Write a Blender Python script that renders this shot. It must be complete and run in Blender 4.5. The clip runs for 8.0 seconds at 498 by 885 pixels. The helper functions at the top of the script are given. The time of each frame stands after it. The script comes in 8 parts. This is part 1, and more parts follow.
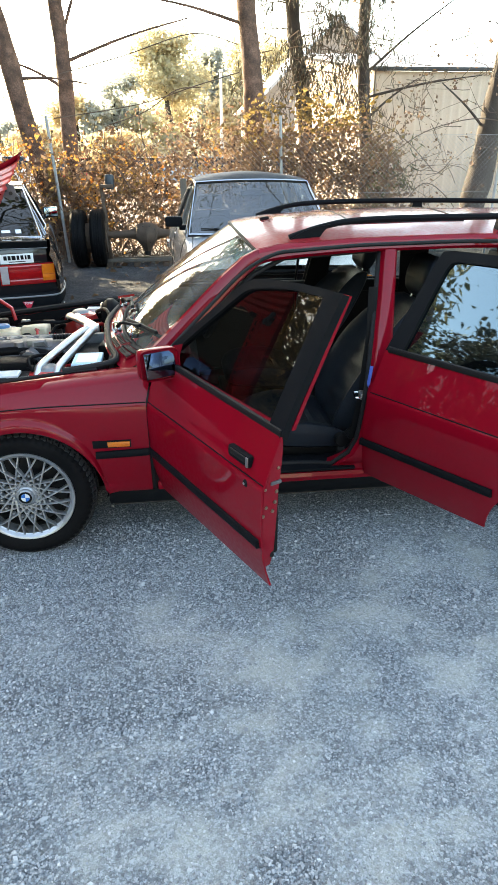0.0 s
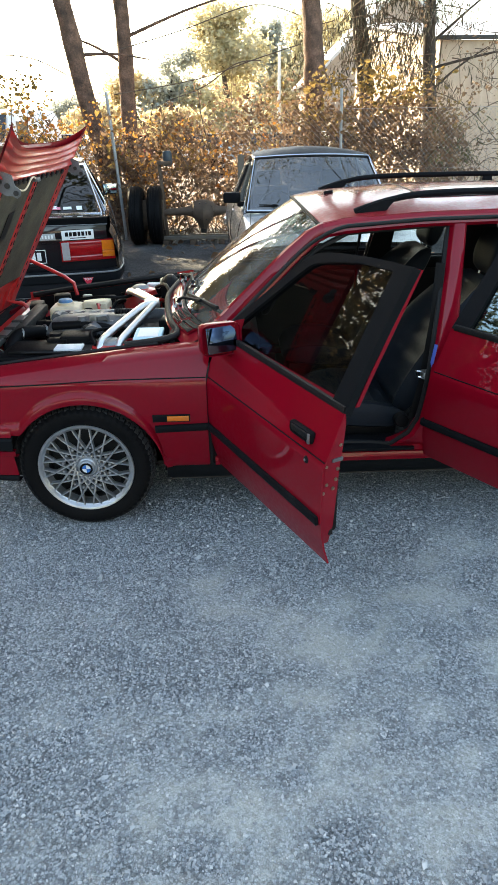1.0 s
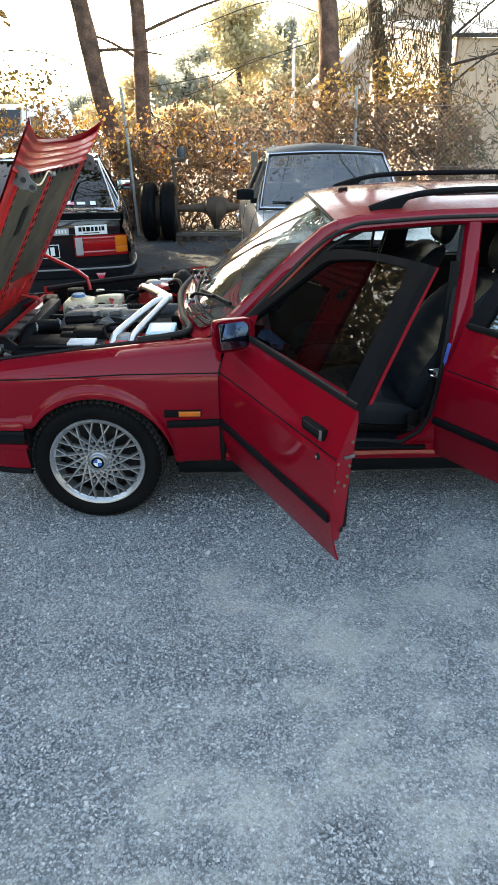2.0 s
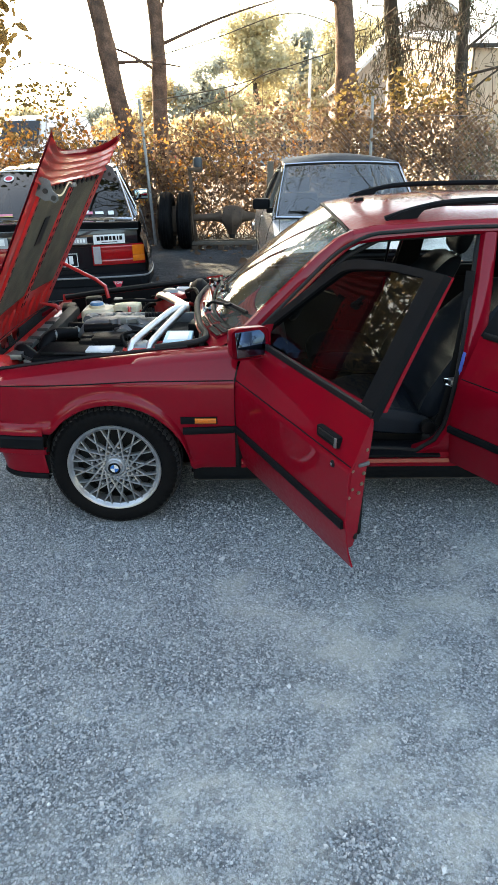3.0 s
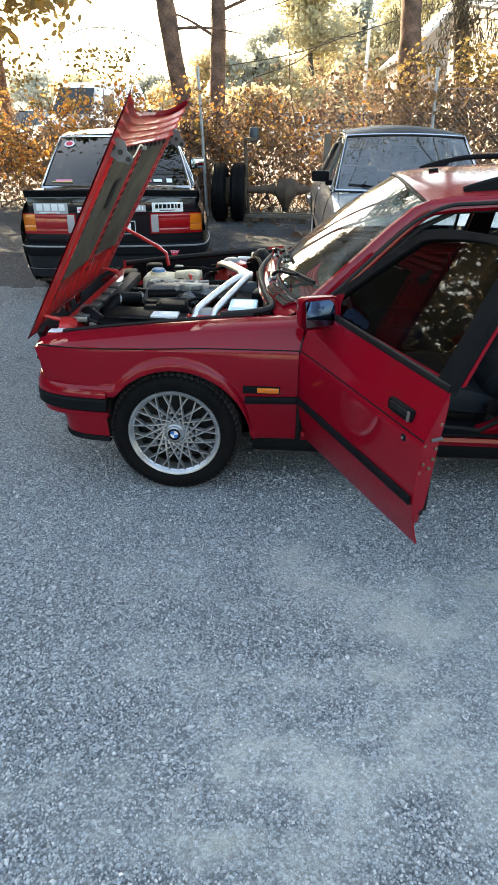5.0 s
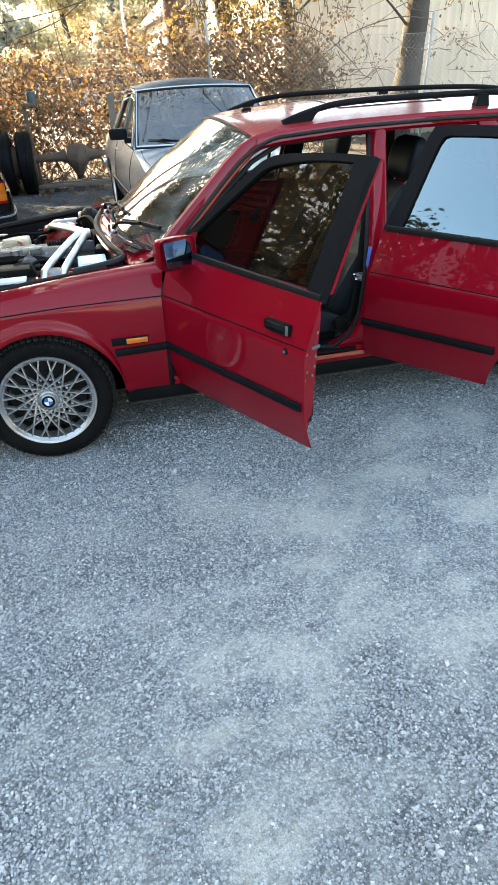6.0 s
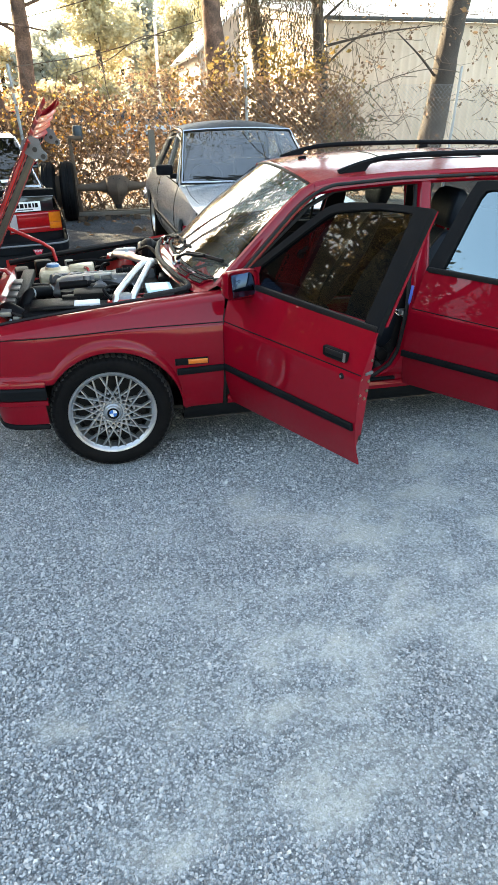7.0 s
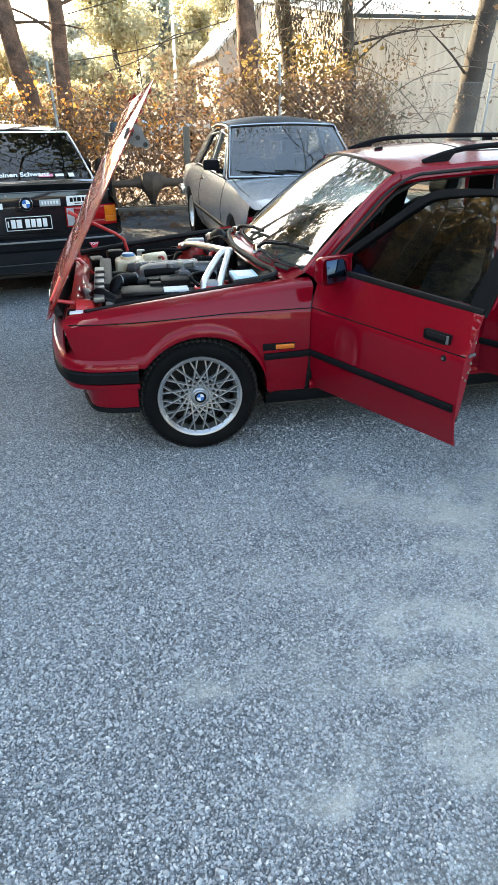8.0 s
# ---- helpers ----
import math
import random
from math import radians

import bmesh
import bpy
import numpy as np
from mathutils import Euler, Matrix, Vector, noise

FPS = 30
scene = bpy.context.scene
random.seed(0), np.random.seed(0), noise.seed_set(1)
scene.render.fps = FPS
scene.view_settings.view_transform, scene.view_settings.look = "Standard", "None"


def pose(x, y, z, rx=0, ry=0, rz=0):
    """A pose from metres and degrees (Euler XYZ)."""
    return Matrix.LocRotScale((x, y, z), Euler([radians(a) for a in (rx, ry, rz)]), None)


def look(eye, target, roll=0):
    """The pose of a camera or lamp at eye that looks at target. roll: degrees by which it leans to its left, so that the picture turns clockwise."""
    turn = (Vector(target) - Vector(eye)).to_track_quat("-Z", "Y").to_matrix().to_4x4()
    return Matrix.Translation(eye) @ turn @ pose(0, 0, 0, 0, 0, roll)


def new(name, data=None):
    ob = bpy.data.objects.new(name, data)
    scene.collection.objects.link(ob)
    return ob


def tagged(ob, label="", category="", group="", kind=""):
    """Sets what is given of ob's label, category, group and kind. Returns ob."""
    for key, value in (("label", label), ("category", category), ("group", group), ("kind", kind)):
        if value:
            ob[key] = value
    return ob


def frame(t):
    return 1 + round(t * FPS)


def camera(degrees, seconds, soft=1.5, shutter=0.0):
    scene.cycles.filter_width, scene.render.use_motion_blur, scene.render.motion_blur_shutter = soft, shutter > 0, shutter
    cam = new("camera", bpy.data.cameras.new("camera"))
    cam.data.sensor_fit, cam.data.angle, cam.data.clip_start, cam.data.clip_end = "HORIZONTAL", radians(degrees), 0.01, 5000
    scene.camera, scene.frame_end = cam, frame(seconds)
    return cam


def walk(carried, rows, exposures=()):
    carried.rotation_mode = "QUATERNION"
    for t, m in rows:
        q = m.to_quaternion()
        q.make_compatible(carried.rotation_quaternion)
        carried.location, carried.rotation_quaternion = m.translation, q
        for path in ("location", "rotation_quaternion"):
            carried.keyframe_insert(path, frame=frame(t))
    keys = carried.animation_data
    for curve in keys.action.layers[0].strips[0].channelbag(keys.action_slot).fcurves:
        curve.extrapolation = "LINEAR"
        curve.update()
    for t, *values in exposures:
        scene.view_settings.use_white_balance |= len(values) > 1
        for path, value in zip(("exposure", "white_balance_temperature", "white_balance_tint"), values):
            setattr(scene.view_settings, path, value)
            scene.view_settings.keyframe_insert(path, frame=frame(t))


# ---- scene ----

cam = camera(42.9, 8.0)
PATH = [
    (0, (0.675, -2.473, 1.618), (0.889, -0.666, 0.787), -0.3),
    (0.5, (0.64, -2.472, 1.612), (0.749, -0.666, 0.759), -0.6),
    (1, (0.633, -2.469, 1.6), (0.693, -0.677, 0.716), -0.9),
    (1.5, (0.629, -2.471, 1.596), (0.665, -0.681, 0.705), -0.5),
    (2.8, (0.617, -2.487, 1.599), (0.633, -0.696, 0.709), -0.8),
    (3, (0.616, -2.496, 1.604), (0.606, -0.695, 0.736), -0.6),
    (3.5, (0.608, -2.491, 1.595), (0.573, -0.702, 0.702), -1.2),
    (4, (0.609, -2.49, 1.592), (0.597, -0.7, 0.701), -0.6),
    (4.5, (0.589, -2.498, 1.587), (0.489, -0.735, 0.649), -0.4),
    (4.7, (0.567, -2.501, 1.583), (0.431, -0.737, 0.65), 0.4),
    (5.8, (0.313, -2.586, 1.513), (0.563, -0.835, 0.579), -2.1),
    (6, (0.282, -2.637, 1.501), (0.671, -0.959, 0.484), -2.7),
    (6.5, (0.185, -2.767, 1.578), (0.585, -1.078, 0.585), -0.2),
    (7, (0.046, -2.824, 1.572), (0.424, -1.098, 0.635), -0.4),
    (7.5, (-0.221, -2.836, 1.555), (0.094, -1.121, 0.576), -1.9),
    (8, (-0.338, -2.837, 1.535), (0.015, -1.106, 0.598), -0.4),
]
walk(cam, [(t, look(eye, target, roll)) for t, eye, target, roll in PATH],
     exposures=[(0.0, 2.86, 8150, 3.5), (0.5, 2.60, 8150, 3.5), (1.0, 2.55, 8150, 3.5), (3.0, 2.62, 8200, 3.5), (4.7, 2.60, 8150, 3.5), (5.8, 2.92, 8200, 3), (6.5, 3.04, 8500, 3), (7.0, 2.95, 8350, 3), (8.0, 2.80, 7950, 3)])


# ---------- world, sun ----------
SUN_ELEV, SUN_AZ = 30.0, -35.0          # degrees; azimuth from +y towards +x
world = bpy.data.worlds.new("sky")
scene.world = world
world.use_nodes = True
wn = world.node_tree
wn.nodes.clear()
sky = wn.nodes.new("ShaderNodeTexSky")
sky.sky_type = "NISHITA"
sky.sun_disc = False
sky.sun_elevation = radians(SUN_ELEV)
sky.sun_rotation = radians(SUN_AZ)
sky.air_density, sky.dust_density, sky.ozone_density = 1.0, 1.6, 1.0
bg = wn.nodes.new("ShaderNodeBackground")
bg.inputs["Strength"].default_value = 0.15
wout = wn.nodes.new("ShaderNodeOutputWorld")
wn.links.new(sky.outputs[0], bg.inputs[0])
wn.links.new(bg.outputs[0], wout.inputs[0])
sun = new("sun", bpy.data.lights.new("sun", "SUN"))
sun.data.energy, sun.data.angle, sun.data.color = 3.6, radians(0.6), (1.0, 0.89, 0.74)
_e, _a = radians(SUN_ELEV), radians(SUN_AZ)
SUN_DIR = Vector((math.sin(_a) * math.cos(_e), math.cos(_a) * math.cos(_e), math.sin(_e)))
sun.matrix_world = look(SUN_DIR * 60, (0, 0, 0))


# ---------- materials ----------
def nodes_of(name):
    m = bpy.data.materials.new(name)
    m.use_nodes = True
    t = m.node_tree
    return m, t, t.nodes["Principled BSDF"], t.nodes["Material Output"]


def mat(name, color, rough=0.5, metal=0.0, vary=0.12, scale=6.0, fine=90.0, bump=0.0, bscale=150.0, coat=0.0,
        dirt=None, dirt_amount=0.0, per=0.0, haze=0.04, spec=0.5, trans=0.0, coords="Object"):
    """A surface with a coarse and a fine variation, a bump, and dirt in patches; per: variation from object to object."""
    m, t, b, out = nodes_of(name)
    n, l = t.nodes, t.links
    tc = n.new("ShaderNodeTexCoord")
    big = n.new("ShaderNodeTexNoise")
    big.inputs["Scale"].default_value, big.inputs["Detail"].default_value = scale, 5
    l.new(tc.outputs[coords], big.inputs["Vector"])
    small = n.new("ShaderNodeTexNoise")
    small.inputs["Scale"].default_value, small.inputs["Detail"].default_value = fine, 3
    l.new(tc.outputs[coords], small.inputs["Vector"])
    add = n.new("ShaderNodeMath")
    add.operation = "ADD"
    l.new(big.outputs["Fac"], add.inputs[0])
    l.new(small.outputs["Fac"], add.inputs[1])
    ramp = n.new("ShaderNodeMapRange")
    ramp.inputs["From Min"].default_value, ramp.inputs["From Max"].default_value = 0.65, 1.35
    ramp.inputs["To Min"].default_value, ramp.inputs["To Max"].default_value = 1 - vary, 1 + vary
    l.new(add.outputs[0], ramp.inputs["Value"])
    mul = n.new("ShaderNodeVectorMath")
    mul.operation = "SCALE"
    mul.inputs[0].default_value = color
    l.new(ramp.outputs[0], mul.inputs["Scale"])
    last = mul.outputs[0]
    if per:
        info = n.new("ShaderNodeObjectInfo")
        pr = n.new("ShaderNodeMapRange")
        pr.inputs["To Min"].default_value, pr.inputs["To Max"].default_value = 1 - per, 1 + per
        l.new(info.outputs["Random"], pr.inputs["Value"])
        m2 = n.new("ShaderNodeVectorMath")
        m2.operation = "SCALE"
        l.new(last, m2.inputs[0])
        l.new(pr.outputs[0], m2.inputs["Scale"])
        last = m2.outputs[0]
    if dirt:
        dn = n.new("ShaderNodeTexNoise")
        dn.inputs["Scale"].default_value, dn.inputs["Detail"].default_value = scale * 0.6, 8
        l.new(tc.outputs[coords], dn.inputs["Vector"])
        dr = n.new("ShaderNodeMapRange")
        dr.inputs["From Min"].default_value, dr.inputs["From Max"].default_value = 0.42, 0.72
        dr.inputs["To Max"].default_value = dirt_amount
        l.new(dn.outputs["Fac"], dr.inputs["Value"])
        mx = n.new("ShaderNodeMix")
        mx.data_type = "RGBA"
        l.new(dr.outputs[0], mx.inputs["Factor"])
        l.new(last, mx.inputs["A"])
        mx.inputs["B"].default_value = (*dirt, 1)
        last = mx.outputs["Result"]
    l.new(last, b.inputs["Base Color"])
    rr = n.new("ShaderNodeMapRange")
    rr.inputs["From Min"].default_value, rr.inputs["From Max"].default_value = 0.3, 0.7
    rr.inputs["To Min"].default_value, rr.inputs["To Max"].default_value = max(rough * 0.85, 0.01), min(rough * 1.2, 1)
    l.new(small.outputs["Fac"], rr.inputs["Value"])
    l.new(rr.outputs[0], b.inputs["Roughness"])
    b.inputs["Metallic"].default_value = metal
    b.inputs["Specular IOR Level"].default_value = spec
    b.inputs["Coat Weight"].default_value = coat
    b.inputs["Coat Roughness"].default_value = haze
    if bump:
        bn = n.new("ShaderNodeTexNoise")
        bn.inputs["Scale"].default_value, bn.inputs["Detail"].default_value = bscale, 6
        l.new(tc.outputs[coords], bn.inputs["Vector"])
        bp = n.new("ShaderNodeBump")
        bp.inputs["Strength"].default_value, bp.inputs["Distance"].default_value = bump, 0.01
        l.new(bn.outputs["Fac"], bp.inputs["Height"])
        l.new(bp.outputs[0], b.inputs["Normal"])
    if trans:
        tr = n.new("ShaderNodeBsdfTranslucent")
        l.new(last, tr.inputs["Color"])
        mix = n.new("ShaderNodeMixShader")
        mix.inputs[0].default_value = trans
        l.new(b.outputs[0], mix.inputs[1])
        l.new(tr.outputs[0], mix.inputs[2])
        l.new(mix.outputs[0], out.inputs["Surface"])
    return m


def pane(name, tint, gloss_min=0.08, dust=0.0, sheen=(1, 1, 1)):
    """A thin pane: clear tint with a mirror gloss that follows the angle; dust: share of a dull film."""
    m, t, b, out = nodes_of(name)
    n, l = t.nodes, t.links
    n.remove(b)
    clear = n.new("ShaderNodeBsdfTransparent")
    clear.inputs[0].default_value = (*tint, 1)
    gloss = n.new("ShaderNodeBsdfGlossy")
    gloss.inputs["Roughness"].default_value = 0.02
    gloss.inputs["Color"].default_value = (*sheen, 1)
    lw = n.new("ShaderNodeLayerWeight")
    lw.inputs[0].default_value = 0.5
    pw = n.new("ShaderNodeMath")
    pw.operation = "POWER"
    pw.inputs[1].default_value = 4.5
    l.new(lw.outputs["Facing"], pw.inputs[0])
    fr = n.new("ShaderNodeMapRange")
    fr.inputs["To Min"].default_value, fr.inputs["To Max"].default_value = gloss_min, 1.0
    l.new(pw.outputs[0], fr.inputs["Value"])
    mix = n.new("ShaderNodeMixShader")
    l.new(fr.outputs[0], mix.inputs[0])
    l.new(clear.outputs[0], mix.inputs[1])
    l.new(gloss.outputs[0], mix.inputs[2])
    last = mix.outputs[0]
    if dust:
        dif = n.new("ShaderNodeBsdfDiffuse")
        dif.inputs[0].default_value = (0.55, 0.55, 0.52, 1)
        tc = n.new("ShaderNodeTexCoord")
        no = n.new("ShaderNodeTexNoise")
        no.inputs["Scale"].default_value, no.inputs["Detail"].default_value = 7, 6
        l.new(tc.outputs["Object"], no.inputs["Vector"])
        mr = n.new("ShaderNodeMapRange")
        mr.inputs["From Min"].default_value, mr.inputs["From Max"].default_value = 0.35, 0.75
        mr.inputs["To Max"].default_value = dust
        l.new(no.outputs["Fac"], mr.inputs["Value"])
        m2 = n.new("ShaderNodeMixShader")
        l.new(mr.outputs[0], m2.inputs[0])
        l.new(last, m2.inputs[1])
        l.new(dif.outputs[0], m2.inputs[2])
        last = m2.outputs[0]
    l.new(last, out.inputs["Surface"])
    return m


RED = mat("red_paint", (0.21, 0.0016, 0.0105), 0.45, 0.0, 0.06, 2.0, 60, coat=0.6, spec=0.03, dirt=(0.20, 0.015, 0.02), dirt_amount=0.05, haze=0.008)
# roof red, paled for dust and for the sky sheen on it
RED_TOP = mat("dusty_sky_paled_red", (0.27, 0.010, 0.016), 0.4, 0.0, 0.10, 2.0, 60, coat=1.0, spec=0.3, dirt=(0.48, 0.30, 0.28), dirt_amount=0.5, haze=0.12)
# inner red, raised above RED to carry the sunlight at the bonnet base
RED_IN = mat("sun_raised_inner_red", (0.58, 0.022, 0.022), 0.38, 0.0, 0.18, 9, 80, coat=0.7, spec=0.3, dirt=(0.16, 0.05, 0.04), dirt_amount=0.3)
BLACK_PAINT = mat("black_paint", (0.008, 0.008, 0.010), 0.4, 0.0, 0.2, 2.0, 60, coat=1.0, spec=0.1, dirt=(0.03, 0.028, 0.026), dirt_amount=0.12)
SILVER = mat("silver_paint", (0.42, 0.45, 0.485), 0.28, 0.45, 0.08, 2.0, 400, coat=0.6, dirt=(0.20, 0.19, 0.17), dirt_amount=0.25)
PLASTIC = mat("black_plastic", (0.007, 0.008, 0.0095), 0.55, 0.0, 0.25, 9, 160, spec=0.06, bump=0.06, bscale=500)
RUBBER = mat("rubber_seal", (0.006, 0.006, 0.0065), 0.6, 0.0, 0.2, 12, 200, spec=0.3)
TYRE = mat("tyre_rubber", (0.006, 0.006, 0.0066), 0.55, 0.0, 0.25, 9, 120, bump=0.12, bscale=260, spec=0.06, dirt=(0.022, 0.021, 0.019), dirt_amount=0.10)
# paler than TYRE for dust and for the light on the tread
TREAD = mat("dusty_lit_tread", (0.030, 0.030, 0.031), 0.75, 0.0, 0.3, 14, 160, bump=0.1, bscale=260, spec=0.2)
ALLOY = mat("alloy_wheel", (0.50, 0.51, 0.525), 0.34, 0.8, 0.10, 20, 200, dirt=(0.16, 0.14, 0.12), dirt_amount=0.25)
CHROME = mat("chrome", (0.72, 0.72, 0.72), 0.12, 1.0, 0.05, 20, 200)
BRASSY = mat("passivated_bolt", (0.26, 0.22, 0.15), 0.35, 0.85, 0.15, 30, 200)
STEEL = mat("zinc_steel", (0.27, 0.28, 0.28), 0.38, 0.8, 0.15, 30, 200)
POLISHED = mat("polished_aluminium", (0.82, 0.82, 0.80), 0.36, 1.0, 0.08, 20, 200)
CAST = mat("cast_aluminium", (0.15, 0.158, 0.17), 0.46, 0.45, 0.25, 14, 200, bump=0.15, bscale=220, dirt=(0.05, 0.045, 0.04), dirt_amount=0.5)
DARK = mat("black_engine_plastic", (0.005, 0.005, 0.0058), 0.46, 0.0, 0.3, 12, 120, spec=0.08, dirt=(0.03, 0.028, 0.025), dirt_amount=0.08)
GREASE = mat("grimy_metal", (0.03, 0.028, 0.026), 0.55, 0.3, 0.4, 14, 120, bump=0.2, bscale=120)
CREAM = mat("aged_cream_plastic", (0.98, 0.79, 0.55), 0.42, 0.0, 0.12, 8, 60, dirt=(0.45, 0.37, 0.24), dirt_amount=0.25)
BLUECAP = mat("blue_plastic", (0.10, 0.25, 0.45), 0.4, 0.0, 0.15, 20, 100)
WHITE_P = mat("white_print", (0.75, 0.76, 0.76), 0.45, 0.0, 0.06, 20, 100)
PALEBLUE = mat("pale_blue_print", (0.40, 0.62, 0.72), 0.45, 0.0, 0.1, 20, 100)
GREY_P = mat("grey_print", (0.35, 0.36, 0.37), 0.5, 0.0, 0.1, 20, 100)
FELT = mat("bonnet_felt", (0.062, 0.050, 0.034), 0.9, 0.0, 0.3, 10, 220, bump=0.5, bscale=260, dirt=(0.16, 0.13, 0.08), dirt_amount=0.6)
LEATHER = mat("black_leather", (0.009, 0.013, 0.019), 0.5, 0.0, 0.2, 9, 160, spec=0.16, bump=0.12, bscale=320)
TRIM_IN = mat("black_interior_trim", (0.006, 0.006, 0.0065), 0.6, 0.0, 0.25, 9, 160, spec=0.15, bump=0.1, bscale=300)
CARPET = mat("dark_carpet", (0.006, 0.006, 0.006), 0.95, 0.0, 0.3, 20, 300, bump=0.4, bscale=500)
HEADLINER = mat("grey_headliner", (0.10, 0.10, 0.10), 0.9, 0.0, 0.1, 12, 300)
AMBER = mat("amber_lens", (0.62, 0.15, 0.012), 0.16, 0.0, 0.15, 40, 200, coat=0.6)
REDLENS = mat("red_lens", (0.30, 0.006, 0.008), 0.14, 0.0, 0.2, 30, 160, coat=0.6)
CLEARLENS = mat("clear_lens", (0.36, 0.33, 0.33), 0.14, 0.0, 0.12, 40, 200, coat=0.6)
BLUE_R = mat("blue_enamel", (0.03, 0.16, 0.50), 0.25, 0.0, 0.08, 40, 200, coat=0.5)
STRAP = mat("blue_label", (0.06, 0.12, 0.45), 0.4, 0.0, 0.1, 20, 100)
VINYL = mat("black_vinyl_roof", (0.030, 0.034, 0.040), 0.55, 0.0, 0.2, 5, 180, bump=0.2, bscale=420, dirt=(0.14, 0.14, 0.14), dirt_amount=0.25)
PINK_P = mat("pink_print", (0.70, 0.22, 0.30), 0.45, 0.0, 0.1, 20, 100)
REDPRINT = mat("red_print", (0.62, 0.02, 0.05), 0.4, 0.0, 0.1, 20, 100)
YELLOW_P = mat("yellow_print", (0.55, 0.45, 0.12), 0.45, 0.0, 0.1, 20, 100)
GLASS = pane("window_glass", (0.62, 0.68, 0.66), 0.10, dust=0.08)
SCREEN = pane("windscreen_glass", (0.62, 0.68, 0.66), 0.30, dust=0.24)
TINT = pane("smoked_glass", (0.29, 0.325, 0.345), 0.036, dust=0.004)
TINT_D = pane("dark_smoked_glass", (0.05, 0.055, 0.06), 0.06, dust=0.004)
SHADE_BAND = pane("teal_shade_band", (0.20, 0.62, 0.64), 0.0)
SCREEN_D = pane("dusty_windscreen_glass", (0.26, 0.29, 0.30), 0.16, dust=0.07)
# sheen puts the blue of the mirrored sky into the gloss colour
FILM = pane("sky_blue_film_glass", (0.10, 0.11, 0.11), 0.17, dust=0.01, sheen=(0.55, 0.80, 0.95))
LAMP_G = mat("dark_lamp_glass", (0.02, 0.022, 0.025), 0.3, 0.0, 0.2, 20, 90, coat=0.1, spec=0.2)
# the mirrored sky is put into the tint: pale here, deep blue below
MIRROR_PALE = mat("pale_sky_mirror_glass", (0.50, 0.64, 0.68), 0.03, 1.0, 0.0, 10, 100)
MIRROR = mat("mirror_glass", (0.07, 0.10, 0.17), 0.02, 1.0, 0.0, 10, 100)


# ---------- mesh helpers ----------
def part(name, bm, material, parent=None, label="", sharp=35.0, m=None):
    """Links a bmesh as one mesh object under a thing or a part. m: its pose in the parent's frame."""
    me = bpy.data.meshes.new(name)
    bmesh.ops.recalc_face_normals(bm, faces=bm.faces)
    bm.to_mesh(me)
    bm.free()
    me.polygons.foreach_set("use_smooth", [True] * len(me.polygons))
    me.set_sharp_from_angle(angle=radians(sharp))
    mats = material if isinstance(material, (list, tuple)) else [material]
    for k in mats:
        me.materials.append(k)
    ob = new(name, me)
    if parent is not None:
        ob.parent = parent
    if m is not None:
        ob.matrix_basis = m
    if label:
        ob["label"] = label
    return ob


def thing(name, m, label, category, group="", kind=""):
    ob = new(name)
    ob.empty_display_size = 0.2
    ob.matrix_basis = m
    return tagged(ob, label, category, group, kind)


def grid(bm, rows, closed_u=False, closed_v=False, flip=False):
    """Faces over rows of points, each row equally long."""
    vs = [[bm.verts.new(p) for p in r] for r in rows]
    nu, nv = len(vs), len(vs[0])
    for i in range(nu if closed_u else nu - 1):
        for j in range(nv if closed_v else nv - 1):
            q = [vs[i][j], vs[(i + 1) % nu][j], vs[(i + 1) % nu][(j + 1) % nv], vs[i][(j + 1) % nv]]
            q = [v for k, v in enumerate(q) if v not in q[:k]]
            if len(q) > 2:
                bm.faces.new(q if not flip else q[::-1])
    return vs


def solid(bm, t):
    bmesh.ops.recalc_face_normals(bm, faces=bm.faces)
    bmesh.ops.solidify(bm, geom=bm.faces[:] , thickness=t)
    return bm


def sheet(rows, t=0.0):
    bm = bmesh.new()
    grid(bm, rows)
    bmesh.ops.remove_doubles(bm, verts=bm.verts, dist=1e-5)
    if t:
        solid(bm, t)
    return bm


def box(bm, c, s, bev=0.0, m=None, seg=2):
    """A bevelled box of size s about c (or posed by m)."""
    g = bmesh.ops.create_cube(bm, size=1.0)
    vs = g["verts"]
    for v in vs:
        v.co = Vector((v.co.x * s[0], v.co.y * s[1], v.co.z * s[2]))
    if bev:
        es = list({e for v in vs for e in v.link_edges})
        r = bmesh.ops.bevel(bm, geom=es, offset=bev, segments=seg, affect="EDGES", profile=0.6)
        vs = list({v for f in r["faces"] for v in f.verts} | {v for v in vs if v.is_valid})
    t = Matrix.Translation(c) @ (m or Matrix())
    for v in vs:
        v.co = t @ v.co
    return vs


def tube(bm, pts, r, seg=10, caps=True, flat=1.0):
    """A round bar along points; r: one radius or one for each point; flat: height over width."""
    pts = [Vector(p) for p in pts]
    rs = r if isinstance(r, (list, tuple)) else [r] * len(pts)
    up = Vector((0, 0, 1))
    rings, last = [], None
    for i, p in enumerate(pts):
        d = (pts[min(i + 1, len(pts) - 1)] - pts[max(i - 1, 0)]).normalized()
        if last is None:
            a = d.cross(up)
            a = d.cross(Vector((1, 0, 0))) if a.length < 0.05 else a
        else:
            a = last - d * last.dot(d)
        a.normalize()
        last = a
        b = d.cross(a)
        rings.append([p + (a * math.cos(2 * math.pi * k / seg) + b * math.sin(2 * math.pi * k / seg) * flat) * rs[i] for k in range(seg)])
    vs = grid(bm, rings, closed_v=True)
    if caps:
        bm.faces.new(vs[0][::-1])
        bm.faces.new(vs[-1])
    return vs


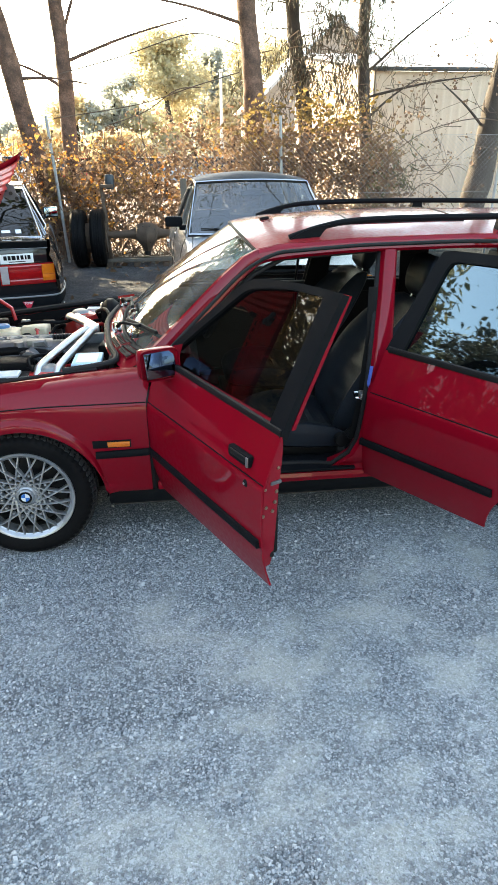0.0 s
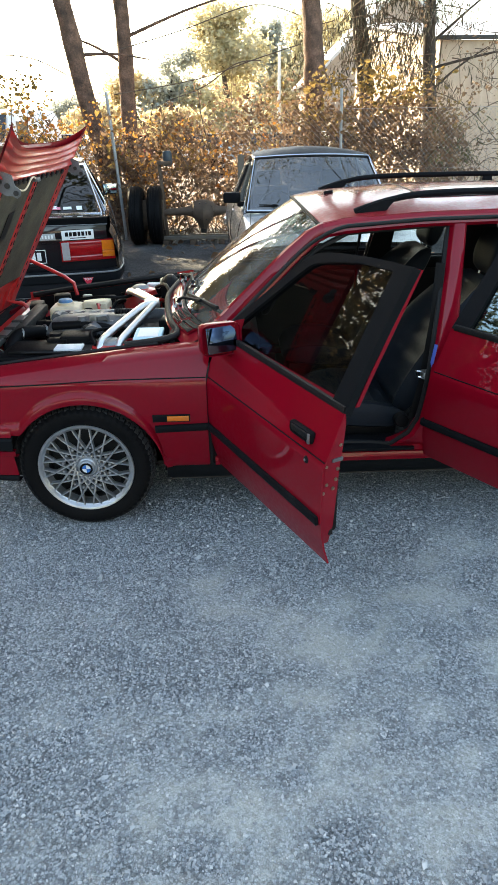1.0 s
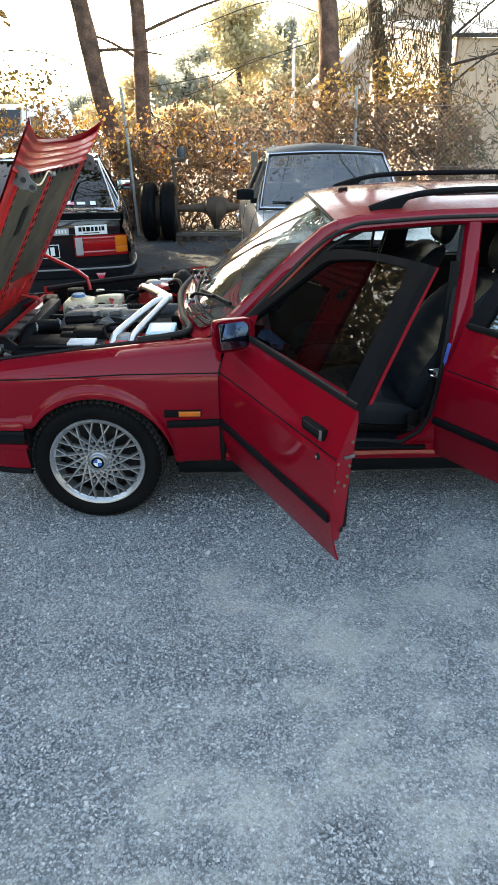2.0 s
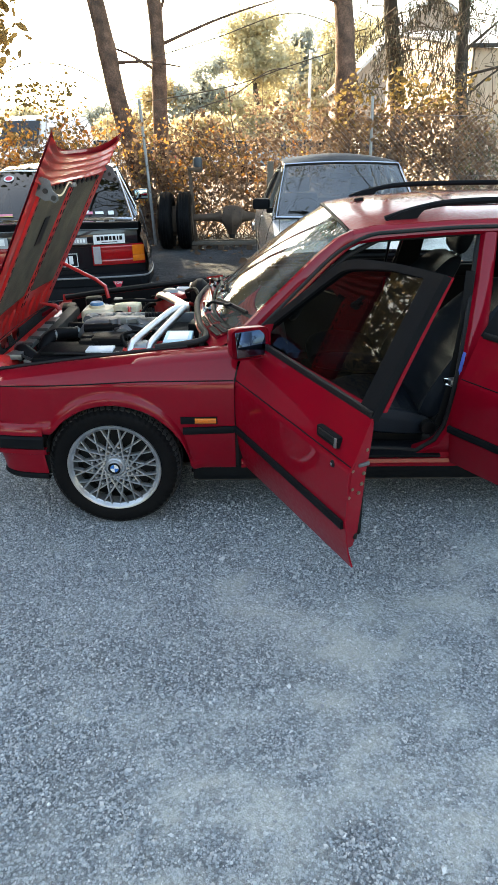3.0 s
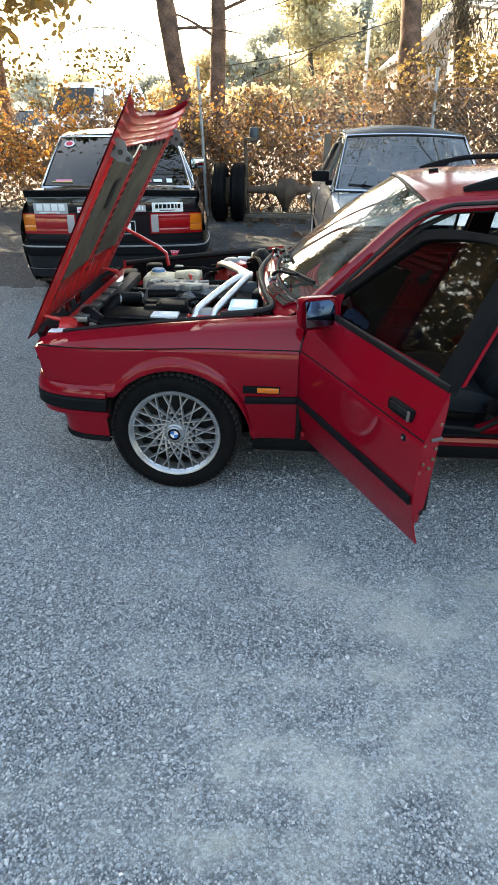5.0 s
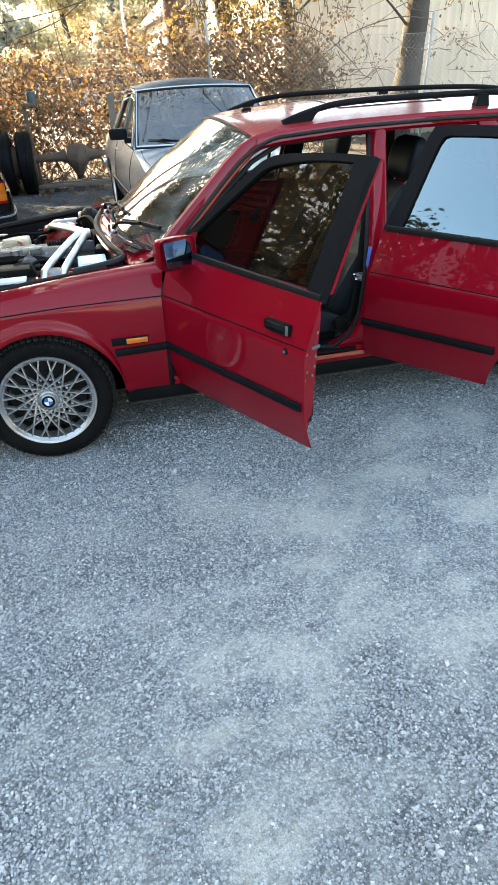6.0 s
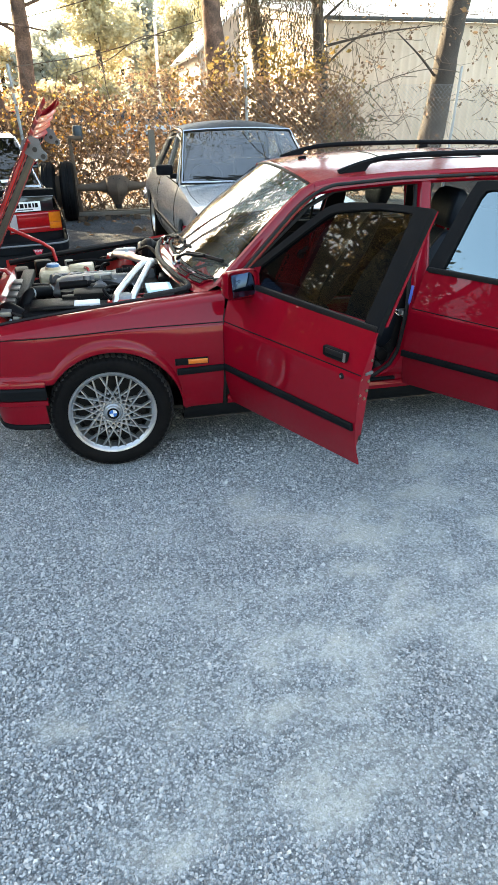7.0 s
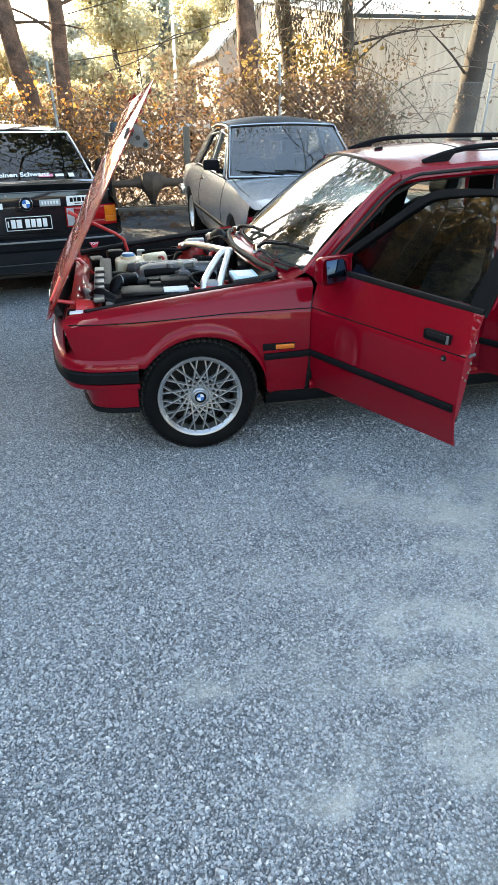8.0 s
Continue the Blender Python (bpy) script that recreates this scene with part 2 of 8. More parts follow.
def smooth_path(pts, n=6):
    """Points of a smooth curve through pts."""
    pts = [Vector(p) for p in pts]
    out = []
    for i in range(len(pts) - 1):
        p0, p1, p2, p3 = pts[max(i - 1, 0)], pts[i], pts[i + 1], pts[min(i + 2, len(pts) - 1)]
        for k in range(n):
            t = k / n
            out.append(0.5 * ((2 * p1) + (p2 - p0) * t + (2 * p0 - 5 * p1 + 4 * p2 - p3) * t * t + (3 * p1 - p0 - 3 * p2 + p3) * t ** 3))
    out.append(pts[-1])
    return out


def revolve(bm, profile, axis="y", seg=48, m=None, closed=False):
    """Turns a profile of (radius, along) round an axis."""
    rows = []
    for k in range(seg):
        a = 2 * math.pi * k / seg
        c, s = math.cos(a), math.sin(a)
        row = []
        for r, h in profile:
            p = Vector((r * c, h, r * s)) if axis == "y" else Vector((r * c, r * s, h)) if axis == "z" else Vector((h, r * c, r * s))
            row.append(m @ p if m else p)
        rows.append(row)
    grid(bm, rows, closed_u=True, closed_v=closed)
    bmesh.ops.remove_doubles(bm, verts=bm.verts, dist=1e-6)


def prism(bm, outline, thick, place):
    """A plate: outline of (u, v), laid in space by place(u, v, w) with w from 0 to thick."""
    a = [bm.verts.new(place(u, v, 0)) for u, v in outline]
    b = [bm.verts.new(place(u, v, thick)) for u, v in outline]
    bm.faces.new(a)
    bm.faces.new(b[::-1])
    for i in range(len(a)):
        j = (i + 1) % len(a)
        bm.faces.new([a[i], b[i], b[j], a[j]])


def interp(x, table):
    """A value between the (x, value) pairs of a table."""
    return float(np.interp(x, [a for a, _ in table], [b for _, b in table]))


def steps(a, b, n):
    return [a + (b - a) * i / n for i in range(n + 1)]


def bm_box(c, s, bev=0.0, m=None, seg=2):
    bm = bmesh.new()
    box(bm, c, s, bev, m, seg)
    return bm


def bm_tube(pts, r, seg=10, flat=1.0):
    bm = bmesh.new()
    tube(bm, pts, r, seg, flat=flat)
    return bm


def bm_turn(profile, axis="y", seg=48, m=None, closed=False):
    bm = bmesh.new()
    revolve(bm, profile, axis, seg, m, closed)
    return bm


# ---------- the ground ----------
def ground_z(x, y):
    """The yard: level under the cars, rising a little towards the drive in front of them."""
    s = min(max((-y - 0.15) / 1.6, 0), 1)
    s = s * s * (3 - 2 * s)
    z = 0.062 * s
    b = min(max((y - 1.5) / 1.5, 0), 1)
    return z + 0.018 * b - 0.012 * (1 - s) * (1 - b) + 0.005 * noise.noise((x * 1.3, y * 1.3, 3.1)) + 0.003 * noise.noise((x * 5, y * 5, 1.7))


# bare dusty patches worn into the gravel: centre x, y and half-width, half-depth
BARE = [(0.57, -0.56, 0.13, 0.10), (0.14, -0.67, 0.10, 0.06), (1.21, -0.62, 0.22, 0.12), (0.86, -0.74, 0.15, 0.07), (0.15, -1.18, 0.22, 0.05),
        (-0.08, -1.27, 0.12, 0.05), (0.91, -1.12, 0.12, 0.06), (1.00, -1.40, 0.24, 0.08), (0.32, -1.49, 0.26, 0.06), (0.60, -1.44, 0.13, 0.05),
        (1.16, -1.54, 0.14, 0.09), (0.45, -1.63, 0.23, 0.05), (1.55, -0.92, 0.14, 0.08), (1.29, -1.14, 0.12, 0.05), (1.82, -0.23, 0.18, 0.11),
        (1.00, -0.87, 0.18, 0.09), (-0.29, -1.61, 0.15, 0.045), (0.08, -1.91, 0.17, 0.08), (0.48, -1.87, 0.13, 0.08), (-0.80, -0.47, 0.15, 0.06), (2.1, -0.9, 0.3, 0.2)]


def dust_at(x, y):
    """How far fine pale dust fills the gravel: 0 loose stones, 1 bare packed dust."""
    wx = x + 0.13 * noise.noise((x * 4, y * 4, 1.1)) + 0.05 * noise.noise((x * 17, y * 17, 5.1))
    wy = y + 0.08 * noise.noise((x * 4, y * 5, 9.4)) + 0.04 * noise.noise((x * 17, y * 17, 2.9))
    bare = 0.0
    for cx, cy, rx, ry in BARE:
        u, v = (wx - cx) / rx, (wy - cy) / ry
        d = u * u + v * v
        if d < 9:
            bare = max(bare, math.exp(-0.45 * d))
    f = 0.20 * noise.noise((x * 2.0 + 0.5 * y, y * 4.2, 8.1)) + 0.42 * noise.noise((x * 6.5, y * 9.0, 4.7)) + 0.46 * noise.noise((x * 14, y * 18, 2.7)) + 0.20 * noise.noise((x * 33, y * 38, 6.2))
    f += 0.20 + 0.16 * math.tanh((x - 0.35) * 1.3) * min(max(-y, 0.15), 1.0) - 0.10 * min(max(y + 0.9, 0), 1) + 0.46 * bare - 0.11 * (1 - math.tanh((x + 0.25 + 0.25 * (y + 1.2)) * 3.5))
    f = min(max(f, 0), 1)
    inner = min(max(min(x + 4.4, 5.4 - x, y + 3.9, 9.5 - y) / 0.8, 0), 1)
    return 0.35 + (f - 0.35) * inner


def gravel_material(name, stone, dust, scale):
    """Crushed stone: pieces of differing grey, their gaps darkened as if shaded, and a paler dust that fills them in
    patches.
    """
    m, t, b, out = nodes_of(name)
    n, l = t.nodes, t.links
    tc = n.new("ShaderNodeTexCoord")
    vor = n.new("ShaderNodeTexVoronoi")
    vor.inputs["Scale"].default_value = scale
    vor2 = n.new("ShaderNodeTexVoronoi")
    vor2.inputs["Scale"].default_value = scale * 2.3
    edge = n.new("ShaderNodeTexNoise")
    edge.inputs["Scale"].default_value, edge.inputs["Detail"].default_value, edge.inputs["Roughness"].default_value = 26, 6, 0.65
    fine = n.new("ShaderNodeTexNoise")
    fine.inputs["Scale"].default_value, fine.inputs["Detail"].default_value = 260, 4
    broad = n.new("ShaderNodeTexNoise")
    broad.inputs["Scale"].default_value, broad.inputs["Detail"].default_value = 0.9, 5
    for k in (vor, vor2, edge, fine, broad):
        l.new(tc.outputs["Object"], k.inputs["Vector"])
    grey = n.new("ShaderNodeValToRGB")
    grey.color_ramp.elements[0].color = (*[c * 0.45 for c in stone], 1)
    grey.color_ramp.elements[1].color = (*[min(c * 1.6, 0.9) for c in stone], 1)
    sep = n.new("ShaderNodeSeparateColor")
    l.new(vor.outputs["Color"], sep.inputs[0])
    l.new(sep.outputs[0], grey.inputs[0])
    attr = n.new("ShaderNodeAttribute")
    attr.attribute_name = "dust"
    ad0 = n.new("ShaderNodeMath")
    ad0.operation = "ADD"
    l.new(attr.outputs["Fac"], ad0.inputs[0])
    l.new(edge.outputs["Fac"], ad0.inputs[1])
    pr = n.new("ShaderNodeMapRange")
    pr.inputs["From Min"].default_value, pr.inputs["From Max"].default_value = 0.6, 1.5
    pr.inputs["To Min"].default_value, pr.inputs["To Max"].default_value = 0.0, 0.85
    l.new(ad0.outputs[0], pr.inputs["Value"])
    mx = n.new("ShaderNodeMix")
    mx.data_type = "RGBA"
    mx.inputs["B"].default_value = (*dust, 1)
    l.new(pr.outputs[0], mx.inputs["Factor"])
    l.new(grey.outputs[0], mx.inputs["A"])
    fr = n.new("ShaderNodeMapRange")
    fr.inputs["From Min"].default_value, fr.inputs["From Max"].default_value = 0.3, 0.7
    fr.inputs["To Min"].default_value, fr.inputs["To Max"].default_value = 0.70, 1.30
    l.new(fine.outputs["Fac"], fr.inputs["Value"])
    br = n.new("ShaderNodeMapRange")
    br.inputs["From Min"].default_value, br.inputs["From Max"].default_value = 0.3, 0.7
    br.inputs["To Min"].default_value, br.inputs["To Max"].default_value = 0.86, 1.12
    l.new(broad.outputs["Fac"], br.inputs["Value"])
    mu = n.new("ShaderNodeMath")
    mu.operation = "MULTIPLY"
    l.new(fr.outputs[0], mu.inputs[0])
    l.new(br.outputs[0], mu.inputs[1])
    sc = n.new("ShaderNodeVectorMath")
    sc.operation = "SCALE"
    # shade between the stones, put into the colour as dark gaps
    gap_shade = n.new("ShaderNodeMapRange")
    gap_shade.inputs["From Min"].default_value, gap_shade.inputs["From Max"].default_value = 0.42, 0.62
    l.new(vor.outputs["Distance"], gap_shade.inputs["Value"])
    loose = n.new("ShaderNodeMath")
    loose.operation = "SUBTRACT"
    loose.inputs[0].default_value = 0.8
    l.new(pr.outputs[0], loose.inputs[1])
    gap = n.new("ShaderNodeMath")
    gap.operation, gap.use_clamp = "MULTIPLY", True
    l.new(gap_shade.outputs[0], gap.inputs[0])
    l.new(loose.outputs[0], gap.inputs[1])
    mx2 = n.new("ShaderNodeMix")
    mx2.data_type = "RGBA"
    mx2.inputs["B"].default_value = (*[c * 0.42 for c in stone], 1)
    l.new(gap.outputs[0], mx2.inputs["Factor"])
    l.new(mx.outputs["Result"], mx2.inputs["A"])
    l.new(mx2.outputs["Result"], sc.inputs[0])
    l.new(mu.outputs[0], sc.inputs["Scale"])
    l.new(sc.outputs[0], b.inputs["Base Color"])
    b.inputs["Roughness"].default_value = 0.9
    b.inputs["Specular IOR Level"].default_value = 0.25
    ad = n.new("ShaderNodeMath")
    ad.operation = "ADD"
    l.new(vor.outputs["Distance"], ad.inputs[0])
    l.new(vor2.outputs["Distance"], ad.inputs[1])
    bp = n.new("ShaderNodeBump")
    bp.invert = True
    bp.inputs["Distance"].default_value = 0.010
    st = n.new("ShaderNodeMapRange")
    st.inputs["To Min"].default_value, st.inputs["To Max"].default_value = 1.0, 0.18
    l.new(pr.outputs[0], st.inputs["Value"])
    l.new(st.outputs[0], bp.inputs["Strength"])
    l.new(ad.outputs[0], bp.inputs["Height"])
    l.new(bp.outputs[0], b.inputs["Normal"])
    return m


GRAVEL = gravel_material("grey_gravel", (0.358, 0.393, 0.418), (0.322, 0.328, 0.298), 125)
# a darker ground, laid from about y = 3.35 backwards
REAR_GROUND = gravel_material("darker_rear_ground", (0.13, 0.135, 0.145), (0.24, 0.23, 0.21), 90)
YARD = mat("sunlit_yard", (0.17, 0.115, 0.092), 0.9, 0, 0.2, 0.3, 9)


def build_ground():
    def axis(a, b, d, far):
        return sorted({-far, -far / 3, -far / 9, -far / 22, *[round(v, 4) for v in np.arange(a, b, d)], b, far / 22, far / 9, far / 3, far})
    xs, ys_ = axis(-4.5, 5.5, 0.055, 330.0), axis(-4.0, 9.6, 0.055, 330.0)
    verts = [(x, y, ground_z(x, y)) for y in ys_ for x in xs]
    w = len(xs)
    faces, slot = [], []
    for j in range(len(ys_) - 1):
        for i in range(w - 1):
            faces.append((j * w + i, j * w + i + 1, (j + 1) * w + i + 1, (j + 1) * w + i))
            x, y = (xs[i] + xs[i + 1]) / 2, (ys_[j] + ys_[j + 1]) / 2
            edge = 3.35 + 0.5 * noise.noise((x * 0.8, 0.3, 0)) + 0.2 * noise.noise((x * 4, y * 4, 2))
            slot.append(2 if y > 10.5 else 1 if y > edge else 0)
    me = bpy.data.meshes.new("ground")
    me.from_pydata(verts, [], faces)
    for k in (GRAVEL, REAR_GROUND, YARD):
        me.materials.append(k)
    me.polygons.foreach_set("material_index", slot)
    me.attributes.new("dust", "FLOAT", "POINT").data.foreach_set("value", [dust_at(x, y) for x, y, _ in verts])
    me.polygons.foreach_set("use_smooth", [True] * len(faces))
    return tagged(new("ground", me), "grey crushed gravel yard with dusty bare patches", "ground", kind="structure")


build_ground()


def stone_material():
    m, t, b, out = nodes_of("loose_stone")
    n, l = t.nodes, t.links
    geo = n.new("ShaderNodeNewGeometry")
    ramp = n.new("ShaderNodeValToRGB")
    e = ramp.color_ramp.elements
    e[0].color, e[1].color = (0.165, 0.173, 0.183, 1), (0.60, 0.61, 0.61, 1)
    e.new(0.5).color = (0.343, 0.366, 0.382, 1)
    e.new(0.9).color = (0.45, 0.465, 0.472, 1)
    l.new(geo.outputs["Random Per Island"], ramp.inputs[0])
    l.new(ramp.outputs[0], b.inputs["Base Color"])
    b.inputs["Roughness"].default_value = 0.82
    return m


def build_stones(count, x0, x1, y0, y1, size, seed, floor=0.05, hole=None, fade=0.0):
    """Loose broken stones with flat, tilted tops, thick in the gravel and thin on bare dust; one mesh. hole: a stretch left out; fade: how far they thin out at the rims."""
    rng = np.random.default_rng(seed)
    _x, _y = np.linspace(x0, x1, 220), np.linspace(y0, y1, 220)
    thick = np.array([[1.18 - 1.38 * dust_at(a, b) for a in _x] for b in _y])
    high = np.array([[ground_z(a, b) for a in _x] for b in _y])
    x, y = rng.uniform(x0, x1, count), rng.uniform(y0, y1, count)
    i = ((x - x0) / (x1 - x0) * 219).astype(int)
    j = ((y - y0) / (y1 - y0) * 219).astype(int)
    keep = rng.random(count) < np.clip(thick[j, i], floor, 1)
    if hole:
        keep &= ~((x > hole[0]) & (x < hole[1]) & (y > hole[2]) & (y < hole[3]))
    if fade:
        rim = np.minimum(np.minimum(x - x0, x1 - x), y1 - y) / fade
        keep &= rng.random(count) < rim
    loose = np.clip(thick[j, i], 0, 1)[keep]
    x, y, z = x[keep], y[keep], high[j, i][keep]
    n = len(x)
    s = size * rng.lognormal(0, 0.30, n) * (0.75 + 0.25 * loose)
    turn = np.arange(4) * math.pi / 2
    rings = []
    for r0, r1, h in ((0.80, 1.20, -0.5), (0.45, 0.95, 0.5)):
        a = turn[None] + rng.uniform(-0.45, 0.45, (n, 4))
        r = rng.uniform(r0, r1, (n, 4))
        rings.append(np.stack([r * np.cos(a), r * np.sin(a), h + rng.uniform(-0.22, 0.22, (n, 4))], -1))
    pts = np.concatenate(rings, 1) * np.stack([s * rng.uniform(1.0, 1.4, n), s * rng.uniform(0.7, 1.0, n), s * rng.uniform(0.75, 1.25, n)], 1)[:, None]
    for p, q, w in ((1, 2, 0.45), (0, 2, 0.45), (0, 1, 3.15)):
        a = rng.uniform(-w, w, n)[:, None]
        u, v = pts[..., p].copy(), pts[..., q].copy()
        pts[..., p], pts[..., q] = u * np.cos(a) - v * np.sin(a), u * np.sin(a) + v * np.cos(a)
    pts += np.stack([x, y, z + s * (rng.uniform(-0.15, 0.35, n) + 0.35 * rng.random(n) * loose)], 1)[:, None]
    side = [(k, (k + 1) % 4, 4 + (k + 1) % 4, 4 + k) for k in range(4)]
    off = (8 * np.arange(n))[:, None]
    faces = (off + np.arange(4, 8)).tolist()
    for q in side:
        faces += (off + np.array(q)).tolist()
    me = bpy.data.meshes.new("loose_gravel")
    me.from_pydata(pts.reshape(-1, 3).tolist(), [], faces)
    me.materials.append(STONE)
    return tagged(new("loose_gravel", me), "loose blue-grey crushed stones lying on the yard", "gravel", kind="stuff")


STONE = stone_material()
build_stones(80000, -1.3, 2.0, -2.15, -1.05, 0.0035, 14, 0.24)
build_stones(86000, -1.9, 2.6, -1.05, 0.5, 0.0038, 15, 0.26, (-0.3, 2.6, 0.2, 0.6), 0.7)
build_stones(30000, -3.6, 4.2, -2.2, 3.2, 0.0046, 12, 0.25, (-1.3, 2.0, -2.15, 0.1))
build_stones(350, -1.6, 2.3, -2.1, 0.4, 0.0085, 13, 0.3)
# ---------- the red estate car ----------
# x runs back from the front axle, y across from the near side to the far side, z up.
YC = 0.84
SIDE = [(0.15, 0.085), (0.20, 0.065), (0.25, 0.050), (0.30, 0.032), (0.38, 0.006), (0.48, -0.008), (0.60, -0.013), (0.675, -0.012),
        (0.69, -0.004), (0.73, 0.009), (0.80, 0.034), (0.85, 0.052), (0.90, 0.069), (1.27, 0.218), (1.32, 0.24)]


def side_y(x, z):
    """How far in from the widest plane the car's side lies."""
    y = interp(z, SIDE)
    if x < -0.25:
        y += 0.45 * (-0.25 - x) ** 2
    if x > 2.7:
        y += 0.10 * (x - 2.7) ** 2
    return y


def flip(p, far):
    return (p[0], 2 * YC - p[1], p[2]) if far else tuple(p)


def flips(rows, far):
    return [[flip(p, far) for p in r] for r in rows]


CREST = [(-0.62, 0.684), (-0.33, 0.724), (-0.03, 0.759), (0.25, 0.789), (0.43, 0.802), (0.60, 0.815)]
ARCH_R = 0.325


def arch(x, cx, r, base):
    d = r * r - (x - cx) ** 2
    return 0.265 + math.sqrt(d) if d > 0 else base


def fender_rows(far):
    xs = steps(-0.605, -0.33, 6) + [0.015 - ARCH_R * math.cos(a) for a in steps(0.12, math.pi - 0.02, 44)] + steps(0.352, 0.5415, 5)
    rows = []
    for x in xs:
        inside = abs(x - 0.015) < ARCH_R
        zb = arch(x, 0.015, ARCH_R, 0.252) if x > -0.2 else max(arch(x, 0.015, ARCH_R, 0.0), 0.455)
        zb = max(zb, 0.252)
        crest = interp(x, CREST)
        top = crest - 0.034
        flare = 0.017 if inside or abs(x - 0.015) < ARCH_R + 0.02 else 0.0
        row = [(x, side_y(x, zb) + 0.045, zb + (0.012 if inside else 0.0)), (x, side_y(x, zb) + 0.004 - flare, zb)]
        for d in (0.006, 0.022, 0.036, 0.046, 0.056):
            k = flare * (1.0 if d < 0.03 else max(0, 1 - (d - 0.03) / 0.024))
            row.append((x, side_y(x, zb + d) - k, zb + d))
        zl = zb + 0.066
        zs = sorted([zl + (0.672 - zl) * f for f in (0, 0.25, 0.5, 0.75, 1)]) if zl < 0.66 else [zl + 0.002 * k for k in range(5)]
        zs += [0.682, 0.69] if zl < 0.66 else [zl + 0.012, zl + 0.016]
        for z in zs:
            z = min(z, top - 0.001)
            row.append((x, side_y(x, z), z))
        row += [(x, side_y(x, top), top), (x, side_y(x, top) + 0.012, crest - 0.018), (x, 0.062 + max(side_y(x, 0.6), 0), crest - 0.006),
                (x, 0.10 + max(side_y(x, 0.6), 0), crest), (x, 0.128, crest - 0.003), (x, 0.138, crest - 0.010), (x, 0.140, crest - 0.05)]
        rows.append(row)
    # the front edge leans back towards the bumper and is rounded off at the top
    for i in range(6):
        k = (1 - i / 6) ** 2
        top = rows[i][-5][2]
        rows[i] = [(p[0] + 0.050 * k * max(0.665 - p[2], 0) / 0.2, p[1], p[2] - (0.020 * k * k if p[2] > top - 0.02 else 0)) for p in rows[i]]
    # the rear edge reaches back at the crest
    rows[-1] = [(p[0] + 0.0195 * min(max((p[2] - 0.70) / 0.07, 0), 1), p[1], p[2]) for p in rows[-1]]
    # the front edge turns in
    rows.insert(0, [(p[0] - 0.004, p[1] + 0.02, p[2]) for p in rows[0]])
    return flips(rows, far)


def ribbon(xs, z_of, y_of, h, proud, far=False, m=None):
    """A moulding along the side: h high, proud of the skin."""
    bm = bmesh.new()
    rows = []
    for x in xs:
        z, y = z_of(x), y_of(x)
        prof = [(y + 0.004, z - h / 2), (y - proud * 0.8, z - h / 2 + h * 0.06), (y - proud, z - h * 0.28), (y - proud, z + h * 0.28),
                (y - proud * 0.8, z + h / 2 - h * 0.06), (y + 0.004, z + h / 2)]
        rows.append([flip((x, a, b), far) for a, b in prof])
    vs = grid(bm, rows)
    bm.faces.new(vs[0])
    bm.faces.new(vs[-1][::-1])
    if m is not None:
        bmesh.ops.transform(bm, matrix=m, verts=bm.verts)
    return bm


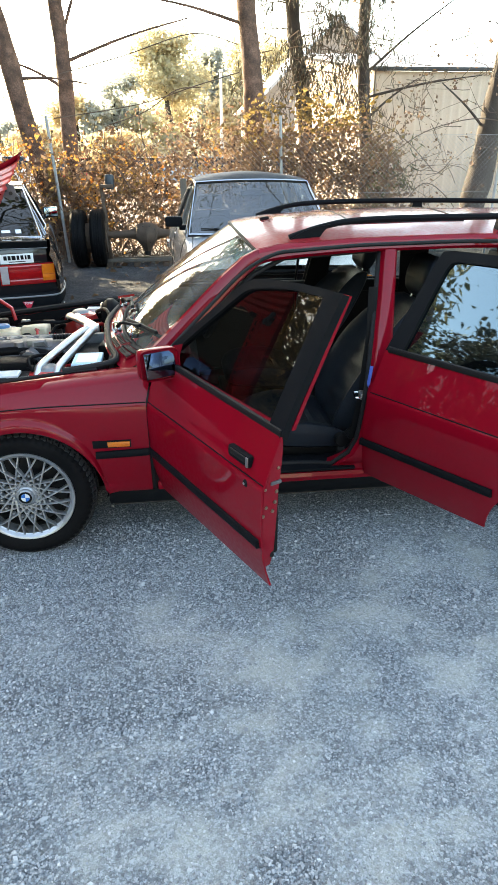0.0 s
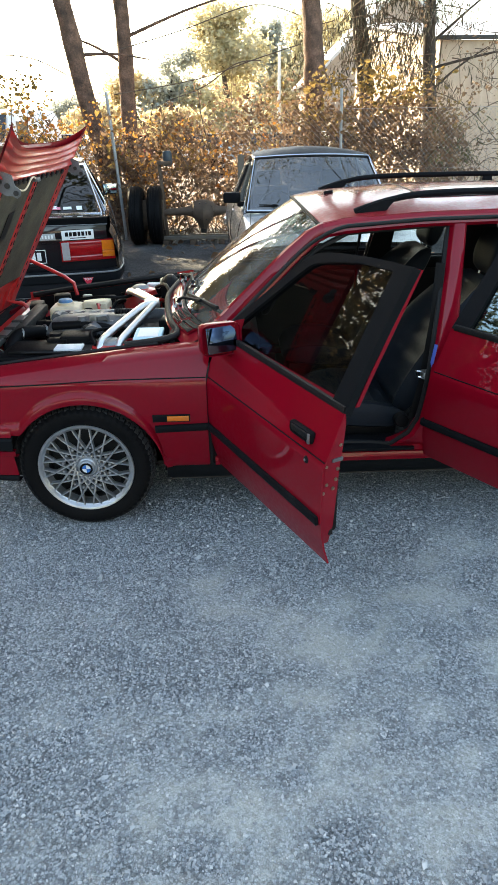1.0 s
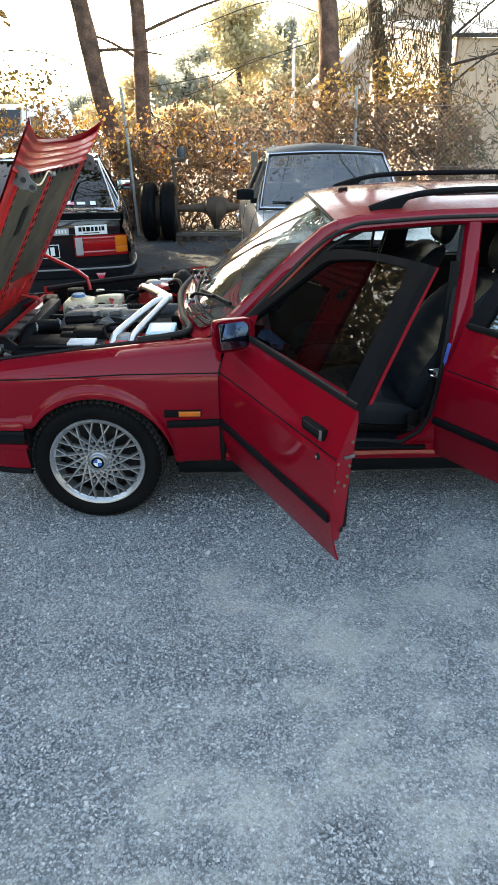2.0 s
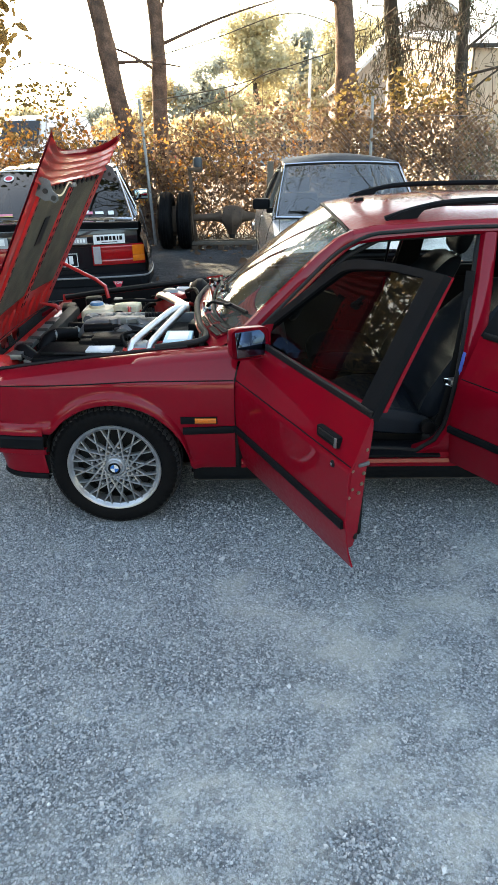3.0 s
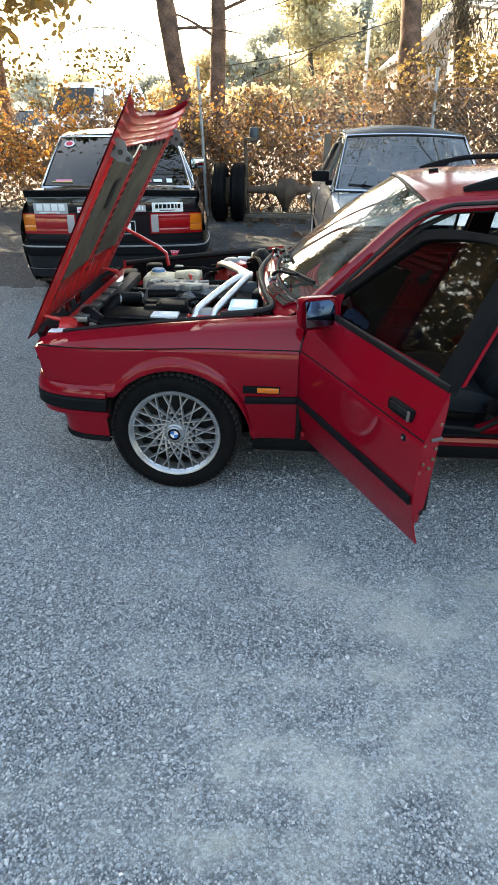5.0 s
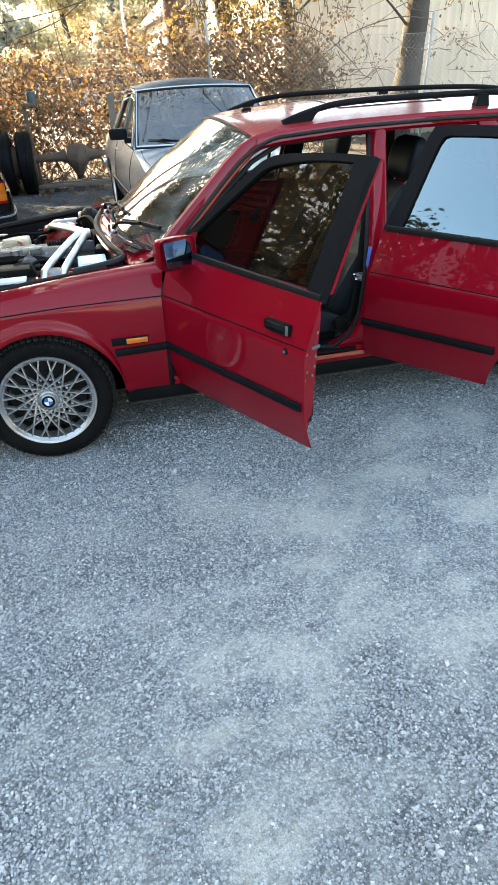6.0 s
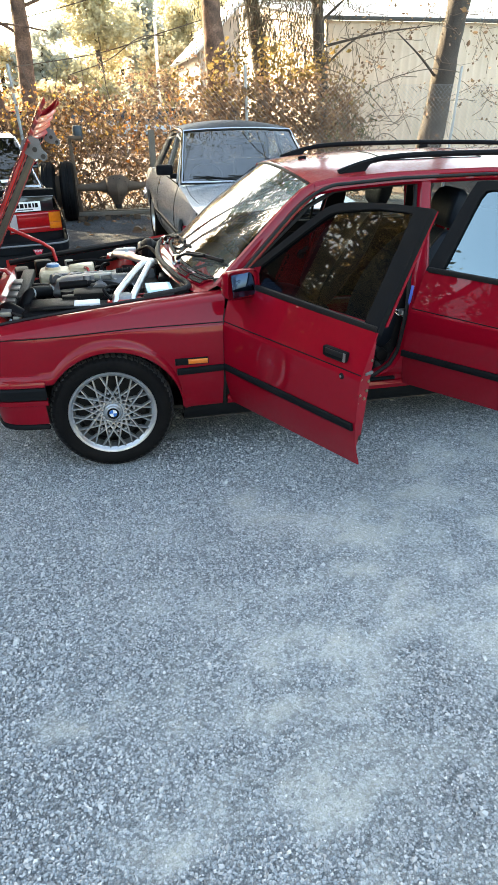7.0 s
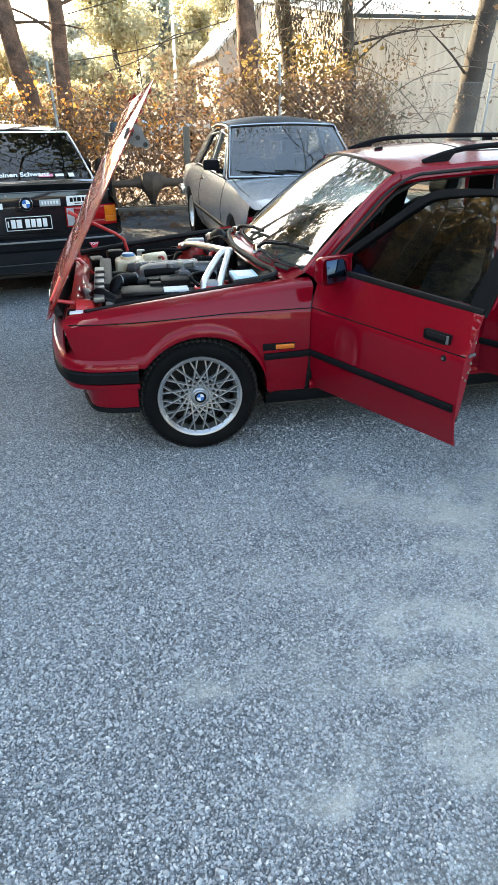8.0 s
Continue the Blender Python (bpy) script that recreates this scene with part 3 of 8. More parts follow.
def mesh_wheel(name, centre, parent, far=False, spin=0.0):
    """A cross-spoked alloy wheel with its tyre; the outer face looks along -y (near side) or +y (far side)."""
    m = pose(*centre, 0, 0, 180 if far else 0)
    R = 0.208
    tyre_prof = [(0.196, 0.020), (0.209, 0.006), (0.222, 0.000), (0.243, -0.006), (0.265, -0.003), (0.281, 0.010), (0.291, 0.026),
                 (0.2945, 0.040), (0.2945, 0.172), (0.281, 0.200), (0.243, 0.214), (0.205, 0.205)]
    bm = bmesh.new()
    rows, seg = [], 180
    for k in range(seg):
        a = 2 * math.pi * k / seg
        row = []
        for i, (r, h) in enumerate(tyre_prof):
            if i in (5, 6, 7) and k % 3 == 0:
                r -= 0.005 if i == 5 else 0.010
            if i in (3, 4) and k % 40 < 14 and k % 2:
                h -= 0.0012
            row.append((r * math.cos(a), h, r * math.sin(a)))
        rows.append(row)
    grid(bm, rows, closed_u=True)
    # tread blocks in three rings across the tyre, with grooves between
    tread = bmesh.new()
    for h0, h1, r0, r1, turn in ((0.012, 0.036, 0.2835, 0.2955, 0.0), (0.042, 0.085, 0.2965, 0.2975, 0.5), (0.092, 0.130, 0.2975, 0.2975, 0.0)):
        for k in range(66):
            a = 2 * math.pi * (k + turn) / 66
            b = a + 2 * math.pi / 66 * 0.78
            top = [tread.verts.new((r * math.cos(q), h, r * math.sin(q))) for q, r, h in ((a, r0, h0), (b, r0, h0), (b + 0.012, r1, h1), (a + 0.012, r1, h1))]
            low = [tread.verts.new((v.co.x * 0.965, v.co.y, v.co.z * 0.965)) for v in top]
            tread.faces.new(top)
            for i in range(4):
                tread.faces.new((top[i], low[i], low[(i + 1) % 4], top[(i + 1) % 4]))
    bmesh.ops.recalc_face_normals(tread, faces=tread.faces)
    wheel = part(name, bm_turn([(0.190, 0.055), (0.176, 0.062), (0.172, 0.12), (0.176, 0.20), (0.198, 0.205)], seg=64), ALLOY, parent, "cross-spoked alloy wheel", m=m)
    # barrel and inner dish are darkened for the shade behind the spokes
    wheel.data.materials[0] = GREASE
    tyre = part("tyre", bm, TYRE, wheel, "black tyre with dusty sidewall")
    part("tread", tread, TREAD, tyre, "worn tread blocks")
    part("rim_lip", bm_turn([(0.178, 0.060), (0.183, 0.034), (0.186, 0.016), (0.192, 0.012), (0.196, 0.003), (0.200, 0.0), (0.207, -0.001), (0.2095, 0.004), (0.2075, 0.014), (0.197, 0.018)], seg=96), ALLOY, wheel)
    part("brake_disc", bm_turn([(0.05, 0.10), (0.135, 0.10), (0.135, 0.115), (0.05, 0.115)], seg=40), GREASE, wheel)
    part("inner_dish", bm_turn([(0.02, 0.092), (0.17, 0.094), (0.172, 0.16)], seg=32), RUBBER, wheel)
    hub = bmesh.new()
    revolve(hub, [(0.0, 0.004), (0.030, 0.004), (0.034, 0.008), (0.036, 0.016), (0.044, 0.022), (0.050, 0.032), (0.054, 0.06), (0.05, 0.09), (0.0, 0.09)], seg=40)
    part("hub", hub, ALLOY, wheel)
    # the lattice: two families of spokes that cross half-way
    n = 16
    def spoke(sign):
        s = bmesh.new()
        a0, a1 = radians(-40) * sign, radians(16.9) * sign
        p0, p1 = Vector((math.sin(a0), 0, math.cos(a0))) * 0.050, Vector((math.sin(a1), 0, math.cos(a1))) * 0.191
        t = (p1 - p0).normalized().cross(Vector((0, 1, 0)))
        rings = []
        for f in steps(0, 1, 6):
            c = p0.lerp(p1, f) + Vector((0, 0.026 - 0.010 * math.sin(f * math.pi) - 0.010 * f + 0.0015 * sign, 0))
            w, deep = 0.0050 - 0.0012 * f, 0.020
            rings.append([c - t * w, c - t * w * 0.6 - Vector((0, 0.0045, 0)), c + t * w * 0.6 - Vector((0, 0.0045, 0)), c + t * w, c + t * w * 0.8 + Vector((0, deep, 0)), c - t * w * 0.8 + Vector((0, deep, 0))])
        grid(s, rings, closed_v=True)
        return s
    for sign in (1, -1):
        first = part("spoke", spoke(sign), ALLOY, wheel)
        for k in range(n):
            ob = first if k == 0 else new("spoke", first.data)
            ob.parent = wheel
            ob.matrix_basis = pose(0, 0, 0, 0, 360 / n * k + spin, 0)
    # studs on the lattice and along the lip
    stud = bmesh.new()
    revolve(stud, [(0, -0.005), (0.0055, -0.004), (0.008, 0.003), (0.008, 0.014)], seg=8)
    s0 = part("stud", stud, ALLOY, wheel)
    k = 0
    for r, h, num, off in ((0.054, 0.018, 16, 0.0), (0.068, 0.016, 16, 11.2), (0.084, 0.014, 16, 0.0), (0.102, 0.012, 16, 11.2)):
        for i in range(num):
            a = radians(360 / num * i + off + spin)
            ob = s0 if k == 0 else new("stud", s0.data)
            ob.parent = wheel
            ob.matrix_basis = pose(math.sin(a) * r, h, math.cos(a) * r)
            k += 1
    roundel(wheel, pose(0, 0.0025, 0), 0.028)
    return wheel


def roundel(parent, m, r):
    """A round badge: dark ring, two blue and two white quarters, looking along -y."""
    badge = part("badge", bm_turn([(0.0, 0.002), (r * 0.66, 0.002), (r * 0.68, -0.0005), (r, 0.0), (r * 1.02, 0.003)], seg=32), PLASTIC, parent, "round badge in plain quarters", m=m)
    for k in range(4):
        bm = bmesh.new()
        pts = [(0, -0.001, 0)] + [(math.cos(a) * r * 0.66, -0.001, math.sin(a) * r * 0.66) for a in steps(k * math.pi / 2, (k + 1) * math.pi / 2, 6)]
        f = bm.faces.new([bm.verts.new(p) for p in pts])
        part("quarter", bm, WHITE_P if k % 2 == 0 else BLUE_R, badge)
    part("badge_ring", bm_turn([(r * 0.96, 0.001), (r * 1.0, -0.0018), (r * 1.06, 0.001), (r * 1.05, 0.004)], seg=32), CHROME, badge)


car = thing("estate_car", pose(0, 0, 0), "red estate car, bonnet and two doors open, on gravel", "car")
for far in (False, True):
    part("front_fender", sheet(fender_rows(far)), RED, car)
mesh_wheel("wheel", (0, 0.0, 0.276), car, spin=4)
mesh_wheel("wheel", (0, 2 * YC, 0.276), car, True, spin=9)
mesh_wheel("wheel", (2.57, 0.02, 0.276), car, spin=11)
mesh_wheel("wheel", (2.57, 2 * YC - 0.02, 0.276), car, True, spin=2)


def liner(cx, far):
    rows = []
    for a in steps(-0.25, math.pi + 0.25, 24):
        r = ARCH_R + 0.012
        rows.append([flip((cx - r * math.cos(a) * k, y, max(0.265 + r * math.sin(a) * k, 0.245)), far) for y, k in ((0.025, 1), (0.12, 1), (0.30, 1), (0.34, 0.9), (0.36, 0.5), (0.36, 0.0))])
    bm = sheet(rows)
    return bm


for far in (False, True):
    for cx in (0.015, 2.57):
        part("wheel_arch_liner", liner(cx, far), RUBBER, car)


part("underbody", sheet([[(x, y, 0.165 + 0.015 * math.cos(y * 9)) for y in steps(0.30, 2 * YC - 0.30, 10)] for x in steps(-0.45, 3.40, 12)], 0.02), GREASE, car)
for far in (False, True):
    for xa, xb in ((0.36, 2.22), (2.94, 3.40)):
        part("floor_edge", sheet([[flip((x, y, 0.178), far) for y in (0.10, 0.20, 0.32)] for x in steps(xa, xb, 4)], 0.02), GREASE, car)


# bumper: stacked bands that wrap round the nose
def nose_path(off):
    """Plan of the nose from the near arch to the far arch; off: outward."""
    half = [(-0.285, -0.008), (-0.40, 0.002), (-0.49, 0.018), (-0.555, 0.045), (-0.598, 0.085), (-0.627, 0.15), (-0.657, 0.27), (-0.682, 0.45), (-0.697, 0.65), (-0.702, YC)]
    pts = [Vector((x, y)) for x, y in half] + [Vector((x, 2 * YC - y)) for x, y in half[-2::-1]]
    out = []
    for i, p in enumerate(pts):
        d = (pts[min(i + 1, len(pts) - 1)] - pts[max(i - 1, 0)]).normalized()
        out.append(p + Vector((-d.y, d.x)) * off)
    return [Vector((p.x, p.y, 0)) for p in smooth_path([(p.x, p.y, 0) for p in out], 4)]


def band(profile, squeeze=1.0, shift=0.0):
    """A band round the nose; profile: (out, z) from bottom to top; squeeze: its length from the arch."""
    cols = [[(-0.285 - shift + (p.x + 0.285) * squeeze, p.y, z) for p in nose_path(o)] for o, z in profile]
    return sheet([list(r) for r in zip(*cols)])


part("bumper_cover", band([(0.012, 0.446), (0.022, 0.452), (0.020, 0.480), (0.006, 0.502), (-0.03, 0.510), (-0.06, 0.510)]), RED, car)
part("bumper_strip", band([(0.0, 0.382), (0.018, 0.386), (0.026, 0.394), (0.026, 0.436), (0.018, 0.446), (0.0, 0.449)]), PLASTIC, car, "black rubbing strip of the bumper")
part("bumper_skirt", band([(-0.03, 0.350), (-0.004, 0.350), (0.006, 0.356), (0.010, 0.380), (-0.01, 0.384)]), RED, car)
part("front_valance", band([(-0.030, 0.243), (-0.022, 0.25), (-0.014, 0.30), (-0.006, 0.335), (-0.004, 0.352), (-0.03, 0.354)], 0.74, 0.015), RED, car)
part("valance_lip", band([(-0.06, 0.222), (-0.022, 0.220), (-0.014, 0.232), (-0.020, 0.246), (-0.04, 0.248)], 0.74, 0.015), PLASTIC, car)
# added dark sheet behind the bumper's end, in place of the shaded gap
for far in (False, True):
    part("arch_gap_sheet", sheet([[flip((x, y, z), far) for z in (0.235, 0.32, 0.40, 0.49)] for x, y in ((-0.40, 0.062), (-0.36, 0.052), (-0.292, 0.040), (-0.288, 0.09), (-0.292, 0.30))]), CARPET, car)
# nose panel with lamps
bm = bmesh.new()
rows = []
for z, o in ((0.505, -0.05), (0.52, -0.035), (0.60, -0.02), (0.66, -0.005), (0.675, 0.0), (0.68, -0.03)):
    rows.append([(p.x, p.y, z) for p in nose_path(o)][21:-21])
grid(bm, rows)
part("grille_panel", bm, CARPET, car)
# painted lamp surround standing off the fender's edge, with a dark gap behind it
for far in (False, True):
    pts = nose_path(0.0)[19:27]
    rows = [[flip((p.x + d, p.y, z), far) for p in pts] for z, d in ((0.500, 0.004), (0.54, -0.001), (0.60, 0.004), (0.64, 0.010), (0.652, 0.016))]
    part("lamp_surround", sheet(rows, 0.006), RED, car, "red painted lamp surround")
    part("lamp_housing", bm_box(flip((-0.555, 0.15, 0.575), far), (0.05, 0.10, 0.14), 0.012), RUBBER, car)
    part("adjuster", bm_turn([(0, 0.02), (0.012, 0.02), (0.014, 0.0), (0.014, -0.02)], "y", 12, pose(*flip((-0.592, 0.085, 0.60), far))), DARK, car)
for y in (0.20, 0.40, 1.28, 1.48):
    x = -0.545 - 0.03 * (YC - abs(y - YC)) / 0.4
    lamp = part("headlight", bm_turn([(0.0, -0.012), (0.05, -0.010), (0.068, 0.0), (0.074, 0.004), (0.076, 0.03)], "x", 28, m=pose(x, y, 0.59, 0, 0, 0)), LAMP_G, car)
for y in (0.75, 0.93):
    bm = bmesh.new()
    box(bm, (-0.698, y, 0.60), (0.03, 0.12, 0.13), 0.02)
    part("kidney_grille", bm, CHROME, car)

# mouldings, stripe and repeater on the near side
part("side_moulding", ribbon(steps(0.318, 0.540, 6), lambda x: 0.463 + 0.028 * (x - 0.318), lambda x: side_y(x, 0.465), 0.034, 0.014), PLASTIC, car, "black rubbing strip")
part("pinstripe", ribbon(steps(-0.580, 0.540, 40), lambda x: interp(x, [(-0.6, 0.668), (-0.15, 0.677), (0.14, 0.688), (0.6, 0.690)]), lambda x: side_y(x, interp(x, [(-0.6, 0.668), (-0.15, 0.677), (0.14, 0.688), (0.6, 0.690)])) - 0.0005, 0.005, 0.0015), PLASTIC, car)
rep = part("side_repeater", ribbon(steps(0.310, 0.468, 5), lambda x: 0.513, lambda x: side_y(x, 0.513), 0.036, 0.007), PLASTIC, car)
part("lens", ribbon(steps(0.372, 0.463, 5), lambda x: 0.513, lambda x: side_y(x, 0.513) - 0.006, 0.024, 0.006), AMBER, rep, "amber indicator lens")

# sills
for far in (False, True):
    rows = [[flip(p, far) for p in ((x, side_y(x, 0.252), 0.252), (x, side_y(x, 0.275) - 0.001, 0.275), (x, side_y(x, 0.29) + 0.01, 0.292), (x, 0.075, 0.302), (x, 0.13, 0.305), (x, 0.20, 0.300), (x, 0.21, 0.24))] for x in steps(0.566, 2.28, 14)]
    part("sill", sheet(rows), RED, car)
    rows = [[flip(p, far) for p in ((x, 0.16, 0.165), (x, 0.088, 0.172), (x, 0.075, 0.19), (x, 0.066, 0.235), (x, 0.07, 0.2515), (x, 0.12, 0.252))] for x in steps(0.345, 2.25, 14)]
    part("rocker_trim", sheet(rows), PLASTIC, car, "black plastic rocker trim")
# black strip standing in for the dark gap between fender and door
part("door_gap_strip", sheet([[(x, side_y(x, z) + d, z) for x, d in ((0.536, 0.010), (0.546, 0.003), (0.556, 0.002), (0.60, 0.06))] for z in steps(0.262, 0.745, 14)]), RUBBER, car, "black strip in place of the dark door gap")
part("sill_plate", bm_box((1.03, 0.116, 0.3085), (0.86, 0.160, 0.014), 0.005), PLASTIC, car)


# roof, pillars and screen
ROOF_EDGE = [(1.03, 1.252), (1.15, 1.272), (1.45, 1.292), (1.9, 1.300), (2.6, 1.292), (3.15, 1.262), (3.3, 1.245)]


def roof_z(x, y):
    return interp(x, ROOF_EDGE) + 0.052 * (1 - ((y - YC) / 0.61) ** 2)


def screen_top(v):
    """Upper edge of the windscreen; v runs from -1 (near) to 1 (far)."""
    return Vector((0.985 + 0.050 * v * v, YC + 0.555 * v, 1.290 - 0.052 * v * v))


def screen_base(v):
    return Vector((0.425 + 0.150 * abs(v) ** 3, YC + 0.65 * v, 0.850 - 0.028 * abs(v) ** 2))


V = [-1.0, -0.97, -0.9] + steps(-0.8, 0.8, 12) + [0.9, 0.97, 1.0]
rows = []
for v in V:
    a, b = screen_base(v * 0.97), screen_top(v * 0.965)
    rows.append([a.lerp(b, f) + Vector((-0.5, 0, 0.62)) * 0.028 * math.sin(math.pi * f) for f in steps(0.02, 0.99, 8)])
screen = part("windscreen", sheet(rows), SCREEN, car, "raked windscreen full of sky reflections")
edge = [screen_base(v) for v in V]
edge2 = [screen_top(v) for v in V]
loop = [p + Vector((-0.002, 0, 0.004)) for p in edge] + [edge[-1].lerp(edge2[-1], f) + Vector((-0.5, 0, 0.62)) * 0.022 * math.sin(math.pi * f) for f in (0.2, 0.4, 0.6, 0.8)] + edge2[::-1] + [edge2[0].lerp(edge[0], f) + Vector((-0.5, 0, 0.62)) * 0.022 * math.sin(math.pi * f) for f in (0.2, 0.4, 0.6, 0.8)] + [edge[0]]
part("windscreen_seal", bm_tube(loop, 0.0075, 8), RUBBER, screen)
sb = part("shade_band", sheet([[screen_base(v).lerp(screen_top(v), f) + Vector((0.006, 0, -0.012)) for v in steps(-0.96, 0.96, 16)] for f in steps(0.87, 0.97, 3)]), SHADE_BAND, screen, "teal shade band")
sb.visible_shadow = False
# roof skin with a slight seam of the sunroof
rows = []
for x in [0] + [0.015, 0.04] + steps(0.09, 2.25, 22):
    row = []
    for v in steps(-1, 1, 20):
        s = screen_top(v * 0.99)
        xx = s.x + 0.003 + x * (3.28 - s.x) / 2.25
        y = YC + (0.605 - 0.03 * (1 - min(x / 0.2, 1))) * v
        z = roof_z(xx, y)
        if x < 0.09:
            z = min(z, s.z + 0.008 + 0.28 * x)
        row.append((xx, y, z))
    rows.append(row)
part("roof", sheet(rows, 0.012), RED_TOP, car, "dusty red roof skin, paled for its sky sheen")
seam = []
for x, y in [(1.50, 0.46), (1.50, 1.22), (2.02, 1.22), (2.02, 0.46), (1.50, 0.46)]:
    seam.append((x, y))
pts = []
for (xa, ya), (xb, yb) in zip(seam, seam[1:]):
    pts += [(xa + (xb - xa) * f, ya + (yb - ya) * f, roof_z(xa + (xb - xa) * f, ya + (yb - ya) * f) + 0.0005) for f in steps(0, 1, 6)[:-1]]
part("sunroof_seal", bm_tube(pts + [pts[0]], 0.0035, 6), RUBBER, car)


def pillar(path, far, prof):
    """A pillar along a path of (x, y, z, width, depth): a rounded section."""
    rows = []
    for x, y, z, w, d in path:
        rows.append([flip((x + w * a, y + d * b, z + w * c), far) for a, b, c in prof])
    bm = bmesh.new()
    grid(bm, rows, closed_v=True)
    return bm


A_PROF = [(-0.5, 0.15, 0.30), (-0.38, -0.1, 0.28), (0.0, -0.25, 0.05), (0.40, -0.15, -0.28), (0.5, 0.1, -0.34), (0.45, 1.0, -0.30), (-0.2, 1.0, 0.25)]
for far in (False, True):
    path = [(0.565, 0.095, 0.815, 0.085, 0.05), (0.655, 0.130, 0.902, 0.072, 0.05), (0.785, 0.170, 1.020, 0.068, 0.05), (0.915, 0.212, 1.138, 0.066, 0.05),
            (1.00, 0.234, 1.204, 0.066, 0.05), (1.06, 0.240, 1.232, 0.066, 0.05), (1.12, 0.242, 1.246, 0.060, 0.05), (1.20, 0.243, 1.254, 0.05, 0.05)]
    if far:
        path = [(x + 0.035, y + 0.012, z, w * 0.5, d) for x, y, z, w, d in path]
    part("a_pillar", pillar(path, far, A_PROF), RED, car)
    # the rail over the doors: red skin, then the dark gutter strip above it
    rows = []
    for x in steps(1.04, 3.2, 24):
        e = interp(x, ROOF_EDGE)
        rows.append([flip(p, far) for p in ((x, 0.262, e - 0.062), (x, 0.228, e - 0.058), (x, 0.216, e - 0.045), (x, 0.222, e - 0.015), (x, 0.234, e - 0.004), (x, 0.245, e + 0.002))])
    part("roof_rail_panel", sheet(rows), RED, car)
    g = [flip((0.60, 0.082, 0.835), far), flip((0.79, 0.150, 1.008), far), flip((0.945, 0.198, 1.148), far), flip((1.035, 0.212, 1.206), far), flip((1.12, 0.214, 1.240), far)]
    g += [flip((x, 0.214, interp(x, ROOF_EDGE) - 0.028), far) for x in steps(1.2, 3.15, 14)]
    part("gutter_strip", bm_tube(smooth_path(g, 3), 0.008, 8), RUBBER, car, "black gutter strip")
    # roof bar on its feet
    y = 0.305
    spine = [(1.18, y, 0.004), (1.24, y, 0.020), (1.33, y + 0.004, 0.036), (1.45, y + 0.008, 0.046), (1.7, y + 0.01, 0.050), (2.2, y + 0.01, 0.050), (2.7, y + 0.01, 0.048), (2.95, y + 0.006, 0.040), (3.05, y, 0.022), (3.12, y, 0.004)]
    bm = bmesh.new()
    pts = [flip((x, yy, roof_z(x, yy) + h), far) for x, yy, h in spine]
    n = len(smooth_path(pts, 5))
    rs = [0.011 + 0.003 * math.sin(math.pi * min(max(i / n, 0.08), 0.92)) for i in range(n)]
    tube(bm, smooth_path(pts, 5), rs, 10)
    for xa, xb in ((1.18, 1.38), (2.92, 3.12), (2.10, 2.17)):
        outline = [(xa, -0.004), (xb - (0.07 if xa < 1.5 else 0.0), -0.004)] + ([(xb - 0.055, 0.016), (xa + 0.175, 0.044), (xa + 0.12, 0.040), (xa + 0.06, 0.026)] if xa < 1.5 else [(xb - 0.05, 0.018), (xb - 0.13, 0.035), (xa + 0.05, 0.038)] if xa > 2.5 else [(xb - 0.01, 0.048), (xa + 0.01, 0.048)])
        prism(bm, outline, 0.034, lambda u, v, w: flip((u, y - 0.016 + w, roof_z(u, y) + v), far))
    part("roof_bar", bm, PLASTIC, car, "black roof bar")
    # B pillar
    front = [(0.29, 1.26), (0.32, 1.36), (0.38, 1.43), (0.46, 1.465), (0.66, 1.487), (0.85, 1.515), (1.05, 1.545), (1.26, 1.572)]
    rows = []
    for z in [0.29, 0.305, 0.32, 0.35, 0.38, 0.42, 0.46, 0.56, 0.66, 0.76, 0.85, 0.95, 1.05, 1.16, 1.252]:
        a, b = interp(z, front), interp(z, [(0.29, 1.62), (0.85, 1.60), (1.26, 1.64)])
        y = side_y(1.5, z) + 0.012 if z > 0.32 else 0.055
        rows.append([flip(p, far) for p in ((a + 0.01, y + 0.09, z), (a - 0.004, y + 0.05, z), (a, y + 0.018, z), (a + 0.012, y + 0.003, z), (a + (b - a) * 0.5, y, z), (b - 0.012, y + 0.003, z), (b, y + 0.02, z), (b, y + 0.09, z))])
    part("b_pillar", sheet(rows), RED, car)
    seal = [flip((interp(z, front) - 0.006, side_y(1.5, z) + 0.045, z), far) for z in steps(0.32, 1.235, 14)]
    part("door_seal", bm_tube([flip((0.66, 0.105, 0.318), far), flip((1.2, 0.105, 0.318), far), flip((1.28, 0.10, 0.316), far)] + seal + [flip((1.50, 0.255, 1.236), far), flip((1.15, 0.262, 1.212), far), flip((1.02, 0.25, 1.150), far), flip((0.66, 0.15, 0.86), far)], 0.011, 8), RUBBER, car)
    # C and D pillars, rear flank and arch
    flank = []
    for x in steps(2.26, 2.27, 1) + [2.57 - 0.315 * math.cos(a) for a in steps(0.15, math.pi - 0.02, 24)] + steps(2.92, 3.42, 6):
        zb = max(arch(x, 2.57, 0.315, 0.26), 0.26)
        flank.append([flip((x, side_y(x, z) - (0.012 if z < zb + 0.05 and abs(x - 2.57) < 0.32 else 0), z), far) for z in steps(zb, zb + 0.05, 3) + steps(max(zb + 0.06, 0.50), 0.68, 4) + [0.69, 0.73, 0.80, 0.85, 0.875]])
    part("rear_flank", sheet(flank), RED, car)
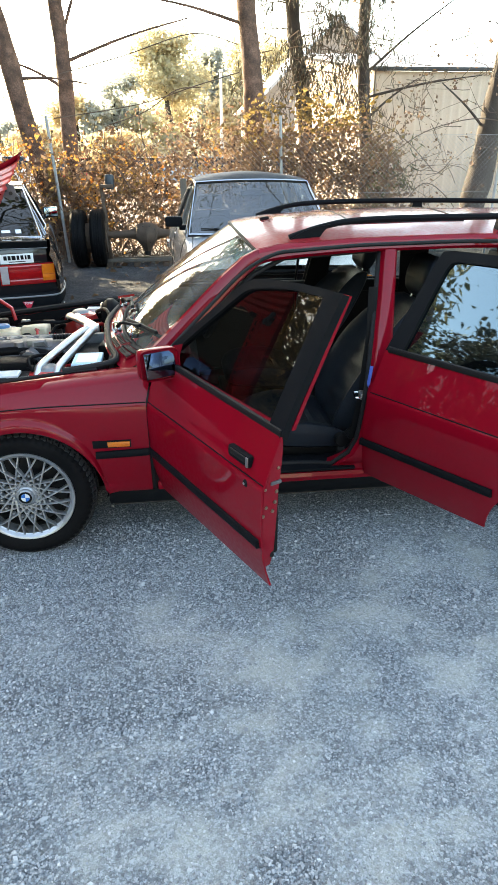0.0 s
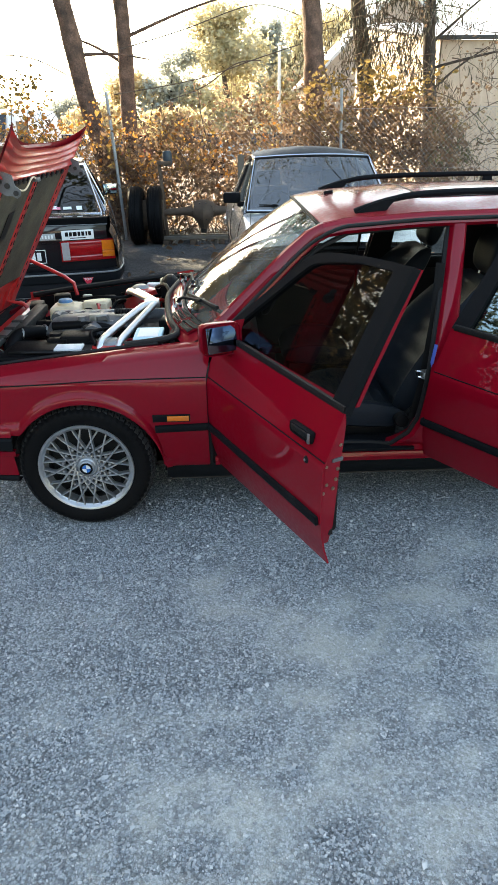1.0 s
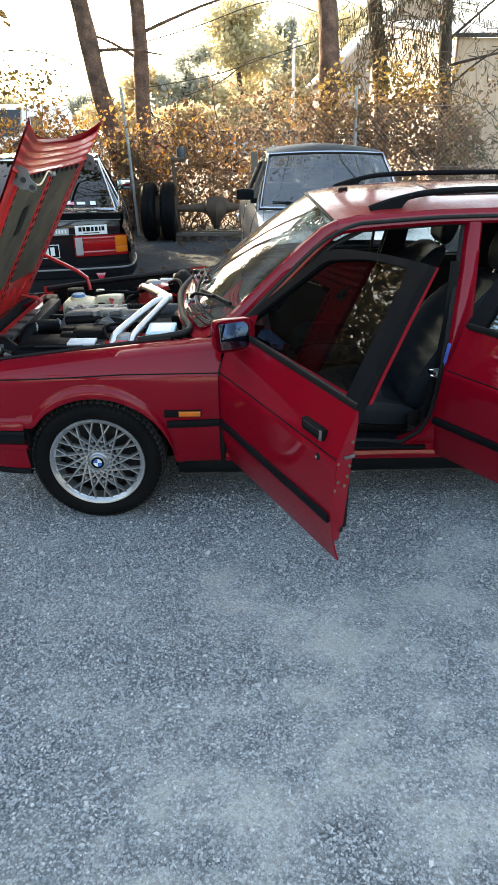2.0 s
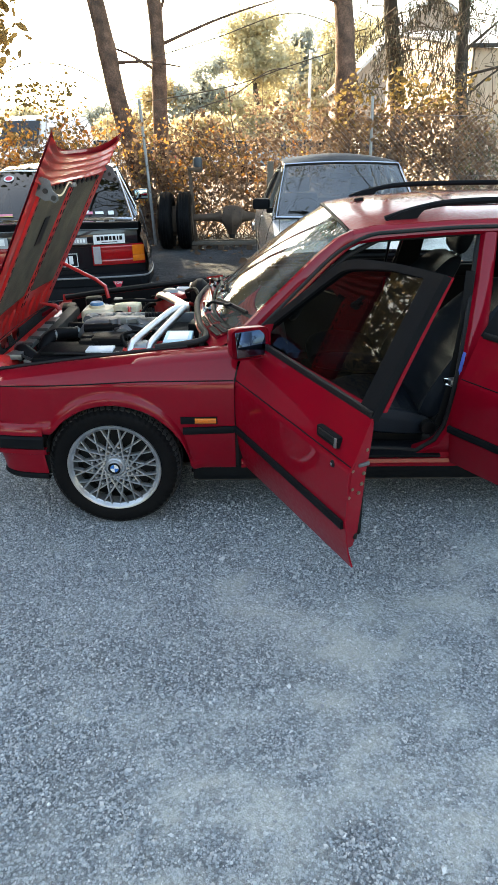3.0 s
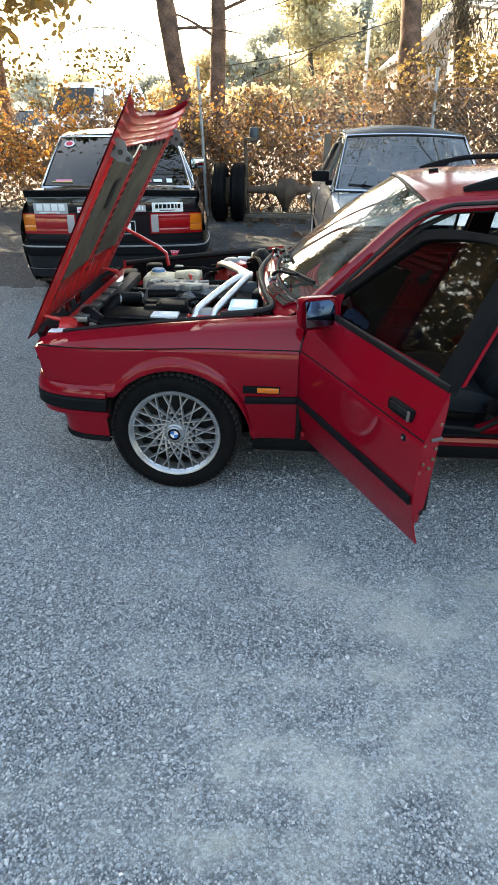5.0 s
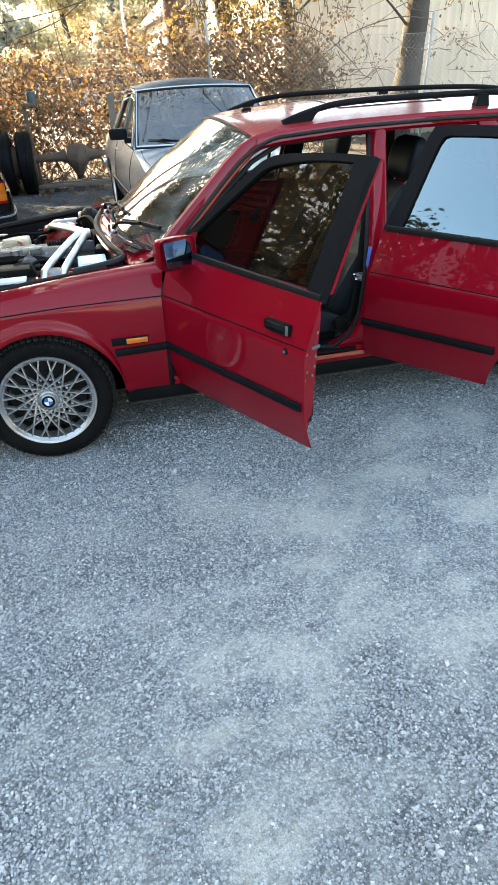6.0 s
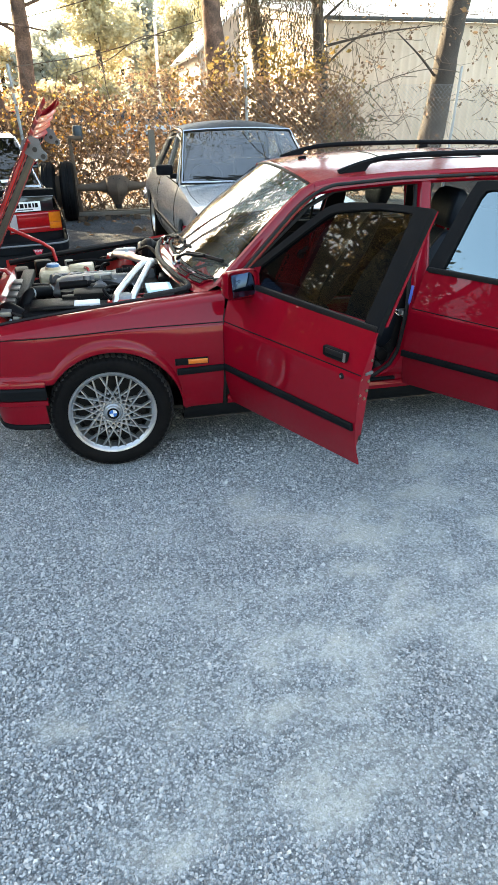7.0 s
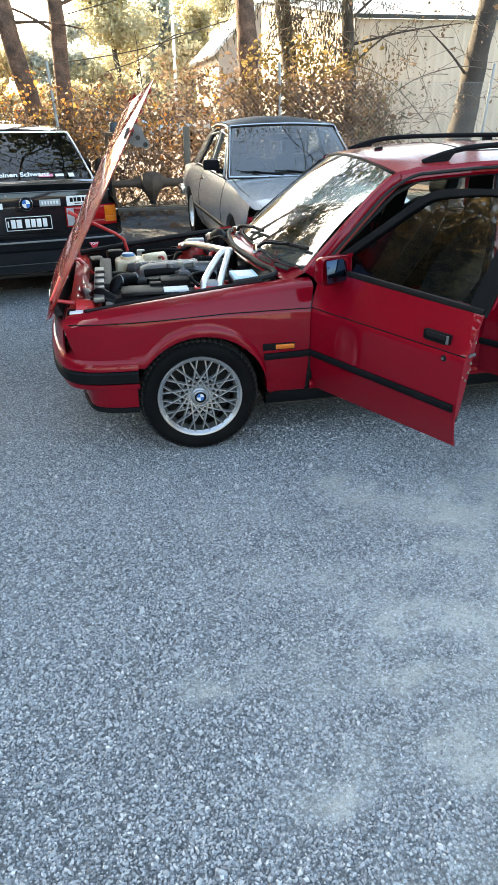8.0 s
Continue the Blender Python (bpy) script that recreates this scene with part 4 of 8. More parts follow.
    for path in ([(2.22, 0.05, 0.87, 0.09, 0.05), (2.16, 0.13, 1.08, 0.09, 0.05), (2.13, 0.215, 1.25, 0.09, 0.05)], [(3.36, 0.10, 0.87, 0.14, 0.05), (3.24, 0.17, 1.08, 0.13, 0.05), (3.14, 0.235, 1.25, 0.13, 0.05)]):
        part("rear_pillar", pillar(path, far, [(-0.5, 0.1, 0), (-0.3, 0, 0), (0.3, 0, 0), (0.5, 0.1, 0), (0.4, 1, 0), (-0.4, 1, 0)]), RED, car)
    bm = sheet([[flip((x, side_y(x, z) + 0.02, z), far) for z in steps(0.875, 1.23, 4)] for x in steps(2.2, 3.2, 4)])
    part("rear_side_window", bm, TINT, car).visible_shadow = False
# dark trim inside the far pillars and along the far belt
def far_y(z):
    return 2 * YC - side_y(1.5, z) - 0.108


part("pillar_trim", sheet([[(a + (b - a) * f, far_y(z), z) for f in (0, 0.5, 1)] for a, b, z in ((1.45, 1.64, 0.60), (1.50, 1.64, 0.87), (1.53, 1.65, 1.05), (1.56, 1.67, 1.24))], 0.008), TRIM_IN, car)
part("pillar_trim", sheet([[(a + (b - a) * f, far_y(z), z) for f in (0, 0.5, 1)] for a, b, z in ((2.12, 2.34, 0.60), (2.12, 2.32, 0.87), (2.08, 2.26, 1.08), (2.05, 2.22, 1.24))], 0.008), TRIM_IN, car)
part("belt_trim", bm_box((1.42, 2 * YC - 0.130, 0.845), (1.65, 0.05, 0.075), 0.015), TRIM_IN, car)
part("roof_trim", bm_box((2.10, 2 * YC - 0.30, 1.228), (2.1, 0.06, 0.05), 0.015), TRIM_IN, car)
# tailgate and rear bumper
part("tailgate", sheet([[(3.46 - 0.27 * max(z - 0.86, 0) / 0.38, y, z) for y in steps(0.12, 2 * YC - 0.12, 8)] for z in (0.45, 0.6, 0.75, 0.86)], 0.02), RED, car)
part("rear_window", sheet([[(3.46 - 0.27 * max(z - 0.86, 0) / 0.38, y, z) for y in steps(0.22, 2 * YC - 0.22, 6)] for z in (0.87, 1.0, 1.1, 1.235)]), TINT, car).visible_shadow = False
part("rear_bumper", bm_box((3.50, YC, 0.42), (0.12, 1.60, 0.20), 0.03), PLASTIC, car)
part("antenna_base", bm_box((1.143, 0.79, 1.325), (0.045, 0.018, 0.016), 0.005, pose(0, 0, 0, 0, -8, 0)), PLASTIC, car)


# far side: closed doors below the belt, with open window frames and glass above
for a, b in ((0.572, 1.475), (1.60, 2.25)):
    bm = sheet([[flip((x, side_y(x, z), z), True) for z in (0.29, 0.35, 0.42, 0.5, 0.6, 0.675, 0.69, 0.73, 0.80, 0.85, 0.865)] for x in steps(a, b, 8)], 0.05)
    far_door = part("far_door", bm, RED, car)
    part("door_trim", bm_box(((a + b) / 2, 2 * YC - 0.10, 0.58), (b - a - 0.04, 0.05, 0.50), 0.02), TRIM_IN, far_door)
    fr = [(a + 0.06, 0.87), (a + 0.46 if a < 1 else a + 0.03, 1.215), (b - (0.0 if a < 1 else 0.10), 1.24), (b - 0.01, 0.87)]
    part("window_frame", bm_tube([flip((x, side_y(x, z) + 0.01, z), True) for x, z in fr + fr[:1]], 0.017, 8), PLASTIC, far_door)
    bm = bmesh.new()
    bm.faces.new([bm.verts.new(flip((x, side_y(x, z) + 0.012, z), True)) for x, z in fr])
    part("window_glass", bm, GLASS, far_door)


# ---------- its open doors ----------
def swing(hx, hy, angle):
    return Matrix.Translation((hx, hy, 0)) @ pose(0, 0, 0, 0, 0, -angle) @ Matrix.Translation((-hx, -hy, 0))


def moved(bm, m):
    bmesh.ops.transform(bm, matrix=m, verts=bm.verts)
    return bm


def frame_band(outer, inner, inset, t):
    """The flat frame between two loops of (x, z) on the car's side."""
    bm = sheet([[(x, side_y(x, z) + inset, z) for x, z in pair] for pair in zip(outer, inner)])
    return solid(bm, t)


def dense(loop, n=5):
    return [(p.x, p.z) for p in smooth_path([(x, 0, z) for x, z in loop], n)]


def door(name, m, front_x, rear_x, bottom_z, handle_x, mould, frame_o, frame_i, glass, label, hollow, pane_m=None, fall=0.0):
    """An open side door. front_x, rear_x: edges by height; frame loops and glass by (x, z)."""
    zs = [0.0, 0.02, 0.06, 0.12, 0.20, 0.28, 0.34, 0.38, 0.392, 0.405, 0.44, 0.50, 0.55, 0.572]
    rows = []
    for f in steps(0, 1, 14):
        row = []
        for dz in zs:
            z = 0.295 + dz
            xa, xb = front_x(z), rear_x(z)
            x = xa + (xb - xa) * f
            zz = max(bottom_z(x) + dz * (0.867 - fall * f - bottom_z(x)) / 0.572, bottom_z(x))
            x = front_x(zz) + (rear_x(zz) - front_x(zz)) * f
            row.append((x, side_y(1.0, zz), zz))
        rows.append(row)
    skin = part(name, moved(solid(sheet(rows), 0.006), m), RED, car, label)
    # the hollow shell behind the skin, with the shut face at its rear
    rings = []
    for z in (0.345, 0.36, 0.42, 0.5, 0.58, 0.66, 0.74, 0.80, 0.845, 0.862):
        xa, xb = front_x(z) + 0.03, rear_x(z) - 0.012 - hollow(z)
        y0 = side_y(1.0, z) + 0.008
        y1 = 0.074 + 0.09 * max(z - 0.68, 0)
        rings.append([(xa, y0, z), (xb - 0.01, y0, z), (xb, y0 + 0.012, z), (xb - 0.004, y1 - 0.01, z), (xb - 0.02, y1, z), (xa, y1, z)])
    bm = bmesh.new()
    vs = grid(bm, rings, closed_v=True)
    bm.faces.new(vs[0])
    bm.faces.new(vs[-1][::-1])
    part("door_shell", moved(bm, m), RED, skin)
    xa, xb = front_x(0.6) + 0.05, rear_x(0.6) - 0.06
    part("door_trim", moved(bm_box(((xa + xb) / 2, 0.086, 0.61), (xb - xa, 0.026, 0.46), 0.012), m), TRIM_IN, skin)
    part("armrest", moved(bm_box(((xa + xb) / 2 + 0.05, 0.120, 0.62), (0.34, 0.06, 0.06), 0.02), m), TRIM_IN, skin)
    # frame, glass, belt strip
    fo, fi = frame_o, frame_i
    part("window_frame", moved(frame_band(fo, fi, 0.0, 0.028), m), PLASTIC, skin, "black window frame")
    rows = []
    for x, zb, zt in glass:
        rows.append([(x, side_y(x, z) + 0.014, z) for z in steps(zb, zt, 6)])
    g = part("window_glass", moved(sheet(rows), m), pane_m or TINT, skin, "smoked side glass")
    g.visible_shadow = False
    belt = [(fo[0][0] + (0.17 if name == "front_door" else 0.02), 0.872), (fo[-1][0] - 0.004, 0.872)]
    part("belt_strip", moved(ribbon(steps(belt[0][0], belt[1][0], 8), lambda x: 0.874 - fall * (x - front_x(0.87)) / (rear_x(0.87) - front_x(0.87)), lambda x: side_y(x, 0.874) - 0.002, 0.026, 0.008), m), RUBBER, skin)
    part("side_moulding", moved(ribbon(steps(mould[0], mould[1], 10), lambda x: mould[2] + (x - mould[0]) * mould[3], lambda x: side_y(x, 0.455), 0.034, 0.015), m), PLASTIC, skin, "black rubbing strip")
    part("pinstripe", moved(ribbon(steps(front_x(0.69) + 0.004, rear_x(0.69) - 0.004, 14), lambda x: 0.6905, lambda x: side_y(x, 0.6905) - 0.0005, 0.005, 0.0015), m), PLASTIC, skin)
    # handle in its cup and the lock
    h = part("door_handle", moved(bm_box((handle_x, side_y(1, 0.735) - 0.006, 0.736), (0.126, 0.024, 0.040), 0.008), m), PLASTIC, skin, "black flap handle")
    part("lever", moved(bm_box((handle_x + 0.004, side_y(1, 0.735) - 0.0195, 0.742), (0.098, 0.006, 0.020), 0.0025), m), RUBBER, h)
    part("handle_cap", moved(bm_box((handle_x + 0.055, side_y(1, 0.735) - 0.018, 0.736), (0.012, 0.008, 0.034), 0.003), m), STEEL, h)
    part("finger_cup", moved(bm_box((handle_x - 0.008, side_y(1, 0.72) - 0.001, 0.716), (0.10, 0.008, 0.012), 0.004), m), RUBBER, h)
    part("door_lock", moved(bm_turn([(0.0, -0.006), (0.006, -0.006), (0.010, -0.004), (0.013, 0.0), (0.013, 0.01)], "y", 20, pose(handle_x + 0.053, side_y(1, 0.664), 0.664)), m), PLASTIC, skin)
    part("lock_core", moved(bm_turn([(0.0, -0.0075), (0.0045, -0.0075), (0.0055, -0.005)], "y", 14, pose(handle_x + 0.053, side_y(1, 0.664), 0.664)), m), STEEL, skin)
    return skin


FRONT_M = swing(0.572, 0.030, 64.8)
F_OUT = dense([(0.585, 0.860), (0.62, 0.895), (0.70, 0.962), (0.85, 1.082), (0.985, 1.190), (1.05, 1.228), (1.13, 1.246), (1.30, 1.259), (1.42, 1.262), (1.520, 1.262)], 4) + [(1.520, 1.258), (1.511, 1.20), (1.495, 1.08), (1.480, 0.96), (1.467, 0.842)]
F_IN = dense([(0.655, 0.884), (0.68, 0.905), (0.745, 0.958), (0.875, 1.062), (0.998, 1.158), (1.058, 1.198), (1.13, 1.216), (1.27, 1.236), (1.36, 1.240), (1.442, 1.241)], 4) + [(1.446, 1.234), (1.438, 1.18), (1.423, 1.07), (1.409, 0.96), (1.396, 0.866)]
GL = [(x, 0.872, z) for x, z in [(0.63, 0.885), (0.70, 0.935), (0.80, 1.015), (0.90, 1.095), (1.0, 1.172), (1.06, 1.212), (1.14, 1.230), (1.30, 1.235), (1.45, 1.24)]]
front_door = door("front_door", FRONT_M, lambda z: 0.581 + 0.012 * abs(z - 0.66), lambda z: interp(z, [(0.29, 1.443), (0.34, 1.443), (0.5, 1.452), (0.87, 1.470)]),
                  lambda x: 0.268 + (x - 0.576) * 0.030, 1.312, (0.582, 1.438, 0.470, 0.004), F_OUT, F_IN, GL,
                  "open front door with smoked window", lambda z: interp(z, [(0.34, 0.03), (0.42, 0.012), (0.55, 0.006), (0.75, 0.0), (0.80, 0.004), (0.862, 0.02)]), fall=0.020)
# painted rear return of the window frame
bm = sheet([[(x + d, side_y(x, z) + 0.030 + w, z) for d, w in ((-0.03, 0.0), (0.012, 0.0), (0.014, 0.012), (-0.03, 0.014))] for x, z in [(1.462, 0.862), (1.472, 0.96), (1.485, 1.08), (1.498, 1.20), (1.504, 1.25)]])
part("frame_return", moved(bm, FRONT_M), RED, front_door)
# latch and bolts on the shut face
for i, (z, y) in enumerate(((0.735, 0.058), (0.668, 0.012), (0.650, 0.056), (0.600, 0.018), (0.612, 0.052), (0.580, 0.044), (0.570, 0.008))):
    bm = bm_turn([(0.0, 0.004), (0.0045, 0.004), (0.0068, 0.0), (0.0068, -0.004)], "x", 12, pose(interp(z, [(0.5, 1.437), (0.75, 1.452)]) - 0.004, y, z))
    part("bolt", moved(bm, FRONT_M), BRASSY, front_door)
part("latch", moved(bm_box((1.443, 0.050, 0.685), (0.014, 0.040, 0.012), 0.003), FRONT_M), CAST, front_door)
# black rubber seal low on the rear edge
part("edge_seal", moved(bm_box((1.412, 0.060, 0.46), (0.010, 0.014, 0.15), 0.003), FRONT_M), RUBBER, front_door)
# mirror on the corner of the window
part("mirror_mount", moved(bm_box((0.672, 0.048, 0.893), (0.10, 0.022, 0.065), 0.008, pose(0, 0, 0, 0, 0, 6)), FRONT_M), PLASTIC, front_door)
rows = []
for x, s in ((0.668, 0.50), (0.674, 0.74), (0.690, 0.92), (0.715, 0.99), (0.742, 1.0), (0.746, 0.985), (0.744, 0.955), (0.730, 0.94)):
    row = []
    for k in range(24):
        a = 2 * math.pi * k / 24
        c, q = math.cos(a), math.sin(a)
        e = 0.35
        row.append((x + 0.012 * c, -0.004 + 0.078 * s * math.copysign(abs(c) ** e, c), 0.889 + 0.063 * s * math.copysign(abs(q) ** e, q)))
    rows.append(row)
bm = bmesh.new()
vs = grid(bm, rows, closed_v=True)
bm.faces.new(vs[0])
bm.faces.new(vs[-1])
mirror = part("mirror_housing", moved(bm, FRONT_M), RED, front_door, "red mirror housing")
part("mirror_glass", moved(bm_box((0.744, -0.004, 0.889), (0.004, 0.126, 0.098), 0.0015, pose(0, 0, 0, 0, -10, 2)), FRONT_M), MIRROR, mirror)
bm = bmesh.new()
prism(bm, [(0.622, 0.858), (0.715, 0.858), (0.738, 0.905), (0.742, 0.955), (0.728, 0.950), (0.66, 0.893)], 0.030, lambda u, v, w: (u, 0.036 + w + 0.3 * (v - 0.858), v))
part("mirror_arm", moved(bm, FRONT_M), RED, mirror, "red corner piece that carries the mirror")

REAR_M = swing(1.50, 0.030, 58.8)
R_OUT = [(1.540, 0.862), (1.560, 0.93), (1.585, 1.02), (1.615, 1.13), (1.640, 1.22), (1.658, 1.262), (1.70, 1.270), (1.80, 1.272), (1.95, 1.272), (2.10, 1.268), (2.22, 1.258), (2.245, 1.22), (2.27, 1.15), (2.32, 1.02), (2.39, 0.862)]
R_IN = [(1.628, 0.884), (1.640, 0.93), (1.658, 1.02), (1.680, 1.13), (1.697, 1.20), (1.712, 1.226), (1.735, 1.232), (1.82, 1.234), (1.95, 1.234), (2.08, 1.231), (2.165, 1.222), (2.185, 1.19), (2.20, 1.13), (2.245, 1.02), (2.30, 0.884)]
RGL = [(x, 0.872, z) for x, z in [(1.59, 1.02), (1.64, 1.20), (1.70, 1.248), (1.95, 1.25), (2.15, 1.245), (2.22, 1.17), (2.33, 0.93)]]
rear_door = door("rear_door", REAR_M, lambda z: interp(z, [(0.29, 1.494), (0.87, 1.542)]), lambda z: interp(z, [(0.29, 2.118), (0.34, 2.128), (0.42, 2.160), (0.50, 2.215), (0.58, 2.295), (0.66, 2.37), (0.75, 2.405), (0.87, 2.41)]),
                 lambda x: 0.275 + (x - 1.494) * 0.03, 2.22, (1.502, 2.150, 0.456, 0.022), R_OUT, R_IN, RGL,
                 "open rear door whose window mirrors the sky", lambda z: 0.0, FILM)
# striker and label on the pillar
st = part("striker", bm_box((1.482, 0.070, 0.648), (0.035, 0.05, 0.030), 0.006), STEEL, car)
part("striker_pin", bm_tube([(1.470, 0.05, 0.640), (1.445, 0.05, 0.645), (1.445, 0.09, 0.655), (1.475, 0.09, 0.655)], 0.005, 8), CHROME, st)
part("pillar_label", bm_box((1.494, 0.034, 0.735), (0.014, 0.004, 0.115), 0.001, pose(0, 0, 0, 0, 6, -35)), STRAP, car, "blue and white pillar label")

# ---------- its bonnet, hinged at the nose ----------
def bonnet_point(u, v, w=0.0):
    """u from the nose (0) to the rear edge (1), v across (-1 near, 1 far), w towards the underside."""
    y = 0.835 + (0.645 + 0.075 * u) * v
    s = u * 1.165 - 0.115 * (1 - abs(v) ** 3) * max(u - 0.70, 0) / 0.30
    lift = 0.036 * (1 - v * v) * (0.4 + 0.6 * u) - 0.03 * max(0.10 - u, 0) / 0.10 * (1 - abs(v) ** 3)
    p = Vector((-0.695, y, 0.632)) + Vector((0.4995, 0, 0.866)) * s + Vector((-0.866, 0, 0.4995)) * (lift - w)
    p.x -= 0.030 * (1 - v * v) * (1 - u)
    return p


UU = [0, 0.02, 0.05, 0.08, 0.11] + steps(0.16, 0.84, 10) + [0.88, 0.92, 0.95, 0.98, 1.0]
VV = [-1, -0.985, -0.96, -0.92, -0.86] + steps(-0.75, 0.75, 10) + [0.86, 0.92, 0.96, 0.985, 1]
bonnet = part("bonnet", sheet([[bonnet_point(u, v) for v in VV] for u in UU], 0.0), RED, car, "open red bonnet with felt lining")
# inner frame: ribbed, painted, with openings for the felt
rows = []
for u in steps(0.025, 0.80, 26) + steps(0.805, 0.982, 40):
    row = []
    for v in steps(-0.962, 0.962, 40):
        rib = max(math.exp(-((v - k) / (0.10 if abs(k) > 0.8 else 0.045)) ** 2) for k in (-0.88, 0.88, 0.12, -0.12 - 0.25 * (1 - u)))
        cross = math.exp(-((u - 0.06) / 0.04) ** 2) + math.exp(-((u - 0.80) / 0.02) ** 2)
        wave = 0.008 * math.cos((u - 0.82) / 0.16 * 2 * math.pi * 4.0) + 0.007 if u > 0.82 else 0
        rib *= min(max((0.83 - u) / 0.04, 0.0), 1.0)
        w = 0.006 + 0.010 * min(rib + cross, 1) + wave
        if abs(v) > 0.95:
            w = 0.004
        row.append(bonnet_point(u, v, w))
    rows.append(row)
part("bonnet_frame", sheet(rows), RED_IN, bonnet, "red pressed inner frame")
for a, b in ((-0.76, 0.05), (0.19, 0.76)):
    part("felt_pad", sheet([[bonnet_point(u, a + (b - a) * f, 0.017 + 0.004 * math.sin(math.pi * min(max(f, 0.0), 1)) ** 0.5) for f in steps(0, 1, 10)] for u in steps(0.225, 0.79, 14)], 0.004), FELT, bonnet, "dusty dark felt pad")
# perforations along the pressed edges, and the opening in the broad pad
for a, b in ((0.04, 0.20), (-0.82, -0.73), (0.73, 0.82)):
    part("pressed_rib", sheet([[bonnet_point(u, a + (b - a) * f, 0.012 + 0.011 * h) for f, h in ((0, 0), (0.15, 1), (0.5, 1.15), (0.85, 1), (1, 0))] for u in steps(0.13, 0.80, 12)]), RED_IN, bonnet)
for v0 in (-0.775, 0.09, 0.15, 0.775):
    for k in range(15):
        part("perforation", bm_box(bonnet_point(0.17 + 0.042 * k, v0, 0.0245), (0.026, 0.010, 0.004), 0.002, pose(0, 0, 0, 0, -60, 0)), RUBBER, bonnet)
part("pad_opening", sheet([[bonnet_point(u, v, 0.0275) for v in steps(-0.36, -0.22, 3)] for u in steps(0.52, 0.64, 4)], 0.002), RUBBER, bonnet)
# stamped stiffeners by the nose
for k in range(11):
    v = -0.80 + 1.60 * k / 10
    part("stiffener", sheet([[bonnet_point(u, v + d, 0.008 + 0.016 * math.sin(math.pi * f) * h) for d, h in ((-0.045, 0), (-0.028, 0.9), (0, 1), (0.028, 0.9), (0.045, 0))] for f, u in ((0, 0.045), (0.2, 0.06), (0.5, 0.10), (0.8, 0.14), (1, 0.155))]), RED_IN, bonnet)
# slots and the latch plates near the rear edge
for k in range(13):
    v = -0.72 + 1.44 * k / 12
    c = bonnet_point(0.795, v, 0.022)
    part("slot", bm_box(c, (0.010, 0.045, 0.026), 0.004, pose(0, 0, 0, 0, 31, 0)), RUBBER, bonnet)
for v in (-0.93, 0.93):
    plate = bmesh.new()
    out = [(-0.09, -0.03), (0.02, -0.035), (0.05, -0.02), (0.085, -0.022), (0.10, 0.0), (0.085, 0.022), (0.04, 0.03), (0.0, 0.065), (-0.06, 0.06), (-0.10, 0.02)]
    out = [(a * 0.8, b * 0.8) for a, b in out]
    c = bonnet_point(0.80, v, 0.045)
    prism(plate, out, 0.006, lambda a, b, w: c + Vector((0.4995, 0, 0.866)) * b + Vector((0.62, 0, -0.36)) * a + Vector((0, (w - 0.003) * 1.0 - 0.02 * v, 0)))
    pl = part("hinge_plate", plate, CAST, bonnet, "zinc latch plate")
    for a, b in ((-0.045, 0.008), (0.0, 0.008), (0.055, 0.0)):
        q = c + Vector((0.4995, 0, 0.866)) * b + Vector((0.62, 0, -0.36)) * a + Vector((0, -0.02 * v, 0))
        part("bolt", bm_turn([(0, -0.010), (0.010, -0.010), (0.012, 0.010), (0, 0.010)], "y", 10, Matrix.Translation(q)), GREASE, pl)
c = bonnet_point(0.815, -0.10, 0.05)
latch = part("bonnet_latch", bm_box(c, (0.03, 0.05, 0.02), 0.006), STEEL, bonnet)
part("cable", bm_tube(smooth_path([c, c + Vector((0.01, -0.10, 0.015)), c + Vector((0.0, -0.22, -0.03)), c + Vector((0.0, -0.40, 0.0))], 6), 0.004, 6), CREAM, latch)
# prop on the far side
part("bonnet_prop", bm_tube([(-0.26, 1.40, 0.72), (-0.275, 1.41, 0.79), (-0.33, 1.42, 0.83), (-0.60, 1.44, 0.965)], 0.011, 8), RED_IN, car, "red bonnet prop")
for y in (0.30, 1.30):
    part("bonnet_hinge", bm_tube([(-0.50, y, 0.62), (-0.56, y, 0.70), (-0.66, y, 0.72), (-0.60, y + 0.02, 0.82)], 0.013, 8), RED_IN, car)

# ---------- its engine bay ----------
bay = part("engine_bay", sheet([[flip(p, False) for p in ((x, 0.142, 0.715 + 0.09 * (x + 0.3) / 0.8), (x, 0.148, 0.66), (x, 0.20, 0.56), (x, 0.30, 0.40), (x, 0.5, 0.30), (x, 1.18, 0.30), (x, 1.38, 0.40), (x, 1.48, 0.56), (x, 1.532, 0.66), (x, 1.538, 0.745 + 0.09 * (x + 0.3) / 0.8))] for x in steps(-0.58, 0.44, 8)]), RED_IN, car, "grimy red engine bay")
part("firewall", sheet([[(0.40 + 0.02 * math.sin(y * 4), y, z) for y in steps(0.15, 1.53, 12)] for z in (0.30, 0.55, 0.70, 0.80)], 0.02), DARK, bay)
part("bonnet_seal", bm_tube(smooth_path([(0.20, 0.150, 0.788), (0.33, 0.155, 0.802), (0.405, 0.18, 0.812), (0.415, 0.25, 0.818), (0.375, 0.42, 0.822), (0.335, 0.84, 0.828), (0.375, 1.26, 0.822), (0.415, 1.44, 0.815), (0.33, 1.52, 0.79)], 6), 0.0145, 10), RUBBER, bay, "black rubber seal")
part("fender_seal", bm_tube(smooth_path([(x, 1.535, interp(x, CREST) + 0.004) for x in steps(-0.56, 0.34, 8)], 3), 0.018, 8), RUBBER, bay)
part("rear_shield", sheet([[(x, y, z) for x, z in ((0.385 + 0.02 * abs(y - YC), 0.815), (0.35 + 0.05 * abs(y - YC), 0.79), (0.345 + 0.05 * abs(y - YC), 0.66))] for y in steps(0.16, 1.52, 14)]), RUBBER, bay, "black trim along the bulkhead")
